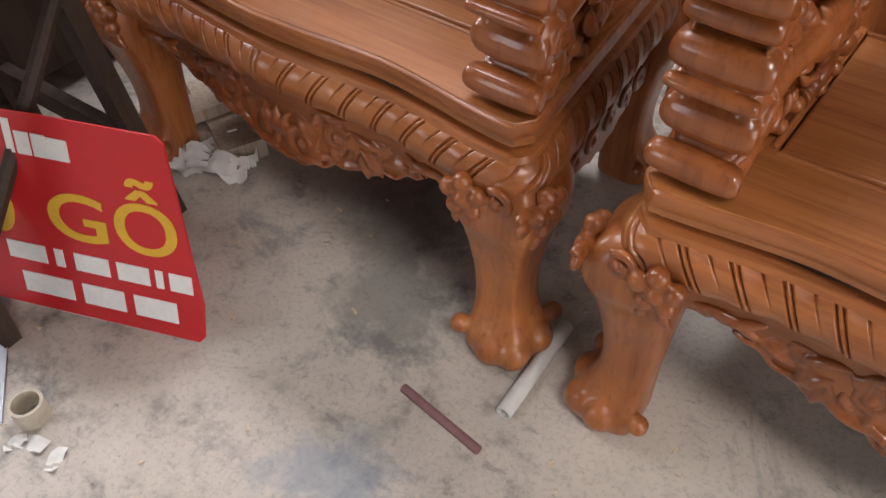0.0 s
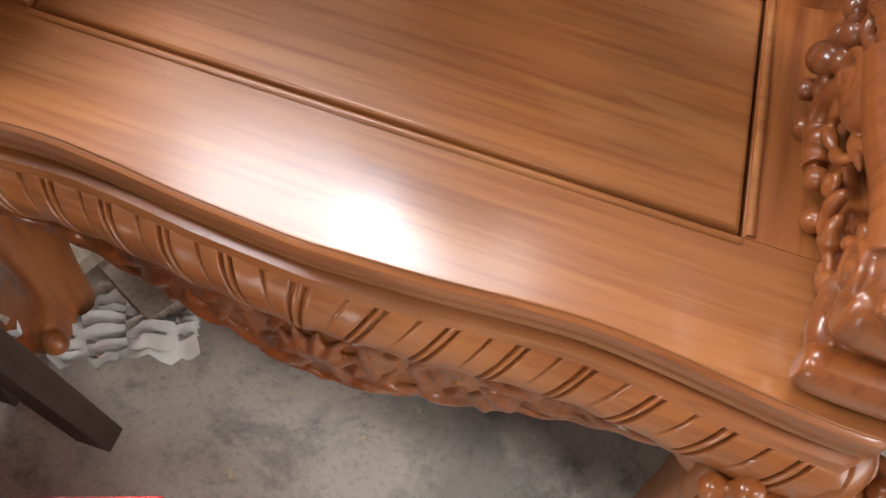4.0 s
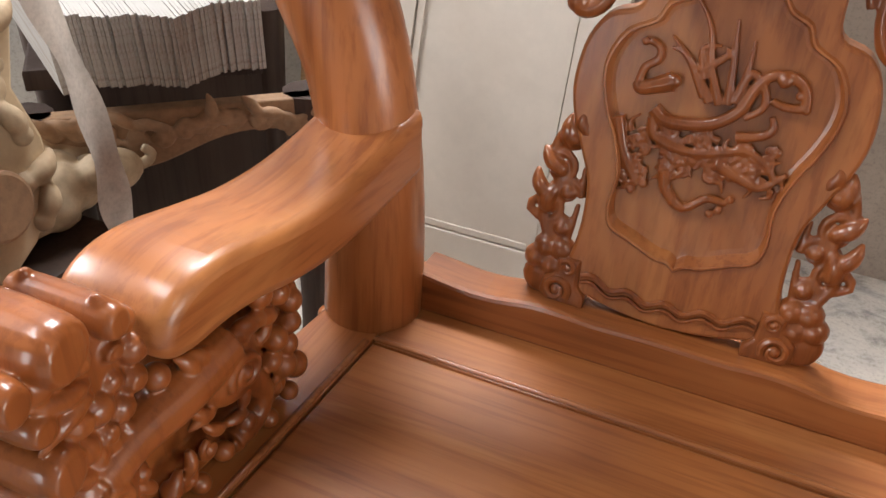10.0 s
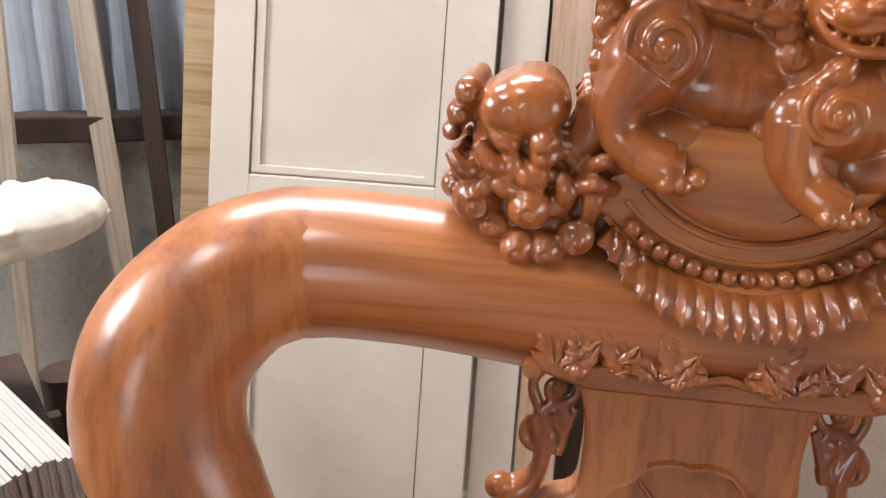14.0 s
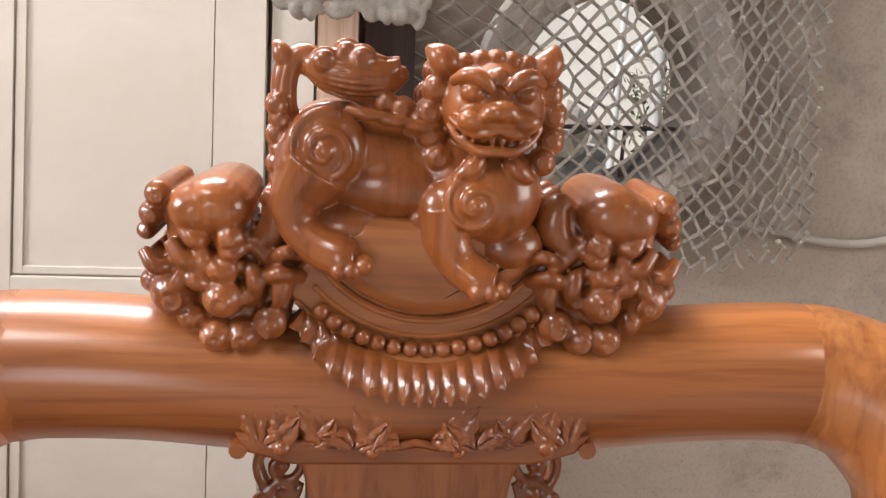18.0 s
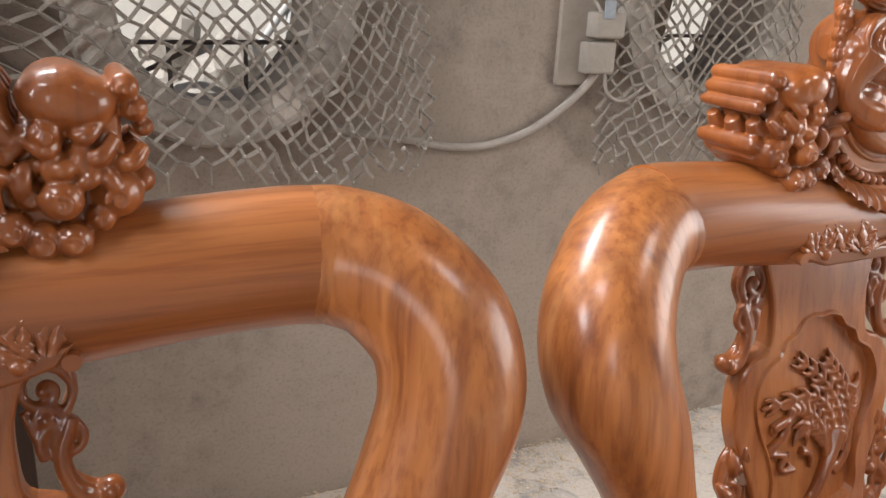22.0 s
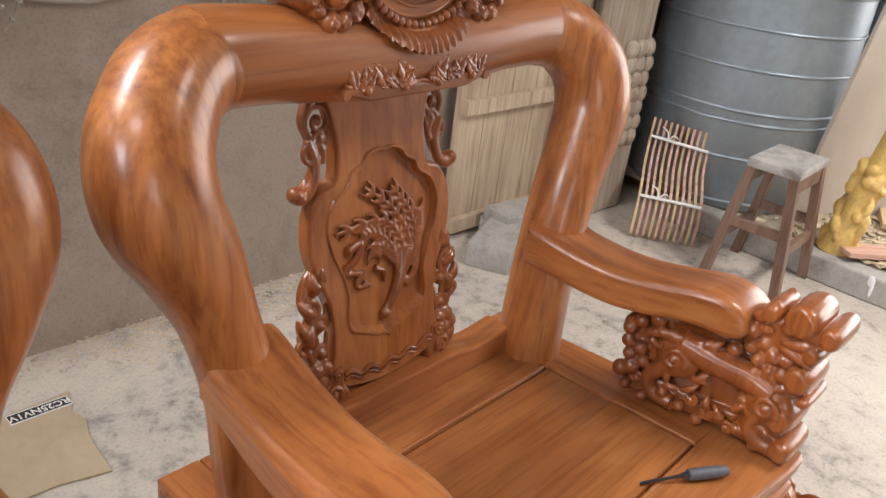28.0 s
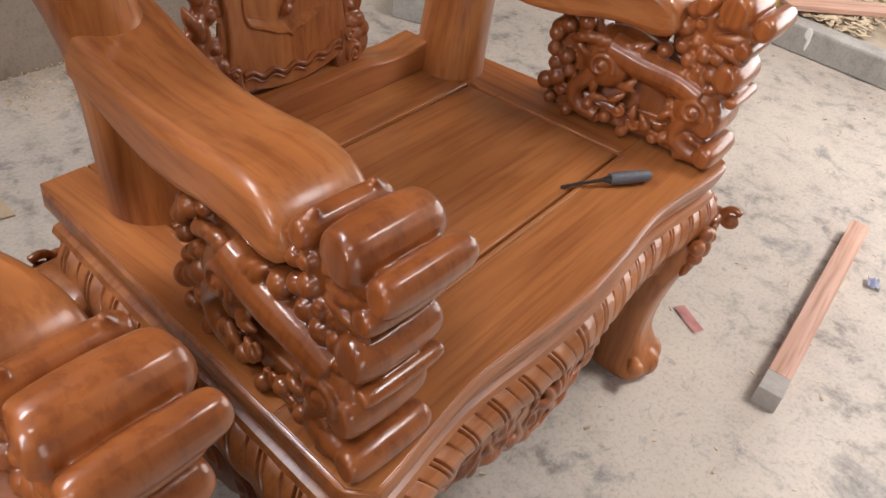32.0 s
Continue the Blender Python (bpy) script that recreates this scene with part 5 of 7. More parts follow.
    for k in range(9):
        q = (k - 4) / 4
        tube(bm, [(*at(u, v + h * 0.92 * q, h * 0.95 * math.sqrt(max(0.02, 1 - 0.85 * q * q)) + 0.0012), 0.0014) for u, v, h in ((-0.078, 1.164, 0.007), (-0.066, 1.160, 0.013), (-0.046, 1.158, 0.0165), (-0.028, 1.158, 0.0130), (-0.018, 1.164, 0.007))], 6, 4)
    for u, v in ((-0.066, 1.1665), (-0.042, 1.1690)):
        ridged(u, v, 0.0075, 0.0090)
    ridged(-0.052, 1.1715, 0.003, 0.0095)
    leaf(bm, at, (-0.092, 1.160), 0.020, 100, 0.0050, 0.0, 0.5)
    # head: skull, muzzle, eyes under brows, parted lips, ears and a mane of snail curls
    h = lambda u, v, w: at(0.0430 + u, 1.140 + v, w)  # noqa: E731
    blob(bm, h(0, 0.002, 0.004), (0.035, 0.036, 0.033), u=24, v=16)
    blob(bm, h(0, -0.004, 0.032), (0.024, 0.018, 0.012), u=20, v=14)
    blob(bm, h(0, 0.002, 0.047), (0.0115, 0.0085, 0.0072), u=14, v=10)
    for s in (-1, 1):
        blob(bm, h(s * 0.0085, -0.0005, 0.047), (0.0048, 0.006, 0.0042))
        blob(bm, h(s * 0.0160, -0.004, 0.042), (0.010, 0.008, 0.0075))
        blob(bm, h(s * 0.0165, 0.0125, 0.034), (0.0078, 0.0075, 0.0062))
        tube(bm, [(*h(s * x, z, w), r) for x, z, w, r in ((0.004, 0.014, 0.040, 0.003), (0.011, 0.021, 0.041, 0.0048), (0.020, 0.023, 0.037, 0.0050), (0.029, 0.018, 0.028, 0.0032))], 10, 4)
        tube(bm, [(*h(s * x, z, w), r) for x, z, w, r in ((0.0, -0.0095, 0.046, 0.0026), (0.012, -0.012, 0.043, 0.0034), (0.022, -0.009, 0.036, 0.0032), (0.029, -0.004, 0.028, 0.0024))], 10, 4)
        tube(bm, [(*h(s * x, z, w), r) for x, z, w, r in ((0.0, -0.0235, 0.040, 0.0036), (0.012, -0.023, 0.038, 0.0036), (0.023, -0.017, 0.032, 0.0030), (0.030, -0.008, 0.026, 0.0022))], 10, 4)
        leaf(bm, h, (s * 0.026, 0.020), 0.026, 90 - s * 38, 0.0078, 0.008)
        leaf(bm, h, (s * 0.008, -0.026), 0.026, 270 + s * 38, 0.0048, 0.030, s * 0.4)
        for k in range(4):
            blob(bm, h(s * (0.003 + 0.0055 * k), -0.0165 + 0.0008 * k, 0.041 - 0.002 * k), (0.0022, 0.003, 0.0026), u=8, v=6)
        for u, v, w in ((0.037, 0.012, 0.008), (0.041, -0.003, 0.007), (0.040, -0.018, 0.010), (0.034, -0.032, 0.014), (0.041, 0.006, -0.014), (0.043, -0.012, -0.016), (0.036, 0.022, -0.010)):
            ridged(0.0430 + s * u, 1.140 + v, w, 0.0095, s)
    for k in range(5):
        ridged(0.0430 - 0.020 + 0.010 * k, 1.1685 + 0.003 * math.sin(k * math.pi / 4), 0.014, 0.0068)
    blob(bm, h(0, 0.021, 0.033), (0.0075, 0.0075, 0.0075))
    carved(part("beast_carving", bm, WOOD_CARVE, chair, "small standing guardian beast carved in the round", rough=True), 0.0011, 1)


def armchair(name, label, m, seed):
    chair = thing(name, label, "armchair", m, "carved armchairs")
    seat_parts(chair)
    apron_parts(chair)
    for sx in (-1, 1):
        for front in (True, False):
            leg(chair, sx, front)
    hoop_parts(chair)
    panel_parts(chair, seed)
    bracket_parts(chair)
    for s in (-1, 1):
        arm_parts(chair, s)
    crest_parts(chair)
    return chair


first_chair = armchair("armchair", "polished reddish-brown carved hardwood armchair with a coiling dragon relief", Matrix(), 1)
second_chair = copy_thing(first_chair, pose(0.918, 0.012, 0, 0, 0, 2.2))
tagged(second_chair, "polished reddish-brown carved hardwood armchair with a plumed bird relief")
for o in list(second_chair.children_recursive):
    if o.name.startswith("post") and o.data == bpy.data.objects["post"].data:
        o.location.x += 0.080
        o.location.z += 0.022
        o.rotation_euler.y -= 0.0743
        bpy.context.view_layer.update()
        bm = B()
        tube(bm, [(-(x + (0.009 if 0.45 < z < 0.75 else 0.0) - 0.016 * min(1, max(0, (z - 0.45) / 0.3))), y, z, r - (0.0085 if 0.45 < z < 0.72 else 0.003 if z < 0.8 else 0.0)) for x, y, z, r in HOOP], 28, 6)
        slim = part("post", bm, WOOD_BURL, None, "thick rounded burr-figured post that bends over into the top rail")
        slim.parent, slim.matrix_basis = o.parent, o.matrix_basis.copy()
        bpy.data.objects.remove(o)
        continue
    if o.data in (bpy.data.objects["arm"].data, bpy.data.objects["arm_carving"].data):
        o.location.x, o.location.y, o.rotation_euler.z = 0.008, -0.018, -0.055
    if o.name.startswith("medallion_carving"):
        bm = B()
        dragon(bm, 2)
        bm.points = [(x, y + 0.0075, z) for x, y, z in bm.points]
        carved(part("medallion_carving", bm, WOOD_CARVE, o.parent, rough=True), 0.0016, 1)
        bpy.data.objects.remove(o)


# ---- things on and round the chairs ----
# Dark wood; its tone also fills shaded voids under the raw pieces.
DARK_WOOD_AND_SHADE = wood("dark_wood_and_shade", "z", (0.060, 0.036, 0.026), (0.028, 0.017, 0.012), 0.6, 0.0)
GREY_TOP = plain("worn_grey_top", (0.050, 0.050, 0.052), 0.42, vary=0.6, scale=22, bump=1.0, dirt=(0.13, 0.115, 0.095), distance=0.006)
PAPER = plain("white_paper", (0.70, 0.68, 0.64), 0.8, vary=0.1)
WHITE_PAINT = plain("white_blob", (0.78, 0.78, 0.76), 0.5, vary=0.05)
RED_SHEET = plain("red_painted_sheet", (0.56, 0.018, 0.022), 0.35, vary=0.08, scale=6)
WHITE_LETTER = plain("white_letters", (0.80, 0.78, 0.74), 0.5, vary=0.08)
YELLOW_LETTER = plain("yellow_letters", (0.72, 0.42, 0.03), 0.5, vary=0.08)
STEEL = plain("galvanised_steel", (0.29, 0.335, 0.37), 0.42, 0.6, vary=0.14, scale=3, bump=0.05, dirt=(0.30, 0.33, 0.34))
BATTEN = wood("pale_batten", "x", (0.62, 0.40, 0.32), (0.52, 0.32, 0.25), 0.6, 0.0)
CREAM_DOOR = plain("cream_door_paint", (0.52, 0.45, 0.375), 0.6, vary=0.06, scale=4, bump=0.08, dirt=(0.46, 0.385, 0.31))
DUSTY_PLANK = wood("dusty_plank", "z", (0.46, 0.40, 0.33), (0.36, 0.30, 0.24), 0.8, 0.0, bands=0.5)
NET_MAT = plain("dusty_net", (0.30, 0.262, 0.22), 0.9, vary=0.25, scale=30)
CABLE = plain("dusty_cable", (0.36, 0.315, 0.27), 0.7, vary=0.1)
GOLD_WOOD = plain("yellow_raw_carving", (0.66, 0.43, 0.13), 0.6, vary=0.25, scale=12, dirt=(0.56, 0.34, 0.09))
CARD = plain("brown_cardboard", (0.44, 0.34, 0.22), 0.85, vary=0.08, scale=5)
BLACK = plain("black_print", (0.02, 0.02, 0.02), 0.6, vary=0.1)
CEMENT = concrete("pale_cement", (0.36, 0.34, 0.31), (0.40, 0.37, 0.33), (0.28, 0.27, 0.26))
SIDING = plain("blue_grey_siding", (0.44, 0.49, 0.56), 0.5, 0.1, vary=0.12, scale=3)
PALE_PLANK = wood("dusty_pale_plank", "z", (0.54, 0.44, 0.33), (0.44, 0.35, 0.26), 0.75, 0.0, bands=0.5)
GREY_TOP2 = plain("dusty_stool_top", (0.42, 0.40, 0.37), 0.6, vary=0.2, scale=20, dirt=(0.20, 0.17, 0.15))
STRAW = plain("dry_straw", (0.42, 0.33, 0.24), 0.9, vary=0.3, scale=40)


def words(text, mat, parent, m, size, name="lettering", label=""):
    """Flat letters of the built-in font as a mesh."""
    curve = bpy.data.curves.new(name, "FONT")
    curve.body, curve.size, curve.extrude = text, size, 0.0006
    curve.align_x, curve.align_y = "CENTER", "CENTER"
    curve.offset = size * 0.012
    tmp = bpy.data.objects.new(name, curve)
    scene.collection.objects.link(tmp)
    me = bpy.data.meshes.new_from_object(tmp.evaluated_get(bpy.context.evaluated_depsgraph_get()))
    bpy.data.objects.remove(tmp)
    me.materials.clear()
    me.materials.append(mat)
    ob = new(name, me)
    ob.parent, ob.matrix_basis = parent, m
    return tagged(ob, label) if label else ob


def simple(name, label, category, build, mat, at=None, group="", **kw):
    """A thing of one mesh."""
    bm = B()
    build(bm)
    ob = part(name, bm, mat, **kw)
    if at is not None:
        ob.matrix_world = at
    return tagged(ob, label, category, group)


# screwdriver on the second chair's seat
driver = thing("screwdriver", "old screwdriver with a dark grey handle lying on the seat", "screwdriver", pose(1.118, -0.010, 0.4405, 0, 0, -30) @ Matrix.Diagonal((0.85, 0.66, 0.66, 1)))
bm = B()
tube(bm, [(0.0, 0, 0.001, 0.011), (0.012, 0, 0.001, 0.0135), (0.05, 0, 0.001, 0.013), (0.068, 0, 0.001, 0.0115), (0.074, 0, 0.001, 0.009)], 10, 3)
part("handle", bm, plain("grey_handle", (0.10, 0.10, 0.115), 0.5, vary=0.3), driver, "grey fluted handle")
bm = B()
tube(bm, [(0.002, 0, 0.0, 0.0085), (-0.010, 0, 0.0, 0.006), (-0.014, 0, 0.0, 0.004), (-0.07, 0, -0.006, 0.0035), (-0.082, 0, -0.0085, 0.0042), (-0.085, 0, -0.009, 0.0015)], 8, 3)
part("blade", bm, plain("dark_steel", (0.12, 0.11, 0.11), 0.35, 0.9), driver, "thin steel blade")

# red sign on the floor
sign = thing("shop_sign", "red sheet-metal shop sign with white and yellow lettering, leaning", "sign", look((0.0, 0.0, 0.0), (0, 1, 0)))
sign.matrix_world = pose(-0.136, -0.4175, 0.004, 74, 0, 21.2)
bm = B()
prism(bm, [(-0.36, 0.0), (0.168, 0.0), (0.178, 0.012), (0.182, 0.07), (0.150, 0.315), (0.138, 0.325), (-0.36, 0.325)], -0.002, 0.002, flat_xy, 0.0006)
part("sheet", bm, RED_SHEET, sign)
for x, z, w, h in ((-0.088, 0.288, 0.012, 0.05), (-0.066, 0.280, 0.022, 0.034), (-0.04, 0.280, 0.022, 0.034), (-0.012, 0.279, 0.032, 0.032)):
    bm = B()
    box(bm, (x - w / 2, z - h / 2, 0.002), (x + w / 2, z + h / 2, 0.0036), 0.0004)
    part("bar", bm, WHITE_LETTER, sign)
words("GỖ", YELLOW_LETTER, sign, pose(0.052, 0.172, 0.0026) @ Matrix.Diagonal((1.28, 0.95, 1, 1)), 0.112, label="yellow lettering")
bm = B()
skin(bm, [[Vector((-0.135 + r * math.cos(a) * 0.62, 0.17 + r * math.sin(a), w)) for r, w in ((0.022, 0.002), (0.042, 0.002), (0.042, 0.0034), (0.022, 0.0034))] for a in np.linspace(-2.2, 2.2, 24)])
part("letter_stroke", bm, YELLOW_LETTER, sign)
for row_z, row_h, spans in ((0.100, 0.030, ((-0.30, -0.16), (-0.135, -0.07), (-0.055, -0.040), (-0.022, 0.035), (0.048, 0.100), (0.110, 0.122), (0.132, 0.168))), (0.045, 0.036, ((-0.12, -0.035), (-0.018, 0.052), (0.068, 0.138)))):
    for x0, x1 in spans:
        bm = B()
        box(bm, (x0, row_z - row_h / 2, 0.002), (x1, row_z + row_h / 2, 0.0036), 0.0004)
        part("bar", bm, WHITE_LETTER, sign)

# stool in front of the first chair
stool = thing("work_stool", "low work stool with scuffed grey top and dark wooden legs", "stool", pose(-0.415, -0.365, 0, 0, 0, 2))
bm = B()
corner = lambda cx, cy, r, a0: [(cx + r * math.cos(a), cy + r * math.sin(a)) for a in np.linspace(a0, a0 + math.pi / 2, 7)]  # noqa: E731
plate = lambda d, r: corner(0.19 - d - r, 0.17 - d - r, r, 0) + corner(-0.19 + d + r, 0.17 - d - r, r, math.pi / 2) + corner(-0.19 + d + r, -0.17 + d + r, r, math.pi) + corner(0.19 - d - r, -0.17 + d + r, r, 1.5 * math.pi)  # noqa: E731
prism(bm, plate(0, 0.030), 0.464, 0.499, flat_xy, 0.013, 5)
top = part("top", bm, plain("dark_worn_paint", (0.030, 0.033, 0.036), 0.33, vary=0.4, scale=30, bump=0.3, dirt=(0.075, 0.08, 0.08)), stool, "dark worn rim and underside")
bm = B()
prism(bm, plate(0.012, 0.022), 0.4975, 0.5005, flat_xy, 0.0012)
part("gritty_face", bm, GREY_TOP, top, "gritty worn dark grey face with brown stains")
bm = B()
blob(bm, (0.118, 0.075, 0.501), (0.011, 0.007, 0.004))
blob(bm, (0.126, 0.081, 0.501), (0.007, 0.006, 0.003))
part("paint_drop", bm, WHITE_PAINT, top, "dried white drop")
for sx in (-1, 1):
    for sy in (-1, 1):
        bm = B()
        skin(bm, [[Vector((sx * (0.15 + o) + dx * 0.02, sy * (0.13 + o) + dy * 0.014, z)) for dx, dy in ((-1, -1), (1, -1), (1, 1), (-1, 1))] for z, o in ((0.0, 0.035), (0.469, 0.0))])
        part("leg", bm, DARK_WOOD_AND_SHADE, stool)
for y in (-0.145, 0.145):
    bm = B()
    box(bm, (-0.16, y - 0.012, 0.14), (0.16, y + 0.012, 0.18), 0.003)
    part("stretcher", bm, DARK_WOOD_AND_SHADE, stool)
for x in (-0.165, 0.165):
    bm = B()
    tube(bm, [(x, -0.15, 0.10, 0.012), (x, 0.14, 0.44, 0.012)], 8, 2)
    part("brace", bm, DARK_WOOD_AND_SHADE, stool)

# litter on the floor
simple("tape_roll", "small used cardboard tape core on the floor", "tape roll", lambda bm: skin(bm, [[Vector(((r) * math.cos(a), r * math.sin(a), z)) for r, z in ((0.019, 0.0), (0.023, 0.0), (0.0235, 0.034), (0.019, 0.034))] for a in np.linspace(0, 2 * math.pi, 33)], caps=False), plain("pale_card_core", (0.52, 0.46, 0.36), 0.7, vary=0.12), pose(-0.072, -0.578, 0.0))
simple("metal_plate", "thin grey metal plate lying on the floor", "plate", lambda bm: box(bm, (-0.30, -0.26, 0.0), (0.0, 0.0, 0.004), 0.001), plain("dull_plate", (0.34, 0.36, 0.38), 0.4, 0.4, vary=0.15), pose(-0.095, -0.612, 0.0, 0, 0, -36))
for x, y, s, turn in ((-0.036, -0.605, 0.022, 20), (-0.055, -0.618, 0.016, 70), (0.01, -0.60, 0.018, 110)):
    def scrap(bm, s=s):
        skin(bm, [[Vector((u * s, v * s, 0.003 + 0.004 * math.sin(3 * u + 2 * v))) for v in np.linspace(-0.5, 0.5, 5)] for u in np.linspace(-1, 1, 7)], closed=False)
    simple("paper_scrap", "torn scrap of white paper on the floor", "paper", scrap, PAPER, pose(x, y, 0.0, 0, 0, turn), "paper scraps")
simple("wooden_rod", "thin purplish-brown round wooden rod on the floor", "rod", lambda bm: tube(bm, [(-0.071, 0, 0, 0.0066), (0.071, 0, 0, 0.0066)], 12, 4), plain("purplish_wood", (0.24, 0.115, 0.115), 0.55, vary=0.15), pose(0.384, -0.251, 0.0066, 0, 0, -7))
simple("plastic_pipe", "short piece of dusty white plastic pipe on the floor", "pipe", lambda bm: skin(bm, [[Vector((x, r * math.cos(a), r * math.sin(a))) for x, r in ((-0.09, 0.0085), (-0.09, 0.0115), (0.09, 0.0115), (0.09, 0.0085))] for a in np.linspace(0, 2 * math.pi, 25)], caps=False), plain("dusty_plastic", (0.62, 0.60, 0.56), 0.5, vary=0.1), pose(0.446, -0.108, 0.0115, 0, 0, 93))
batten = thing("square_batten", "pale reddish square wooden batten with a grey end on the floor", "batten", pose(1.735, -0.268, 0.0, 0, 0, 4.5))
bm = B()
box(bm, (-0.285, -0.021, 0.0), (0.34, 0.021, 0.04), 0.002)
part("bar", bm, BATTEN, batten)
bm = B()
box(bm, (-0.34, -0.0212, 0.0), (-0.285, 0.0212, 0.0402), 0.002)
part("grey_end", bm, plain("cement_smear", (0.36, 0.33, 0.30), 0.9), batten, "end smeared grey with cement")
simple("red_scrap", "crumpled scrap of faded red paper on the floor", "paper", lambda bm: skin(bm, [[Vector((u, v, 0.004 + 0.003 * math.sin(90 * u) * math.cos(120 * v))) for v in np.linspace(-0.012, 0.012, 5)] for u in np.linspace(-0.035, 0.035, 9)], closed=False), plain("faded_red", (0.46, 0.20, 0.18), 0.8), pose(1.50, -0.10, 0.0, 0, 0, 60))

card = thing("cardboard_sheet", "flattened piece of brown cardboard with a printed label on the floor", "cardboard", pose(0.695, 1.075, 0.0, 0, 0, 0))
bm = B()
prism(bm, [(-0.16, -0.125), (-0.05, -0.128), (0.044, -0.150), (0.054, -0.03), (0.075, 0.03), (0.062, 0.07), (0.088, 0.142), (-0.046, 0.132), (-0.16, 0.125)], 0.002, 0.006, flat_xy, 0.0008)
part("board", bm, CARD, card)
bm = B()
box(bm, (-0.052, 0.092, 0.0062), (0.075, 0.128, 0.0070))
label_ob = part("label", bm, PAPER, card, "white label")
bm = B()
box(bm, (-0.050, 0.096, 0.0071), (0.073, 0.124, 0.0076))
part("print", bm, BLACK, label_ob, "black print")
words("RC25NV1V", WHITE_LETTER, card, pose(0.012, 0.110, 0.0080, 0, 0, 180), 0.026)

# boards and torn paper under the stool side of the first chair
for x, y, z, sx, sy, sz, turn in ((-0.40, -0.05, 0.0, 0.10, 0.035, 0.03, 30), (-0.33, 0.02, 0.0, 0.12, 0.04, 0.04, -25), (-0.36, -0.02, 0.04, 0.11, 0.03, 0.025, 70)):
    simple("board_offcut", "dusty wooden board offcut lying on the floor", "offcut", lambda bm, q=(sx, sy, sz): box(bm, (-q[0], -q[1], 0.0), (q[0], q[1], q[2]), 0.002), DUSTY_PLANK, pose(x, y, z, 0, 0, turn), "board offcuts")


def crumple(bm, w, h, seed, n=14):
    rng = random.Random(seed)
    p = [rng.uniform(0, 6) for _ in range(6)]
    edge = [rng.uniform(0.72, 1.0) for _ in range(n + 1)]
    rows = []
    for i in range(n + 1):
        u = -w / 2 + w * i / n
        rows.append([Vector((u, (-h / 2 + h * j / n) * edge[i], 0.02 + 0.014 * math.sin(60 * u + p[0] + 2 * math.sin(40 * j / n + p[1])) + 0.012 * math.cos(9 * j / n + 30 * u + p[2]))) for j in range(n + 1)])
    skin(bm, rows, closed=False)


simple("torn_paper", "crumpled torn whitish paper lying on offcuts", "paper", lambda bm: crumple(bm, 0.16, 0.11, 3), PAPER, pose(-0.27, -0.07, 0.0, 0, 0, 30), sharp=60)
simple("torn_paper", "crumpled torn whitish paper lying on the floor", "paper", lambda bm: crumple(bm, 0.12, 0.10, 5), PAPER, pose(-0.40, -0.14, 0.03, 8, 0, 75), sharp=60)


# ---- the far side of the workshop ----
def cord(bm, a, b, r):
    a, b = Vector(a), Vector(b)
    t = (b - a).normalized()
    u = t.orthogonal().normalized()
    w = t.cross(u)
    skin(bm, [[p + r * (math.cos(k) * u + math.sin(k) * w) for k in (0.0, 2.1, 4.2)] for p in (a, b)], caps=False)


def net(name, label, x0, x1, z0, z1, seed, gather, cw=0.040, ch=0.020):
    """A knotted net hung on the wall: diamond cords with knots and a ragged foot; gather crowds the meshes at one side."""
    rng = random.Random(seed)
    bm = B()
    nodes = {}
    cols, rows = int((x1 - x0) / cw), int((z1 - z0) / ch)
    for j in range(rows + 1):
        for i in range(cols + 1):
            f = (i + 0.5 * (j % 2)) / cols
            f = f ** gather
            z = z1 - j * ch
            low = j / rows
            x = x0 + (x1 - x0) * f + rng.gauss(0, 0.0035) + 0.012 * math.sin(z * 11 + seed)
            y = WALL_Y - 0.040 - 0.012 * math.sin(x * 17 + z * 9) - rng.uniform(0, 0.010)
            z += rng.gauss(0, 0.003) - 0.05 * low * math.sin(f * 5.0 + seed) ** 2
            nodes[i, j] = (x, min(y, WALL_Y - 0.008), z)
    for (i, j), p in nodes.items():
        for k in ((i, j + 1), (i + (1 if j % 2 else -1), j + 1)):
            if k in nodes and not (j > rows - 4 and rng.random() < 0.3):
                cord(bm, p, nodes[k], 0.0033 + 0.0014 * rng.random())
        if rng.random() < 0.8:
            blob(bm, p, 0.0045 + 0.002 * rng.random(), u=5, v=4)
        if j == rows and rng.random() < 0.6:
            cord(bm, p, (p[0] + rng.gauss(0, 0.01), p[1], p[2] - rng.uniform(0.01, 0.05)), 0.0024)
    ob = part(name, bm, NET_MAT, rough=True)
    return tagged(ob, label, "net", "hanging nets")


net("hanging_net", "dust-caked knotted net hung over a round window", 0.02, 0.80, 0.80, 1.62, 4, 0.72)
net("hanging_net", "dust-caked knotted net hung beside the switch over a round window", 1.245, 1.80, 0.745, 1.62, 9, 1.0)

# wall switch, plate and cable
switch = thing("wall_switch", "dusty grey switch boxes on a cement plate on the wall", "switch")
bm = B()
box(bm, (1.142, 1.386, 0.938), (1.240, 1.402, 1.142), 0.004)
part("plate", bm, plain("dusty_plate", (0.31, 0.262, 0.215), 0.8, vary=0.1, scale=8), switch)
for lo, hi in (((1.196, 1.352, 0.966), (1.268, 1.388, 1.036)), ((1.208, 1.346, 1.044), (1.282, 1.388, 1.100))):
    bm = B()
    box(bm, lo, hi, 0.006)
    part("box", bm, plain("dusty_switch", (0.34, 0.295, 0.25), 0.6, vary=0.12), switch)
bm = B()
box(bm, (1.224, 1.342, 1.085), (1.250, 1.348, 1.125), 0.003)
part("rocker", bm, plain("grey_rocker", (0.30, 0.33, 0.36), 0.4), switch, "blue-grey rocker")
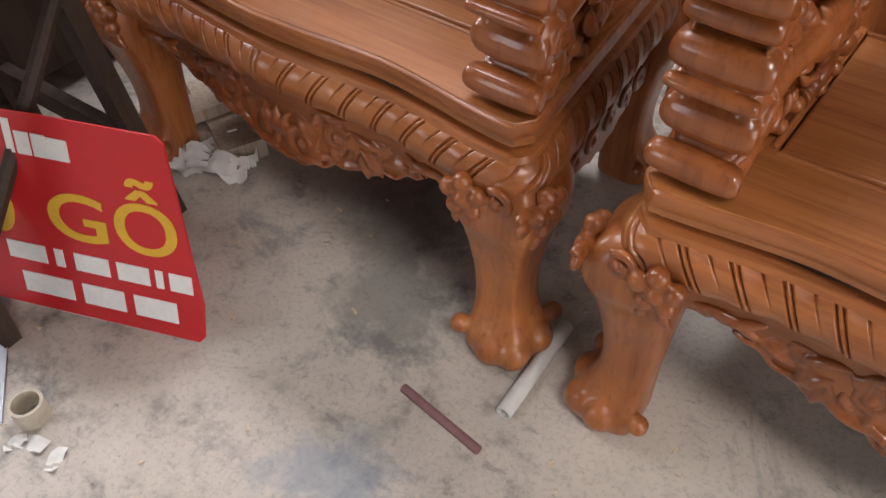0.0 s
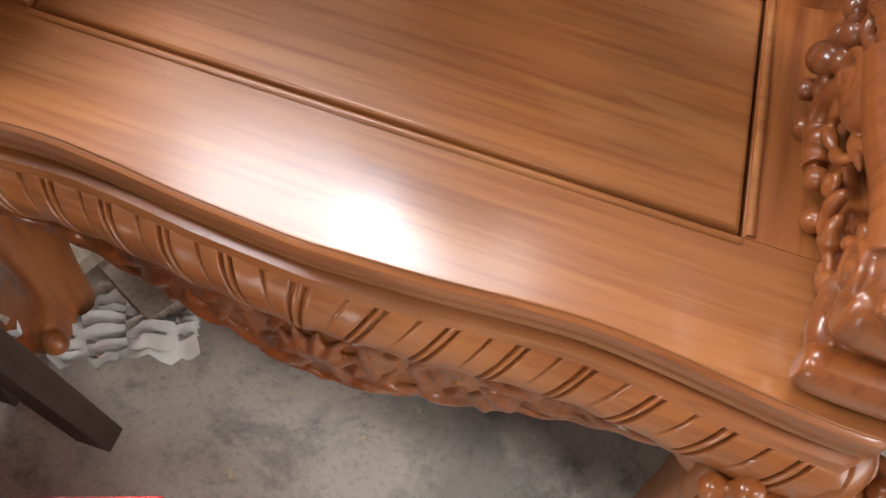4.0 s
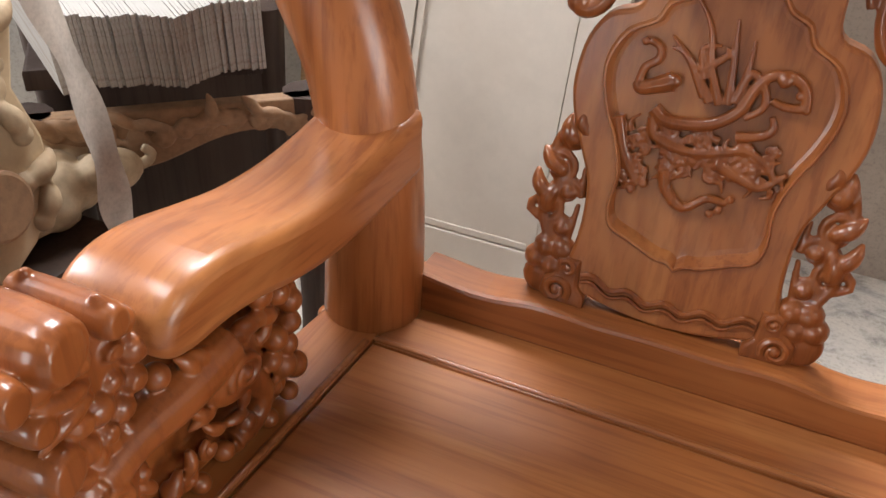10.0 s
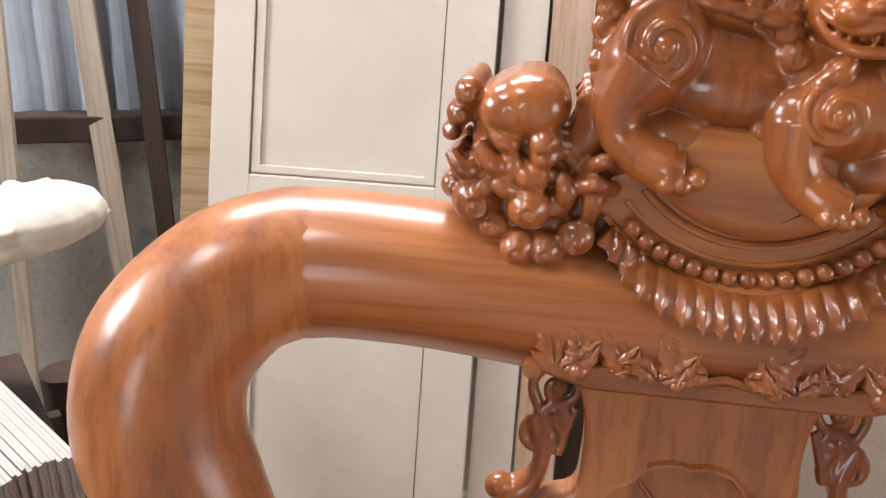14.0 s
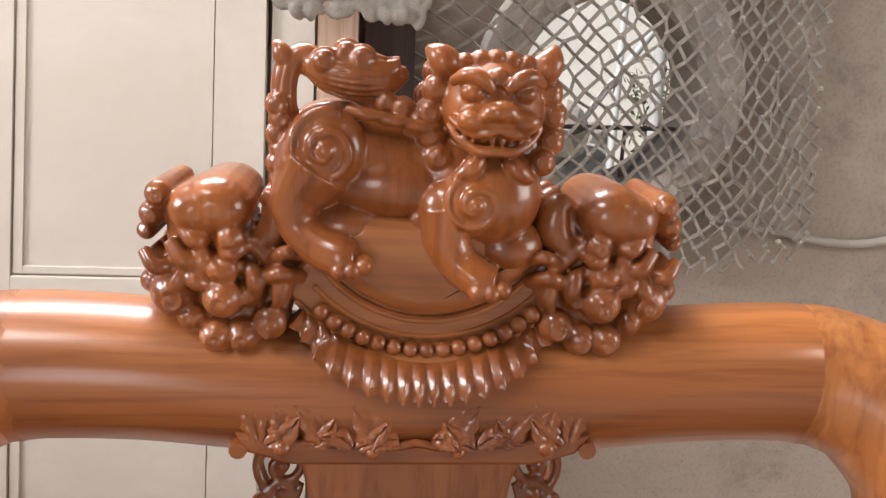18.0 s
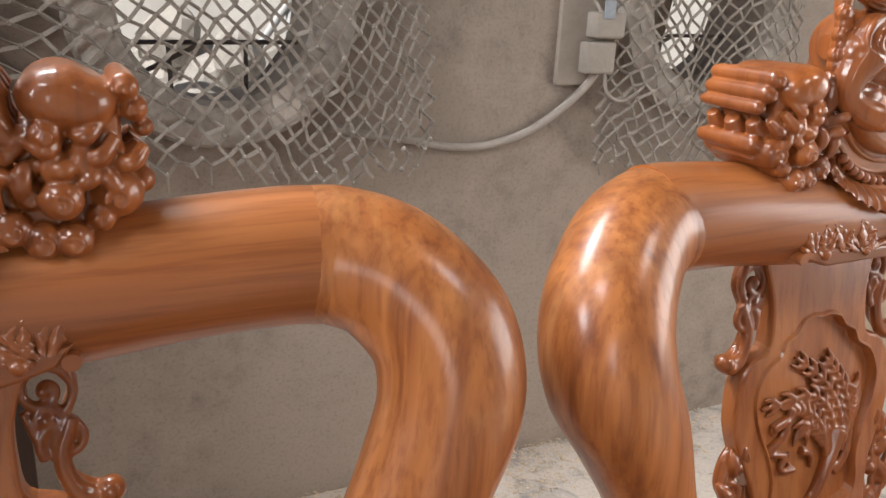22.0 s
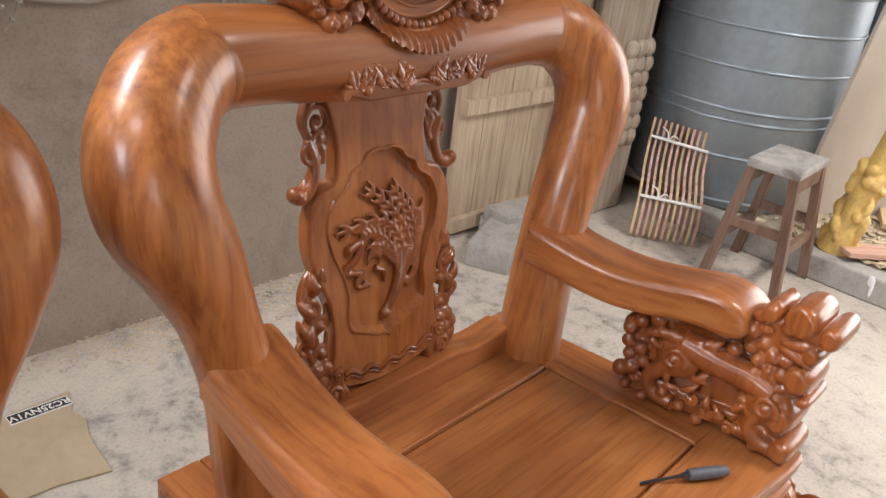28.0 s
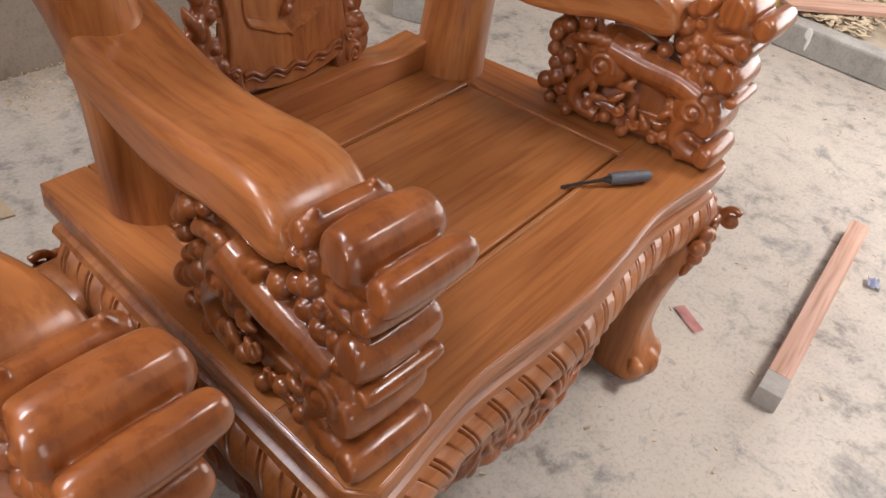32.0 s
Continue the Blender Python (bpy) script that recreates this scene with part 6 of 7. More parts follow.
simple("wall_cable", "dusty grey cable sagging along the wall from the switch", "cable", lambda bm: tube(bm, [(0.62, 1.385, 0.86, 0.009), (0.70, 1.385, 0.842, 0.009), (0.79, 1.388, 0.828, 0.009), (0.87, 1.39, 0.811, 0.009), (0.958, 1.39, 0.807, 0.009), (1.03, 1.39, 0.820, 0.009), (1.09, 1.388, 0.842, 0.009), (1.16, 1.386, 0.885, 0.009), (1.215, 1.38, 0.935, 0.009), (1.235, 1.372, 0.968, 0.009)], 10, 4), CABLE)
simple("electric_wire", "thin dusty cord hanging down to the switch", "wire", lambda bm: tube(bm, [(1.13, 1.39, 1.50, 0.004), (1.15, 1.388, 1.30, 0.004), (1.178, 1.385, 1.18, 0.004), (1.215, 1.375, 1.125, 0.004), (1.23, 1.36, 1.095, 0.004)], 8, 4), CABLE)
simple("electric_wire", "thin dusty cord looping from the switch to the net", "wire", lambda bm: tube(bm, [(1.25, 1.36, 0.968, 0.004), (1.262, 1.36, 0.925, 0.004), (1.30, 1.36, 0.905, 0.004), (1.35, 1.36, 0.925, 0.004), (1.42, 1.35, 0.99, 0.004)], 8, 4), CABLE)

# grilles in the round windows
IRON = plain("rusty_iron", (0.17, 0.14, 0.12), 0.7, 0.3, vary=0.25)
for n, (x, z, r) in enumerate(WINDOWS):
    win = bpy.data.objects[f"window_{n + 1}"]
    for a, b in (((x - 0.2, z - 0.078), (x + 0.2, z - 0.074)), ((x - 0.08, z - 0.077), (x - 0.078, z - 0.18)), ((x + 0.068, z - 0.077), (x + 0.066, z - 0.18)), ((x - 0.012, z - 0.077), (x - 0.14, z - 0.14)), ((x + 0.075, z - 0.18), (x + 0.15, z - 0.08))):
        bm = B()
        cord(bm, (a[0], WALL_Y + 0.10, a[1]), (b[0], WALL_Y + 0.10, b[1]), 0.0055)
        part("grille_bar", bm, IRON, win)

# yard behind the wall
# Pale wall added as a bright backdrop for the white glare in the windows.
GLARE_WALL_MAT = plain("window_glare_white", (0.82, 0.80, 0.76), 0.8, vary=0.08, scale=2, dirt=(0.62, 0.60, 0.56))
bm = B()
box(bm, (-9, 7.4, -0.03), (12, 7.6, 3.4))
tagged(part("wall_yard", bm, GLARE_WALL_MAT, smooth=False), "pale yard wall added to make the windows look bright", "wall", kind="structure")
PIPE = plain("grey_pipe", (0.42, 0.43, 0.43), 0.5, vary=0.15)
rng = random.Random(12)
for k in range(9):
    x = -0.3 + 0.36 * k
    simple("scrap_pipe", "long grey scrap pipe leaning in the yard", "pipe", lambda bm, r=rng.uniform(0.025, 0.05): tube(bm, [(0, 0, 0, r), (0.15, 0, 1.0, r), (0.3, 0, 2.0, r)], 10, 2), PIPE, pose(x + rng.uniform(-0.1, 0.1), 5.3 + rng.uniform(-0.4, 0.5), -0.03, rng.uniform(-14, 14), rng.uniform(-55, 60) * 0.7, rng.uniform(0, 360)), "scrap pipes")
DUST_LEAF = plain("dusty_leaf", (0.10, 0.13, 0.055), 0.6, vary=0.4, scale=8)


def shrub(x, y, h, seed):
    rng = random.Random(seed)
    ob = thing("shrub", "dusty green shrub with thin stems in the yard", "shrub", pose(x, y, -0.03), "yard shrubs")
    bm, lf = B(), B()
    for k in range(9):
        a, s = rng.uniform(0, 6.28), rng.uniform(0.1, 0.4)
        line = [(0, 0, 0, 0.014), (s * 0.4 * math.cos(a), s * 0.4 * math.sin(a), h * 0.5, 0.008), (s * math.cos(a), s * math.sin(a), h * rng.uniform(0.8, 1.0), 0.003)]
        tube(bm, line, 5, 3)
        for q in spline(line, 8)[6:]:
            for _ in range(5):
                c = Vector((q[0], q[1], q[2])) + Vector((rng.gauss(0, 0.07), rng.gauss(0, 0.07), rng.gauss(0, 0.06)))
                u, w = Vector((rng.gauss(0, 1), rng.gauss(0, 1), rng.gauss(0, 0.6))).normalized() * 0.045, Vector((rng.gauss(0, 1), rng.gauss(0, 1), rng.gauss(0, 1))).normalized() * 0.016
                n = len(lf.points)
                lf.points += [tuple(c - u), tuple(c + w), tuple(c + u), tuple(c - w)]
                lf.polys.append((n, n + 1, n + 2, n + 3))
    part("stems", bm, IRON, ob, rough=True)
    part("leaves", lf, DUST_LEAF, ob, rough=True)


shrub(-0.4, 5.6, 1.15, 1)
shrub(2.2, 6.2, 1.1, 2)
shrub(4.4, 5.6, 1.2, 3)
simple("yard_post", "weathered wooden post standing in the yard", "post", lambda bm: box(bm, (-0.05, -0.05, 0), (0.05, 0.05, 2.6), 0.006), DUSTY_PLANK, pose(1.95, 2.3, -0.03, 0, 8, 0))
heap = thing("cement_heap", "grey heap of broken cement lumps in the yard", "heap", pose(1.1, 5.6, -0.03))
bm = B()
blob(bm, (0, 0, 0.15), (0.8, 0.6, 0.3), u=10, v=6)
part("core", bm, CEMENT, heap, smooth=False)
for k in range(14):
    bm = B()
    blob(bm, (random.Random(k).uniform(-0.5, 0.5), random.Random(k + 50).uniform(-0.4, 0.4), 0.25 + 0.5 * random.Random(k + 90).random()), (0.22, 0.2, 0.16), (k * 30, k * 50, 0), 8, 6)
    part("lump", bm, CEMENT, heap, smooth=False)

# left: leaning door leaf, post and strips
leaf_door = thing("door_leaf", "cream panelled wooden door leaf leaning against the wall", "door", pose(0, 0.985, 0.002, -14.0, 0, 0))
x0, x1, top = -0.700, -0.222, 1.62
for a, b, n in ((x0, -0.630, "stile"), (-0.305, x1, "stile")):
    bm = B()
    box(bm, (a, 0.0, 0.0), (b, 0.034, top), 0.003)
    part(n, bm, CREAM_DOOR, leaf_door)
for a, b in ((0.0, 0.085), (0.700, 0.792), (top - 0.1, top)):
    bm = B()
    box(bm, (-0.6295, 0.0005, a), (-0.3055, 0.0335, b), 0.003)
    part("rail", bm, CREAM_DOOR, leaf_door)
for a, b in ((0.0855, 0.6995), (0.7925, top - 0.1005)):
    bm = B()
    box(bm, (-0.6295, 0.010, a), (-0.3055, 0.030, b))
    field = part("panel", bm, CREAM_DOOR, leaf_door)
    bm = B()
    for lo, hi in (((-0.627, 0.004, a + 0.002), (-0.612, 0.0095, b - 0.002)), ((-0.325, 0.004, a + 0.002), (-0.308, 0.0095, b - 0.002)), ((-0.6115, 0.004, a + 0.002), (-0.3255, 0.0095, a + 0.016)), ((-0.6115, 0.004, b - 0.016), (-0.3255, 0.0095, b - 0.002))):
        box(bm, lo, hi, 0.002)
    part("bead", bm, CREAM_DOOR, field)
simple("leaning_board", "pale narrow wooden board leaning against the wall", "board", lambda bm: box(bm, (-0.036, 0, 0), (0.036, 0.022, 1.60), 0.003), CREAM_DOOR, pose(-0.178, 1.02, 0.002, -13.2, 0, 0), "leaning boards")
simple("leaning_board", "pale reddish wooden post leaning against the wall", "board", lambda bm: box(bm, (-0.034, 0, 0), (0.034, 0.05, 1.55), 0.004), wood("reddish_post", "z", (0.50, 0.36, 0.27), (0.40, 0.27, 0.19), 0.7, 0.0, bands=0.4), pose(-0.102, 1.02, 0.002, -12.8, 0, 0), "leaning boards")
# Near-black strip put in for the shaded gap beside the post.
simple("leaning_board", "dark narrow strip filling the shaded gap beside paler boards", "board", lambda bm: box(bm, (-0.045, 0, 0), (0.045, 0.02, 1.55), 0.003), DARK_WOOD_AND_SHADE, pose(-0.012, 1.24, 0.002, -5.5, 0, 0), "leaning boards")


def hung_ornament(bm):
    rng = random.Random(21)
    blob(bm, (-0.085, 1.25, 1.30), (0.12, 0.02, 0.05))
    for k in range(16):
        curl(bm, lambda u, v, w: Vector((u, 1.238 - w, v)), (-0.19 + 0.0148 * k, 1.232 + 0.018 * math.sin(k * 1.7)), rng.uniform(0.014, 0.024), 1.3, 0.0075, rng.uniform(0, 6), rng.choice((-1, 1)))
        leaf(bm, lambda u, v, w: Vector((u, 1.238 - w, v)), (-0.19 + 0.0148 * k, 1.25), rng.uniform(0.04, 0.07), rng.uniform(60, 130), 0.009)
    for u in (-0.17, -0.14, -0.02, 0.0, 0.01):
        leaf(bm, lambda a, v, w: Vector((a, 1.238 - w, v)), (u, 1.225), 0.03, -90 + rng.uniform(-20, 20), 0.009)


carved(simple("hung_carving", "grey dusty carved scroll ornament fixed on the boards", "carving", hung_ornament, NET_MAT, rough=True), 0.003, 2)
simple("leaning_board", "raw pale plank leaning low against the door leaf", "board", lambda bm: prism(bm, [(-0.12, 0.0), (0.085, 0.0), (0.085, 0.05), (0.05, 0.30), (0.0, 0.46), (-0.12, 0.62)], 0.0, 0.022, flat_xz, 0.003), RAW, pose(-0.640, 0.86, 0.0, -9, 0, 8), "leaning boards")

# left: low wall with a ledge, siding above, strips leaning on it
simple("low_wall", "low cement wall with a rough dusty ledge", "low wall", lambda bm: prism(bm, [(-0.78, 1.395), (-0.98, 1.30), (-1.62, 0.80), (-2.1, 0.80), (-2.1, 1.395)], 0.0, 0.78, flat_xy, 0.012), CEMENT)


def siding(bm):
    line = []
    for k in range(141):
        s = k / 140
        a, b = Vector((-0.80, 1.392, 0)), Vector((-1.95, 0.90, 0))
        n = Vector((0.39, -0.92, 0)) * (0.010 * math.tanh(2.5 * math.sin(k * 0.9)))
        line.append(a.lerp(b, s) + n)
    skin(bm, [[(p.x, p.y, 0.79) for p in line], [(p.x, p.y, 2.1) for p in line]], closed=False, caps=False)
    skin(bm, [[(p.x - 0.003, p.y + 0.003, 0.79) for p in line], [(p.x - 0.003, p.y + 0.003, 2.1) for p in line]], closed=False, caps=False)


simple("metal_siding", "blue-grey corrugated metal sheet standing on the ledge", "siding", siding, SIDING, smooth=False)
simple("ledge_sill", "dark timber sill along the foot of the siding", "sill", lambda bm: box(bm, (0.0, -0.03, 0.0), (1.2, 0.03, 0.05), 0.004), DARK_WOOD_AND_SHADE, pose(-0.80, 1.36, 0.781, 0, 0, 203))
for x, y, w, tilt, mat, what in ((-0.86, 1.20, 0.020, -4, DUSTY_PLANK, "dusty grey"), (-0.80, 1.17, 0.026, 5, RAW, "raw pale"), (-0.775, 1.20, 0.016, -3, DARK_WOOD_AND_SHADE, "dark stained"), (-1.03, 1.05, 0.012, 1, DUSTY_PLANK, "thin dusty")):
    simple("wood_strip", f"{what} wooden strip leaning against the low wall", "strip", lambda bm, w=w: box(bm, (-w, -0.010, 0.0), (w, 0.010, 1.72), 0.002), mat, pose(x, y, 0.002, -7, tilt, 20), "leaning strips")

# left: unfinished pieces of furniture with a bundle of slats on them
EDGE = Vector((0.17, 0.16, 0)).normalized()
BACK = Vector((-0.16, 0.17, 0)).normalized()
ANG = math.degrees(math.atan2(EDGE.y, EDGE.x))
bench = thing("unfinished_seat", "unfinished raw wooden chair base with a carved brown apron, shade coloured in beneath", "chair base", pose(-0.80, 0.30, 0, 0, 0, ANG))
BROWN_RAW = plain("brown_raw_carving", (0.33, 0.19, 0.10), 0.7, vary=0.3, scale=10, dirt=(0.24, 0.13, 0.065))
# Board, legs and back panel are near-black to put in the shade beneath.
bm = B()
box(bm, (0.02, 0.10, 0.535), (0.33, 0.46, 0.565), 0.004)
part("seat_board", bm, DARK_WOOD_AND_SHADE, bench)
bm = B()
low = [(x, 0.50 - 0.035 * math.sin(x * 7.0 + 0.4) ** 2 + 0.012 * math.cos(x * 24)) for x in np.arange(0.0, 0.401, 0.02)]
prism(bm, [(0.0, 0.536), *low, (0.40, 0.536)], 0.004, 0.03, flat_xz, 0.003)
apron = part("apron", bm, BROWN_RAW, bench)
bm = B()
rng = random.Random(5)
for k in range(12):
    q = 0.02 + 0.032 * k
    curl(bm, lambda u, v, w: Vector((u, 0.002 - w, v)), (q, 0.508 + 0.01 * math.sin(k)), 0.016, 1.3, 0.0065, k * 1.3, 1 if k % 2 else -1)
    leaf(bm, lambda u, v, w: Vector((u, 0.002 - w, v)), (q, 0.515), 0.04, rng.uniform(0, 180), 0.0065)
carved(part("apron_carving", bm, BROWN_RAW, apron, rough=True), 0.0026, 2)
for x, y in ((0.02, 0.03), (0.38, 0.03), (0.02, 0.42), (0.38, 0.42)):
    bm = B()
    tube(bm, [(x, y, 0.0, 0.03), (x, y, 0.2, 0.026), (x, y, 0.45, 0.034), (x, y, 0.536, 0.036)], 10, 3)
    part("leg", bm, DARK_WOOD_AND_SHADE, bench)
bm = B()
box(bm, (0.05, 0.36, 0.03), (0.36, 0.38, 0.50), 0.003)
part("back_panel", bm, DARK_WOOD_AND_SHADE, bench)
bm = B()
sc = lambda u, v, w: Vector((u, -0.02 - w, v))  # noqa: E731
tube(bm, [(0.05, -0.02, 0.44, 0.016), (0.075, -0.03, 0.475, 0.013), (0.11, -0.035, 0.490, 0.010), (0.15, -0.035, 0.482, 0.008), (0.165, -0.035, 0.495, 0.007), (0.155, -0.035, 0.506, 0.006)], 10, 4)
curl(bm, sc, (0.09, 0.47), 0.02, 1.2, 0.008, 1.0, 1)
tube(bm, [(0.05, -0.02, 0.44, 0.02), (0.045, -0.015, 0.40, 0.022), (0.06, -0.01, 0.36, 0.014)], 10, 4)
scroll = part("scroll", bm, RAW_CARVE, bench, "pale raw carved scroll", rough=True)
carved(scroll, 0.003, 2)

SLAT = wood("whitewashed_slat", "y", (0.43, 0.42, 0.40), (0.38, 0.365, 0.34), 0.8, 0.0, bands=0.3)
slats = thing("slat_bundle", "bundle of thin whitish wooden slats stacked on edge", "slats", pose(-0.728, 0.352, 0.572, 0, 0, ANG) @ pose(0, 0, 0, 13, -3, 0))
rng = random.Random(33)
me = None
for k in range(54):
    dy, dz = rng.uniform(-0.003, 0.003) + 0.010 * math.sin(k * 0.16), 0.003 * math.sin(k * 0.35) + rng.uniform(0, 0.0006)
    if me is None:
        bm = B()
        box(bm, (-0.00222, 0, 0), (0.00222, 0.52, 0.098), 0.0002)
        ob = part("slat", bm, SLAT, slats)
        me = ob.data
    else:
        ob = new("slat", me)
        ob.parent = slats
    ob.matrix_basis = pose(-0.010 + 0.00455 * k, dy, dz, 0, rng.uniform(-0.15, 0.15), 17)


def raw_fish(bm):
    """A long raw carved piece with scales and leaf curls, lying flat."""
    blob(bm, (0.0, 0, 0.035), (0.20, 0.085, 0.035), u=20, v=12)
    blob(bm, (0.12, -0.01, 0.05), (0.08, 0.06, 0.035))
    flat = lambda u, v, w: Vector((u, v, 0.062 + w))  # noqa: E731
    for k in range(7):
        tube(bm, [(-0.12 + 0.018 * k, -0.07, 0.035, 0.004), (-0.11 + 0.018 * k, -0.02, 0.068, 0.004), (-0.12 + 0.018 * k, 0.04, 0.066, 0.004)], 6, 3)
    curl(bm, flat, (0.13, -0.02), 0.03, 1.4, 0.010, 0.5, 1, (0.05, 0.02))
    curl(bm, flat, (0.08, -0.055), 0.024, 1.3, 0.009, 2.5, -1, (0.15, -0.05))
    for a in (20, 60, 100, 150, 200):
        leaf(bm, flat, (0.10, -0.02), 0.08, a, 0.010)


carved(simple("raw_carving", "raw pale wooden carving with leaf curls lying on the slats", "carving", raw_fish, plain("whitish_raw_carving", (0.58, 0.51, 0.42), 0.8, vary=0.15, scale=9, dirt=(0.48, 0.36, 0.22)), pose(-0.86, 0.74, 0.765, 14, -4, 28), rough=True), 0.0035, 2)


def rough_clump(seed, n=26, r=0.03):
    def make(bm):
        rng = random.Random(seed)
        blob(bm, (0, 0, 0.03), (0.10, 0.06, 0.03))
        for k in range(n):
            blob(bm, (rng.gauss(0, 0.05), rng.gauss(0, 0.03), 0.02 + 0.05 * rng.random()), (rng.uniform(0.4, 1) * r, r * 0.6, rng.uniform(0.4, 0.9) * r), (rng.uniform(0, 90), rng.uniform(0, 90), 0))
            leaf(bm, lambda u, v, w: Vector((u, w, v)), (rng.gauss(0, 0.05), 0.04), 0.05, rng.uniform(0, 180), 0.008, rng.gauss(0, 0.03))
    return make


carved(simple("raw_carving", "brownish raw wooden carving with jagged leaves on the low wall", "carving", rough_clump(3), BROWN_RAW, pose(-1.10, 0.98, 0.785, 0, 0, 30), rough=True), 0.004, 1)
carved(simple("raw_carving", "yellowish raw wooden carving piled beside the slats", "carving", rough_clump(4), RAW_CARVE, pose(-1.02, 0.62, 0.70, 0, 0, 10), rough=True), 0.004, 1)
simple("pink_cloth", "crumpled salmon-pink cloth on the pile", "cloth", lambda bm: crumple(bm, 0.16, 0.12, 8), plain("salmon_cloth", (0.62, 0.26, 0.20), 0.9, vary=0.2), pose(-1.08, 0.60, 0.79, 20, 10, 20), sharp=70)

# left: the carved panel with wavy rays on an added trestle, near-black for shade
trestle = thing("dark_trestle", "near-black trestle added for the shaded void under raw carvings", "trestle", pose(0, 0, 0))
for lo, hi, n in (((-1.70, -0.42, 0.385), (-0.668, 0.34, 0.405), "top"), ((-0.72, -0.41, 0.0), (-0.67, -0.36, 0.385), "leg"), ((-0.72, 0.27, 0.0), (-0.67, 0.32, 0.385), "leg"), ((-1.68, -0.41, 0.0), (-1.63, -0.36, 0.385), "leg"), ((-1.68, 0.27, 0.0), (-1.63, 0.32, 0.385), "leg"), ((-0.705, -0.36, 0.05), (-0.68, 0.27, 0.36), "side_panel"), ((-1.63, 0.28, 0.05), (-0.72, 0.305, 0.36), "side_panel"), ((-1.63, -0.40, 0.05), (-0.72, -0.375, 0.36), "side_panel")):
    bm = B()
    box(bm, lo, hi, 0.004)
    part(n, bm, DARK_WOOD_AND_SHADE, trestle)
PALE_RAW = plain("pale_raw_board", (0.48, 0.35, 0.21), 0.75, vary=0.14, scale=6, dirt=(0.40, 0.27, 0.15))
ray = thing("carved_ray_panel", "raw pale wooden panel carved with wavy rays and a round boss", "carved panel", pose(-0.664, 0.06, 0.408, 0, -8, 0))
pl = lambda u, v, w: Vector((w, u, v))  # noqa: E731
bm = B()
prism(bm, [(-0.26, 0.02), (-0.10, 0.003), (0.0, 0.0), (0.08, 0.012), (0.15, 0.05), (0.195, 0.10), (0.20, 0.16), (0.185, 0.22), (0.215, 0.30), (0.12, 0.36), (-0.05, 0.37), (-0.26, 0.35)], -0.03, 0.0, pl, 0.004)
part("board", bm, PALE_RAW, ray)
bm = B()
rng = random.Random(17)
for k in range(22):
    a = radians(-105 + 11.5 * k)
    r0, r1 = 0.03, rng.uniform(0.085, 0.125)
    rows = []
    for i in range(9):
        f = i / 8
        q = r0 + (r1 - r0) * f
        b = a + 0.16 * math.sin(f * 8 + k)
        rows.append((*pl(-0.035 + q * math.cos(b), 0.142 + q * math.sin(b), 0.0015), 0.0065 * (1 - 0.75 * f) + 0.001))
    bm = B()
    tube(bm, rows, 8, 2)
    part("ray", bm, PALE_RAW, ray)
bm = B()
blob(bm, pl(-0.035, 0.142, 0.0), (0.018, 0.034, 0.034))
part("hub", bm, PALE_RAW, ray)
bm = B()
disc(bm, (0, 0.117, 0.112), "x", 0.040, -0.004, 0.014, 0.005, 28)
part("boss", bm, BROWN_RAW, ray, "round end-grain boss with a split")
bm = B()
for k in range(9):
    curl(bm, pl, (-0.20 + 0.045 * k, 0.26 + 0.03 * math.sin(k * 1.4)), 0.024, 1.3, 0.009, k * 1.1, 1 if k % 2 else -1)
    leaf(bm, pl, (-0.20 + 0.045 * k, 0.285), 0.06, rng.uniform(0, 180), 0.010)
for q in ((0.165, 0.07, 60), (0.16, 0.12, 20), (0.175, 0.17, 110)):
    leaf(bm, pl, q[:2], 0.05, q[2], 0.010)
    blob(bm, pl(q[0], q[1], 0.0), 0.013)
carved(part("leaf_carving", bm, RAW_CARVE, ray, "raw carved leaves and curls", rough=True), 0.003, 2)
for x, y, z, s, turn in ((-0.80, 0.05, 0.417, 5, 80), (-0.86, 0.22, 0.417, 6, 30), (-0.76, 0.28, 0.417, 7, 100)):
    carved(simple("raw_carving", "raw pale wooden carving heaped on the trestle", "carving", rough_clump(s, 30, 0.05), RAW_CARVE, pose(x, y, z, 0, 0, turn), "heaped carvings", rough=True), 0.005, 1)


def strip_cloth(bm):
    line = spline([(-0.612, 0.225, 0.76), (-0.606, 0.250, 0.66), (-0.600, 0.262, 0.56), (-0.606, 0.272, 0.47), (-0.598, 0.282, 0.40)], 6)
    rows = []
    for i, p in enumerate(line):
        w = 0.019 * (1 + 0.15 * math.sin(i * 0.9))
        rows.append([Vector((p[0] + 0.004 * math.cos(a * 2 + i * 0.3), p[1] + a * w, p[2])) for a in (-1, -0.5, 0, 0.5, 1)])
    skin(bm, rows, closed=False)


simple("cloth_strip", "pale cloth strip hanging down over the raw carvings", "cloth", strip_cloth, plain("grey_cloth", (0.50, 0.45, 0.39), 0.9, vary=0.2, scale=20))

# right: plank door, lath, blocks
plank_door = thing("plank_door", "dusty plank door with horizontal battens against the wall", "door", pose(0, 1.345, 0.0))
for k in range(5):
    bm = B()
    box(bm, (2.10 + 0.128 * k, 0.0, 0.004), (2.225 + 0.128 * k, 0.02 + 0.002 * (k % 2), 1.95), 0.002)
    part("plank", bm, PALE_PLANK, plank_door)
for z in (0.02, 0.43, 1.11, 1.70):
    bm = B()
    box(bm, (2.11, -0.028, z), (2.74, -0.0005, z + 0.05), 0.003)
    part("batten", bm, PALE_PLANK, plank_door)
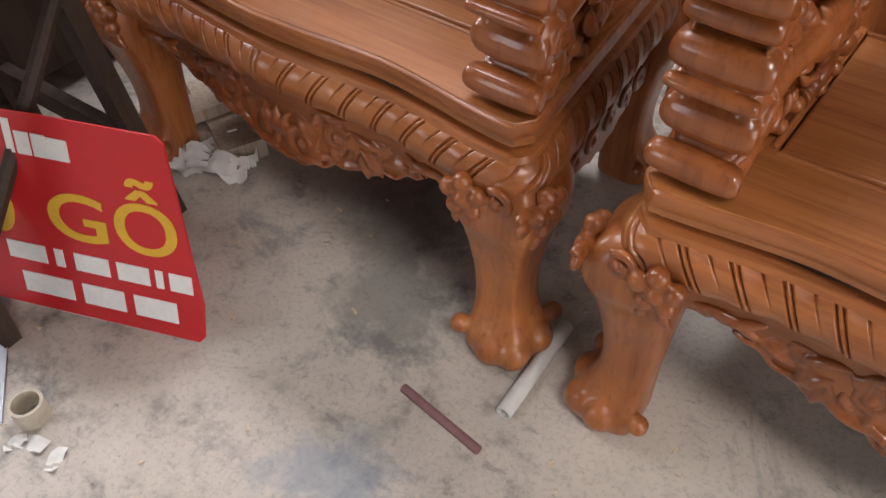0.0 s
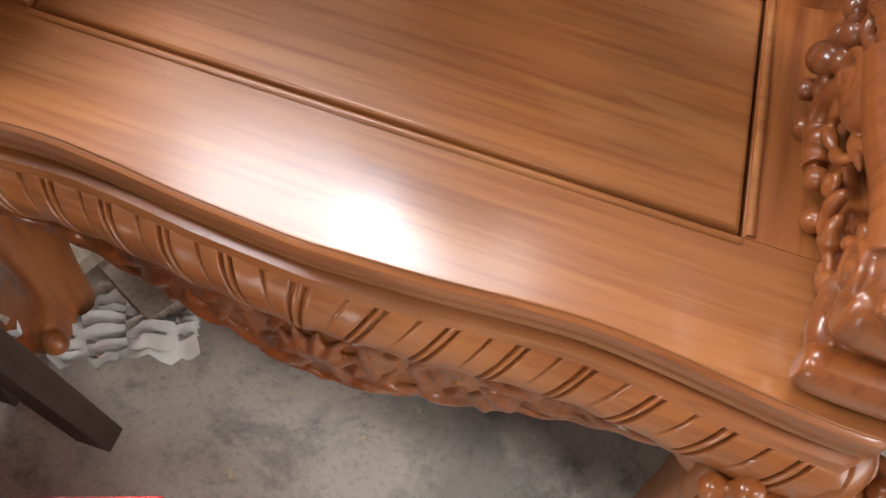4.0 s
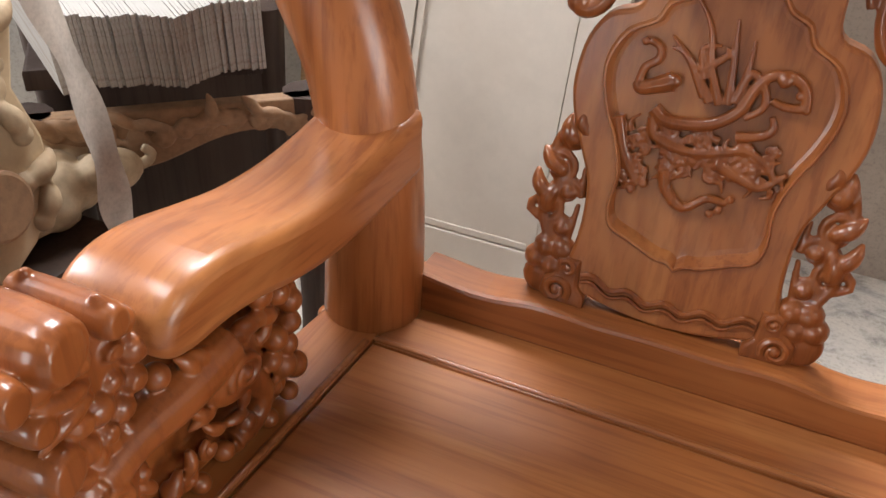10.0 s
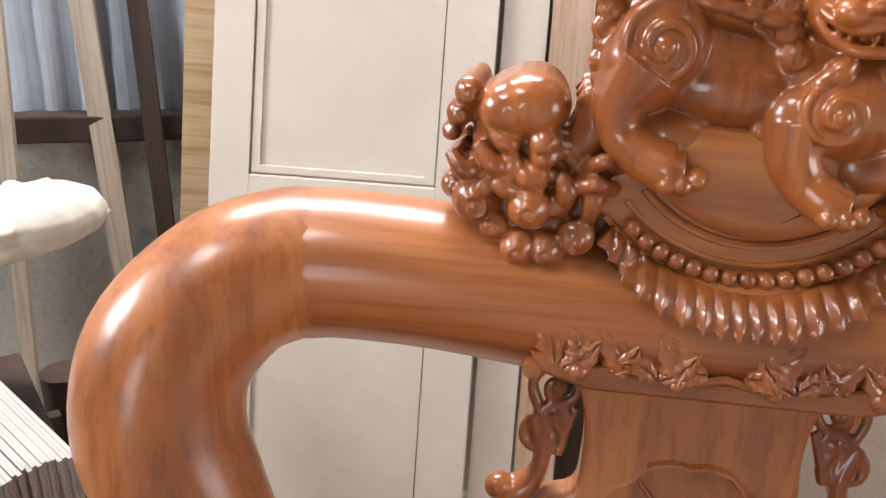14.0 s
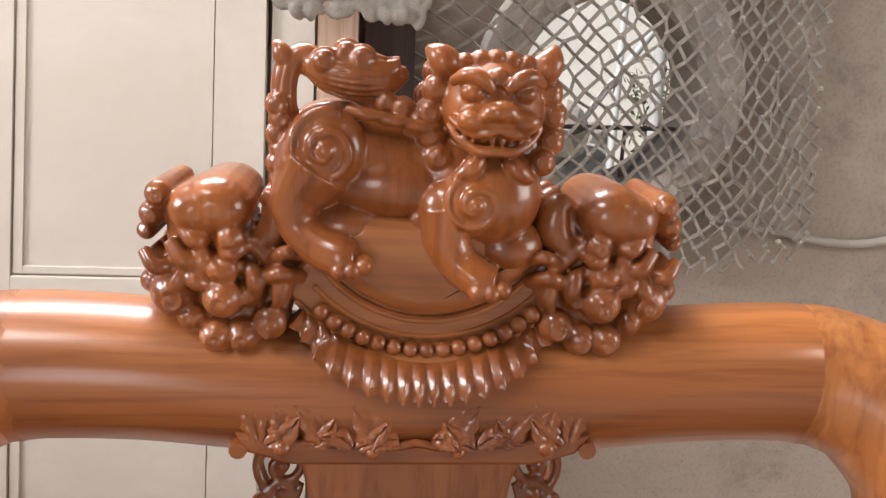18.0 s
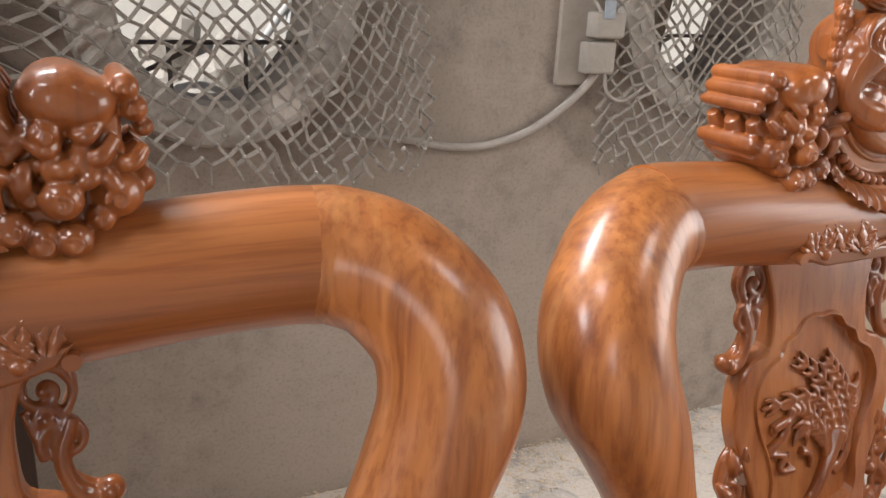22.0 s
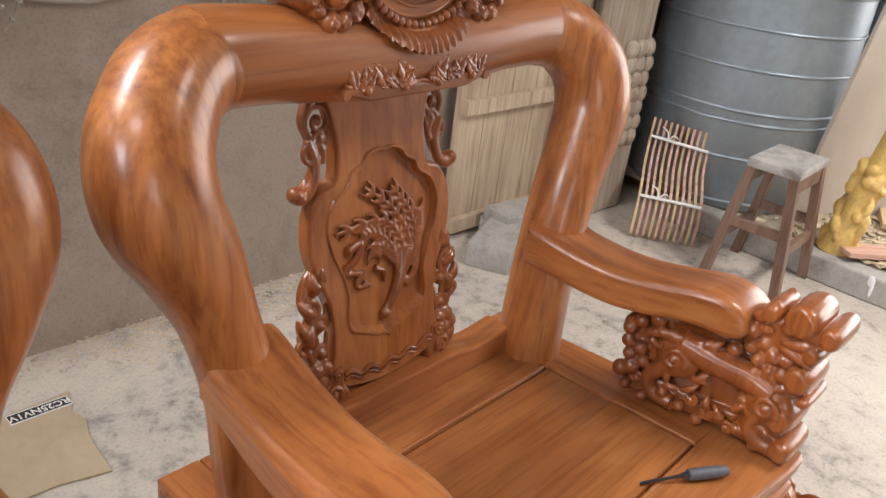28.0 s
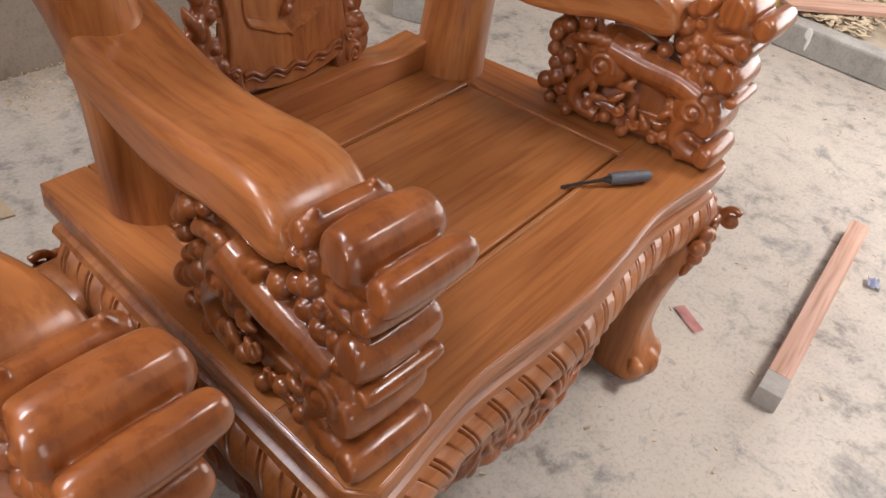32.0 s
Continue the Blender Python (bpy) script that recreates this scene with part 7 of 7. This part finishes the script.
simple("thin_lath", "thin whitish lath leaning against the plank door", "lath", lambda bm: box(bm, (-0.022, 0, 0), (0.022, 0.014, 0.93), 0.002), DUSTY_PLANK, pose(2.60, 1.24, 0.0, -5, 0, 0))
for x, y, sx, sy, sz, turn in ((2.16, 1.15, 0.13, 0.07, 0.085, 24), (2.34, 1.22, 0.11, 0.06, 0.11, -8), (2.26, 1.26, 0.10, 0.05, 0.06, 40)):
    simple("cement_block", "dusty grey cement block lying on the floor", "block", lambda bm, q=(sx, sy, sz): box(bm, (-q[0], -q[1], 0), (q[0], q[1], q[2]), 0.006), CEMENT, pose(x, y, 0, 0, 0, turn), "cement blocks")

# right: carved pillar with straw
pillar = thing("carved_pillar", "dusty carved wooden pillar with a lumpy capital", "pillar", pose(2.84, 1.255, 0.0))
bm = B()
box(bm, (-0.10, -0.07, 0.0), (0.10, 0.07, 0.30), 0.008)
box(bm, (-0.085, -0.06, 0.295), (0.085, 0.06, 0.96), 0.006)
part("shaft", bm, DUSTY_PLANK, pillar)
bm = B()
rng = random.Random(8)
for k in range(7):
    for i in range(3):
        blob(bm, (-0.055 + 0.055 * i + 0.01 * (k % 2), -0.075, 0.30 + 0.055 * k), (0.034, 0.022, 0.034), u=10, v=8)
        blob(bm, (0.092, -0.05 + 0.05 * i, 0.30 + 0.055 * k), (0.022, 0.030, 0.034), u=10, v=8)
part("lumpy_relief", bm, DUSTY_PLANK, pillar, rough=True)
bm = B()
for k in range(150):
    a = rng.uniform(0, 6.28)
    x, y = 0.10 * math.cos(a), 0.08 * math.sin(a)
    z = rng.uniform(0.93, 1.03)
    tube(bm, [(x * 0.8, y * 0.8, z, 0.006), (x * 1.2, y * 1.2, z - 0.02, 0.006), (x * 1.32, y * 1.32, z - rng.uniform(0.05, 0.10), 0.003)], 5, 2)
blob(bm, (0, 0, 0.98), (0.11, 0.085, 0.045))
part("straw_capital", bm, STRAW, pillar, "dry straw wound round the top", rough=True)
simple("thin_post", "thin dusty timber post standing behind the pillar", "post", lambda bm: box(bm, (-0.03, -0.02, 0), (0.03, 0.02, 2.4), 0.003), DUSTY_PLANK, pose(2.86, 1.365, 0.0, 0, -1.5, 0))


# right: kerb, raised earth, tanks
EARTH = plain("dusty_earth", (0.36, 0.29, 0.21), 0.95, vary=0.25, scale=8, bump=0.5, dirt=(0.44, 0.37, 0.28), distance=0.006)
kerb_y = [(2.985, -2.4), (2.985, 1.02), (3.07, 1.02), (3.07, -2.4)]
bm = B()
prism(bm, kerb_y, 0.0, 0.092, flat_xy, 0.008)
tagged(part("kerb", bm, CEMENT), "low dusty cement kerb along raised ground", "kerb", kind="structure")
bm = B()
rows = []
rng = random.Random(2)
for x in np.arange(3.06, 5.9, 0.08):
    rows.append([Vector((x, y, 0.078 + 0.008 * math.sin(9 * x + 4 * y) + rng.uniform(0, 0.012))) for y in np.arange(-2.4, 1.401, 0.08)])
skin(bm, rows, closed=False, caps=False)
tagged(part("raised_ground", bm, EARTH), "raised bare earth strewn with chips and shavings", "ground", kind="structure")
simple("paint_splash", "dried white paint splash running down the kerb", "paint", lambda bm: [blob(bm, (2.985, 0.235, 0.075), (0.003, 0.012, 0.02)), blob(bm, (2.985, 0.228, 0.05), (0.003, 0.006, 0.03))], WHITE_PAINT)


def tank(x, y, r, h, seed, label):
    ob = thing("metal_tank", label, "tank", pose(x, y, 0.092), "metal tanks")
    rng = random.Random(seed)
    bm = B()
    n = 64
    skin(bm, [[Vector((q * math.cos(a), q * math.sin(a), z)) for a in (2 * math.pi * k / n for k in range(n))] for q, z in ((r * 0.98, 0.0), (r, 0.012), (r, h * 0.25), (r, h * 0.5), (r, h * 0.75), (r, h))])
    part("shell", bm, STEEL, ob)
    z = 0.03
    steps = [0.0, 0.17, 0.135, 0.04, 0.15, 0.14, 0.135, 0.045, 0.15, 0.13, 0.14, 0.04, 0.14, 0.15]
    for s in steps:
        z += s
        if z < h:
            bm = B()
            w = 0.008
            skin(bm, [[Vector(((r + d) * math.cos(a), (r + d) * math.sin(a), z + e)) for d, e in ((-0.004, -w), (0.005, -w * 0.5), (0.007, 0), (0.005, w * 0.5), (-0.004, w))] for a in (2 * math.pi * k / n for k in range(n + 1))], closed=False, caps=False)
            part("rib", bm, STEEL, ob)
    return ob


tank(3.40, 1.01, 0.375, 1.75, 1, "ribbed galvanised metal water tank standing on raised ground")
tank(4.45, 0.75, 0.42, 1.70, 2, "ribbed metal tank standing in the shade behind another")


def sack(bm):
    rng = random.Random(31)
    rows = []
    for i in range(26):
        a = 2.6 + 2.4 * i / 25
        low = 0.12 + 0.10 * rng.random() + 0.05 * math.sin(i * 0.9)
        rows.append([Vector((3.40 + (0.389 + 0.012 * math.sin(i * 1.3 + j)) * math.cos(a), 1.01 + (0.389 + 0.012 * math.sin(i * 1.3 + j)) * math.sin(a), 1.34 - low * j / 7)) for j in range(8)])
    skin(bm, rows, closed=False)


simple("torn_sack", "torn dusty beige sacking draped on the metal tank", "sacking", sack, plain("beige_sacking", (0.46, 0.40, 0.31), 0.9, vary=0.2, scale=14))

# right: bundle of curved slats, stool, boards, carved post
bundle = thing("curved_slat_bundle", "bundle of curved pale wooden slats tied with white string", "slats", pose(0, 0, 0))
rng = random.Random(6)
for k in range(11):
    f = k / 10
    foot = Vector((2.715, 0.985, 0)).lerp(Vector((2.835, 0.800, 0)), f)
    head = Vector((2.965, 1.125, 0.365)).lerp(Vector((3.045, 0.925, 0.345)), f)
    side = Vector((0.54, -0.84, 0))
    rows = []
    for i in range(13):
        s = i / 12
        p = foot.lerp(head, s) + Vector((-0.05, -0.03, 0.05)) * math.sin(s * 2 * math.pi) * 0.75
        rows.append([p + side * dx * 0.0045 + Vector((0.55, 0.3, -0.55)) * dy * 0.014 for dx, dy in ((-1, -1), (1, -1), (1, 1), (-1, 1))])
    bm = B()
    skin(bm, rows)
    lowest = min(q[2] for q in bm.points)
    bm.points = [(q[0], q[1], q[2] - lowest + 0.001) for q in bm.points]
    part("slat", bm, BATTEN if k % 3 else RAW, bundle)
for s in (0.26, 0.86):
    a = Vector((2.715, 0.985, 0)).lerp(Vector((2.965, 1.125, 0.365)), s) + Vector((-0.05, -0.03, 0.05)) * math.sin(s * 2 * math.pi) * 0.75 + Vector((-0.012, -0.008, 0.027))
    b = Vector((2.835, 0.800, 0)).lerp(Vector((3.045, 0.925, 0.345)), s) + Vector((-0.05, -0.03, 0.05)) * math.sin(s * 2 * math.pi) * 0.75 + Vector((-0.012, -0.008, 0.027))
    bm = B()
    tube(bm, [(*a, 0.006), (*a.lerp(b, 0.5), 0.006), (*b, 0.006)], 6, 3)
    tube(bm, [(*a.lerp(b, 0.3), 0.003), (*(a.lerp(b, 0.26) + Vector((0, 0, 0.03))), 0.003), (*(a.lerp(b, 0.2) + Vector((-0.02, 0, 0.05))), 0.002)], 5, 3)
    tube(bm, [(*a.lerp(b, 0.3), 0.003), (*(a.lerp(b, 0.4) + Vector((-0.01, 0, 0.025))), 0.003), (*(a.lerp(b, 0.5) + Vector((-0.02, 0, 0.02))), 0.002)], 5, 3)
    part("tie", bm, WHITE_PAINT, bundle, "white string tie")

high = thing("tall_stool", "worn brown wooden stool with a dusty pale top", "stool", pose(2.838, 0.560, 0.0, 0, 0, 3))
bm = B()
prism(bm, [(-0.135, -0.085), (0.135, -0.085), (0.135, 0.085), (-0.135, 0.085)], 0.395, 0.425, flat_xy, 0.005)
part("top", bm, GREY_TOP2, high, "dusty grey top")
STOOL_WOOD = wood("worn_brown_wood", "z", (0.26, 0.17, 0.13), (0.15, 0.09, 0.065), 0.6, 0.0)
for sx in (-1, 1):
    for sy in (-1, 1):
        bm = B()
        skin(bm, [[Vector((sx * (0.118 + o * 0.35) + dx * 0.015, sy * (0.068 + o) + dy * 0.015, z)) for dx, dy in ((-1, -1), (1, -1), (1, 1), (-1, 1))] for z, o in ((0.0, 0.055), (0.396, 0.0))])
        part("leg", bm, STOOL_WOOD, high)
for y, z in ((-0.10, 0.14), (0.10, 0.14)):
    bm = B()
    box(bm, (-0.125, y - 0.010, z), (0.125, y + 0.010, z + 0.035), 0.002)
    part("stretcher", bm, STOOL_WOOD, high)
for x in (-0.128, 0.128):
    bm = B()
    box(bm, (x - 0.010, -0.095, 0.19), (x + 0.010, 0.095, 0.222), 0.002)
    part("stretcher", bm, STOOL_WOOD, high)
for y in (-0.072, 0.072):
    bm = B()
    box(bm, (-0.115, y - 0.009, 0.345), (0.115, y + 0.009, 0.394), 0.002)
    part("apron", bm, STOOL_WOOD, high)

for k, (w, mat, what) in enumerate(((0.30, CREAM_DOOR, "cream"), (0.27, BATTEN, "reddish"), (0.32, CREAM_DOOR, "cream"))):
    simple("leaning_plank", f"{what} wide plank leaning upright on the raised ground", "plank", lambda bm, w=w: box(bm, (0.0, -0.010, 0.0), (w, 0.010, 1.75), 0.002), mat, pose(3.30 + 0.05 * k, 0.655 - 0.025 * k, 0.085, 5, 4, -32), "leaning planks")


def yellow_post(bm):
    rng = random.Random(14)
    tube(bm, [(0, 0, 0, 0.055), (0, 0, 0.06, 0.05), (0, 0, 0.14, 0.040), (0, 0, 0.5, 0.042), (0, 0, 0.75, 0.045)], 14, 4)
    for k in range(60):
        a, z = rng.uniform(0, 6.28), rng.choice((rng.uniform(0.02, 0.26), rng.uniform(0.40, 0.70)))
        blob(bm, (0.042 * math.cos(a), 0.042 * math.sin(a), z), (rng.uniform(0.012, 0.024), rng.uniform(0.012, 0.024), rng.uniform(0.010, 0.022)), (rng.uniform(0, 90), rng.uniform(0, 90), 0))
    for k in range(12):
        a = rng.uniform(0, 6.28)
        leaf(bm, lambda u, v, w, a=a: Vector(((0.044 + w) * math.cos(a + u * 18), (0.044 + w) * math.sin(a + u * 18), v)), (0, rng.uniform(0.05, 0.22)), 0.06, rng.uniform(30, 150), 0.010)


carved(simple("carved_post", "yellowish carved wooden post leaning on the kerb", "post", yellow_post, GOLD_WOOD, pose(3.10, 0.41, 0.088, 9, 3, 0) @ Matrix.Diagonal((1.15, 1.15, 1.25, 1)), rough=True), 0.004, 2)
simple("board_offcut", "reddish board offcut lying on the raised ground", "offcut", lambda bm: box(bm, (-0.22, -0.045, 0), (0.22, 0.045, 0.018), 0.002), BATTEN, pose(3.22, 0.24, 0.105, 0, 2, -35), "board offcuts")
for x, y, turn, s in ((3.75, 0.42, 20, 0.30), (3.95, 0.60, -10, 0.35), (4.3, 0.30, 35, 0.32), (3.62, 0.15, 70, 0.18), (4.1, 0.05, -25, 0.3)):
    simple("board_offcut", "pale board offcut lying on the raised ground", "offcut", lambda bm, s=s: box(bm, (-s, -0.05, 0), (s, 0.05, 0.022), 0.002), RAW, pose(x, y, 0.104, 0, 0, turn), "board offcuts")


def chips(name, label, spots, count, size, seed, mat, base):
    rng = random.Random(seed)
    bm = B()
    for k in range(count):
        x0, y0, x1, y1 = rng.choice(spots)
        c = Vector((rng.uniform(x0, x1), rng.uniform(y0, y1), base + rng.uniform(0.001, 0.008)))
        a, s = rng.uniform(0, 6.28), size * rng.uniform(0.3, 1.5)
        u, w = Vector((math.cos(a), math.sin(a), rng.uniform(-0.25, 0.25))) * s, Vector((-math.sin(a), math.cos(a), rng.uniform(-0.3, 0.3))) * s * rng.uniform(0.15, 0.5)
        n = len(bm.points)
        h = Vector((0, 0, 0.002))
        bm.points += [tuple(q) for q in (c - u - w, c + u - w, c + u + w, c - u + w, c - u - w + h, c + u - w + h, c + u + w + h, c - u + w + h)]
        bm.polys += [(n, n + 3, n + 2, n + 1), (n + 4, n + 5, n + 6, n + 7), (n, n + 1, n + 5, n + 4), (n + 1, n + 2, n + 6, n + 5), (n + 2, n + 3, n + 7, n + 6), (n + 3, n, n + 4, n + 7)]
    ob = part(name, bm, mat, rough=True)
    return tagged(ob, label, "wood chips", kind="stuff")


CHIP = plain("pale_chips", (0.60, 0.48, 0.33), 0.8, vary=0.3, scale=20)
chips("wood_chips", "pale wood chips and shavings on raised earth", [(3.08, -0.6, 4.6, 0.85), (3.08, 0.1, 3.6, 0.6)], 1400, 0.018, 3, CHIP, 0.092)
chips("wood_shavings", "fine pale shavings along the foot of the wall", [(0.5, 1.30, 2.1, 1.40), (0.9, 1.20, 1.6, 1.40)], 1100, 0.0038, 5, CHIP, 0.0)
chips("floor_dust_crumbs", "scattered crumbs of wood and plaster on the floor", [(-0.4, -0.8, 3.0, 1.2)], 500, 0.004, 6, CHIP, 0.0)
simple("dark_rag", "dark crumpled rag lying on the raised ground", "rag", lambda bm: crumple(bm, 0.16, 0.12, 11), BLACK, pose(3.42, -0.02, 0.10, 0, 0, 30), sharp=60)

simple("blue_scrap", "small crumpled bluish scrap lying on the floor", "paper", lambda bm: crumple(bm, 0.035, 0.03, 15, 8), plain("bluish_scrap", (0.34, 0.36, 0.48), 0.8), pose(1.92, -0.33, 0.0, 0, 0, 20) @ Matrix.Diagonal((1, 1, 0.4, 1)), sharp=60)
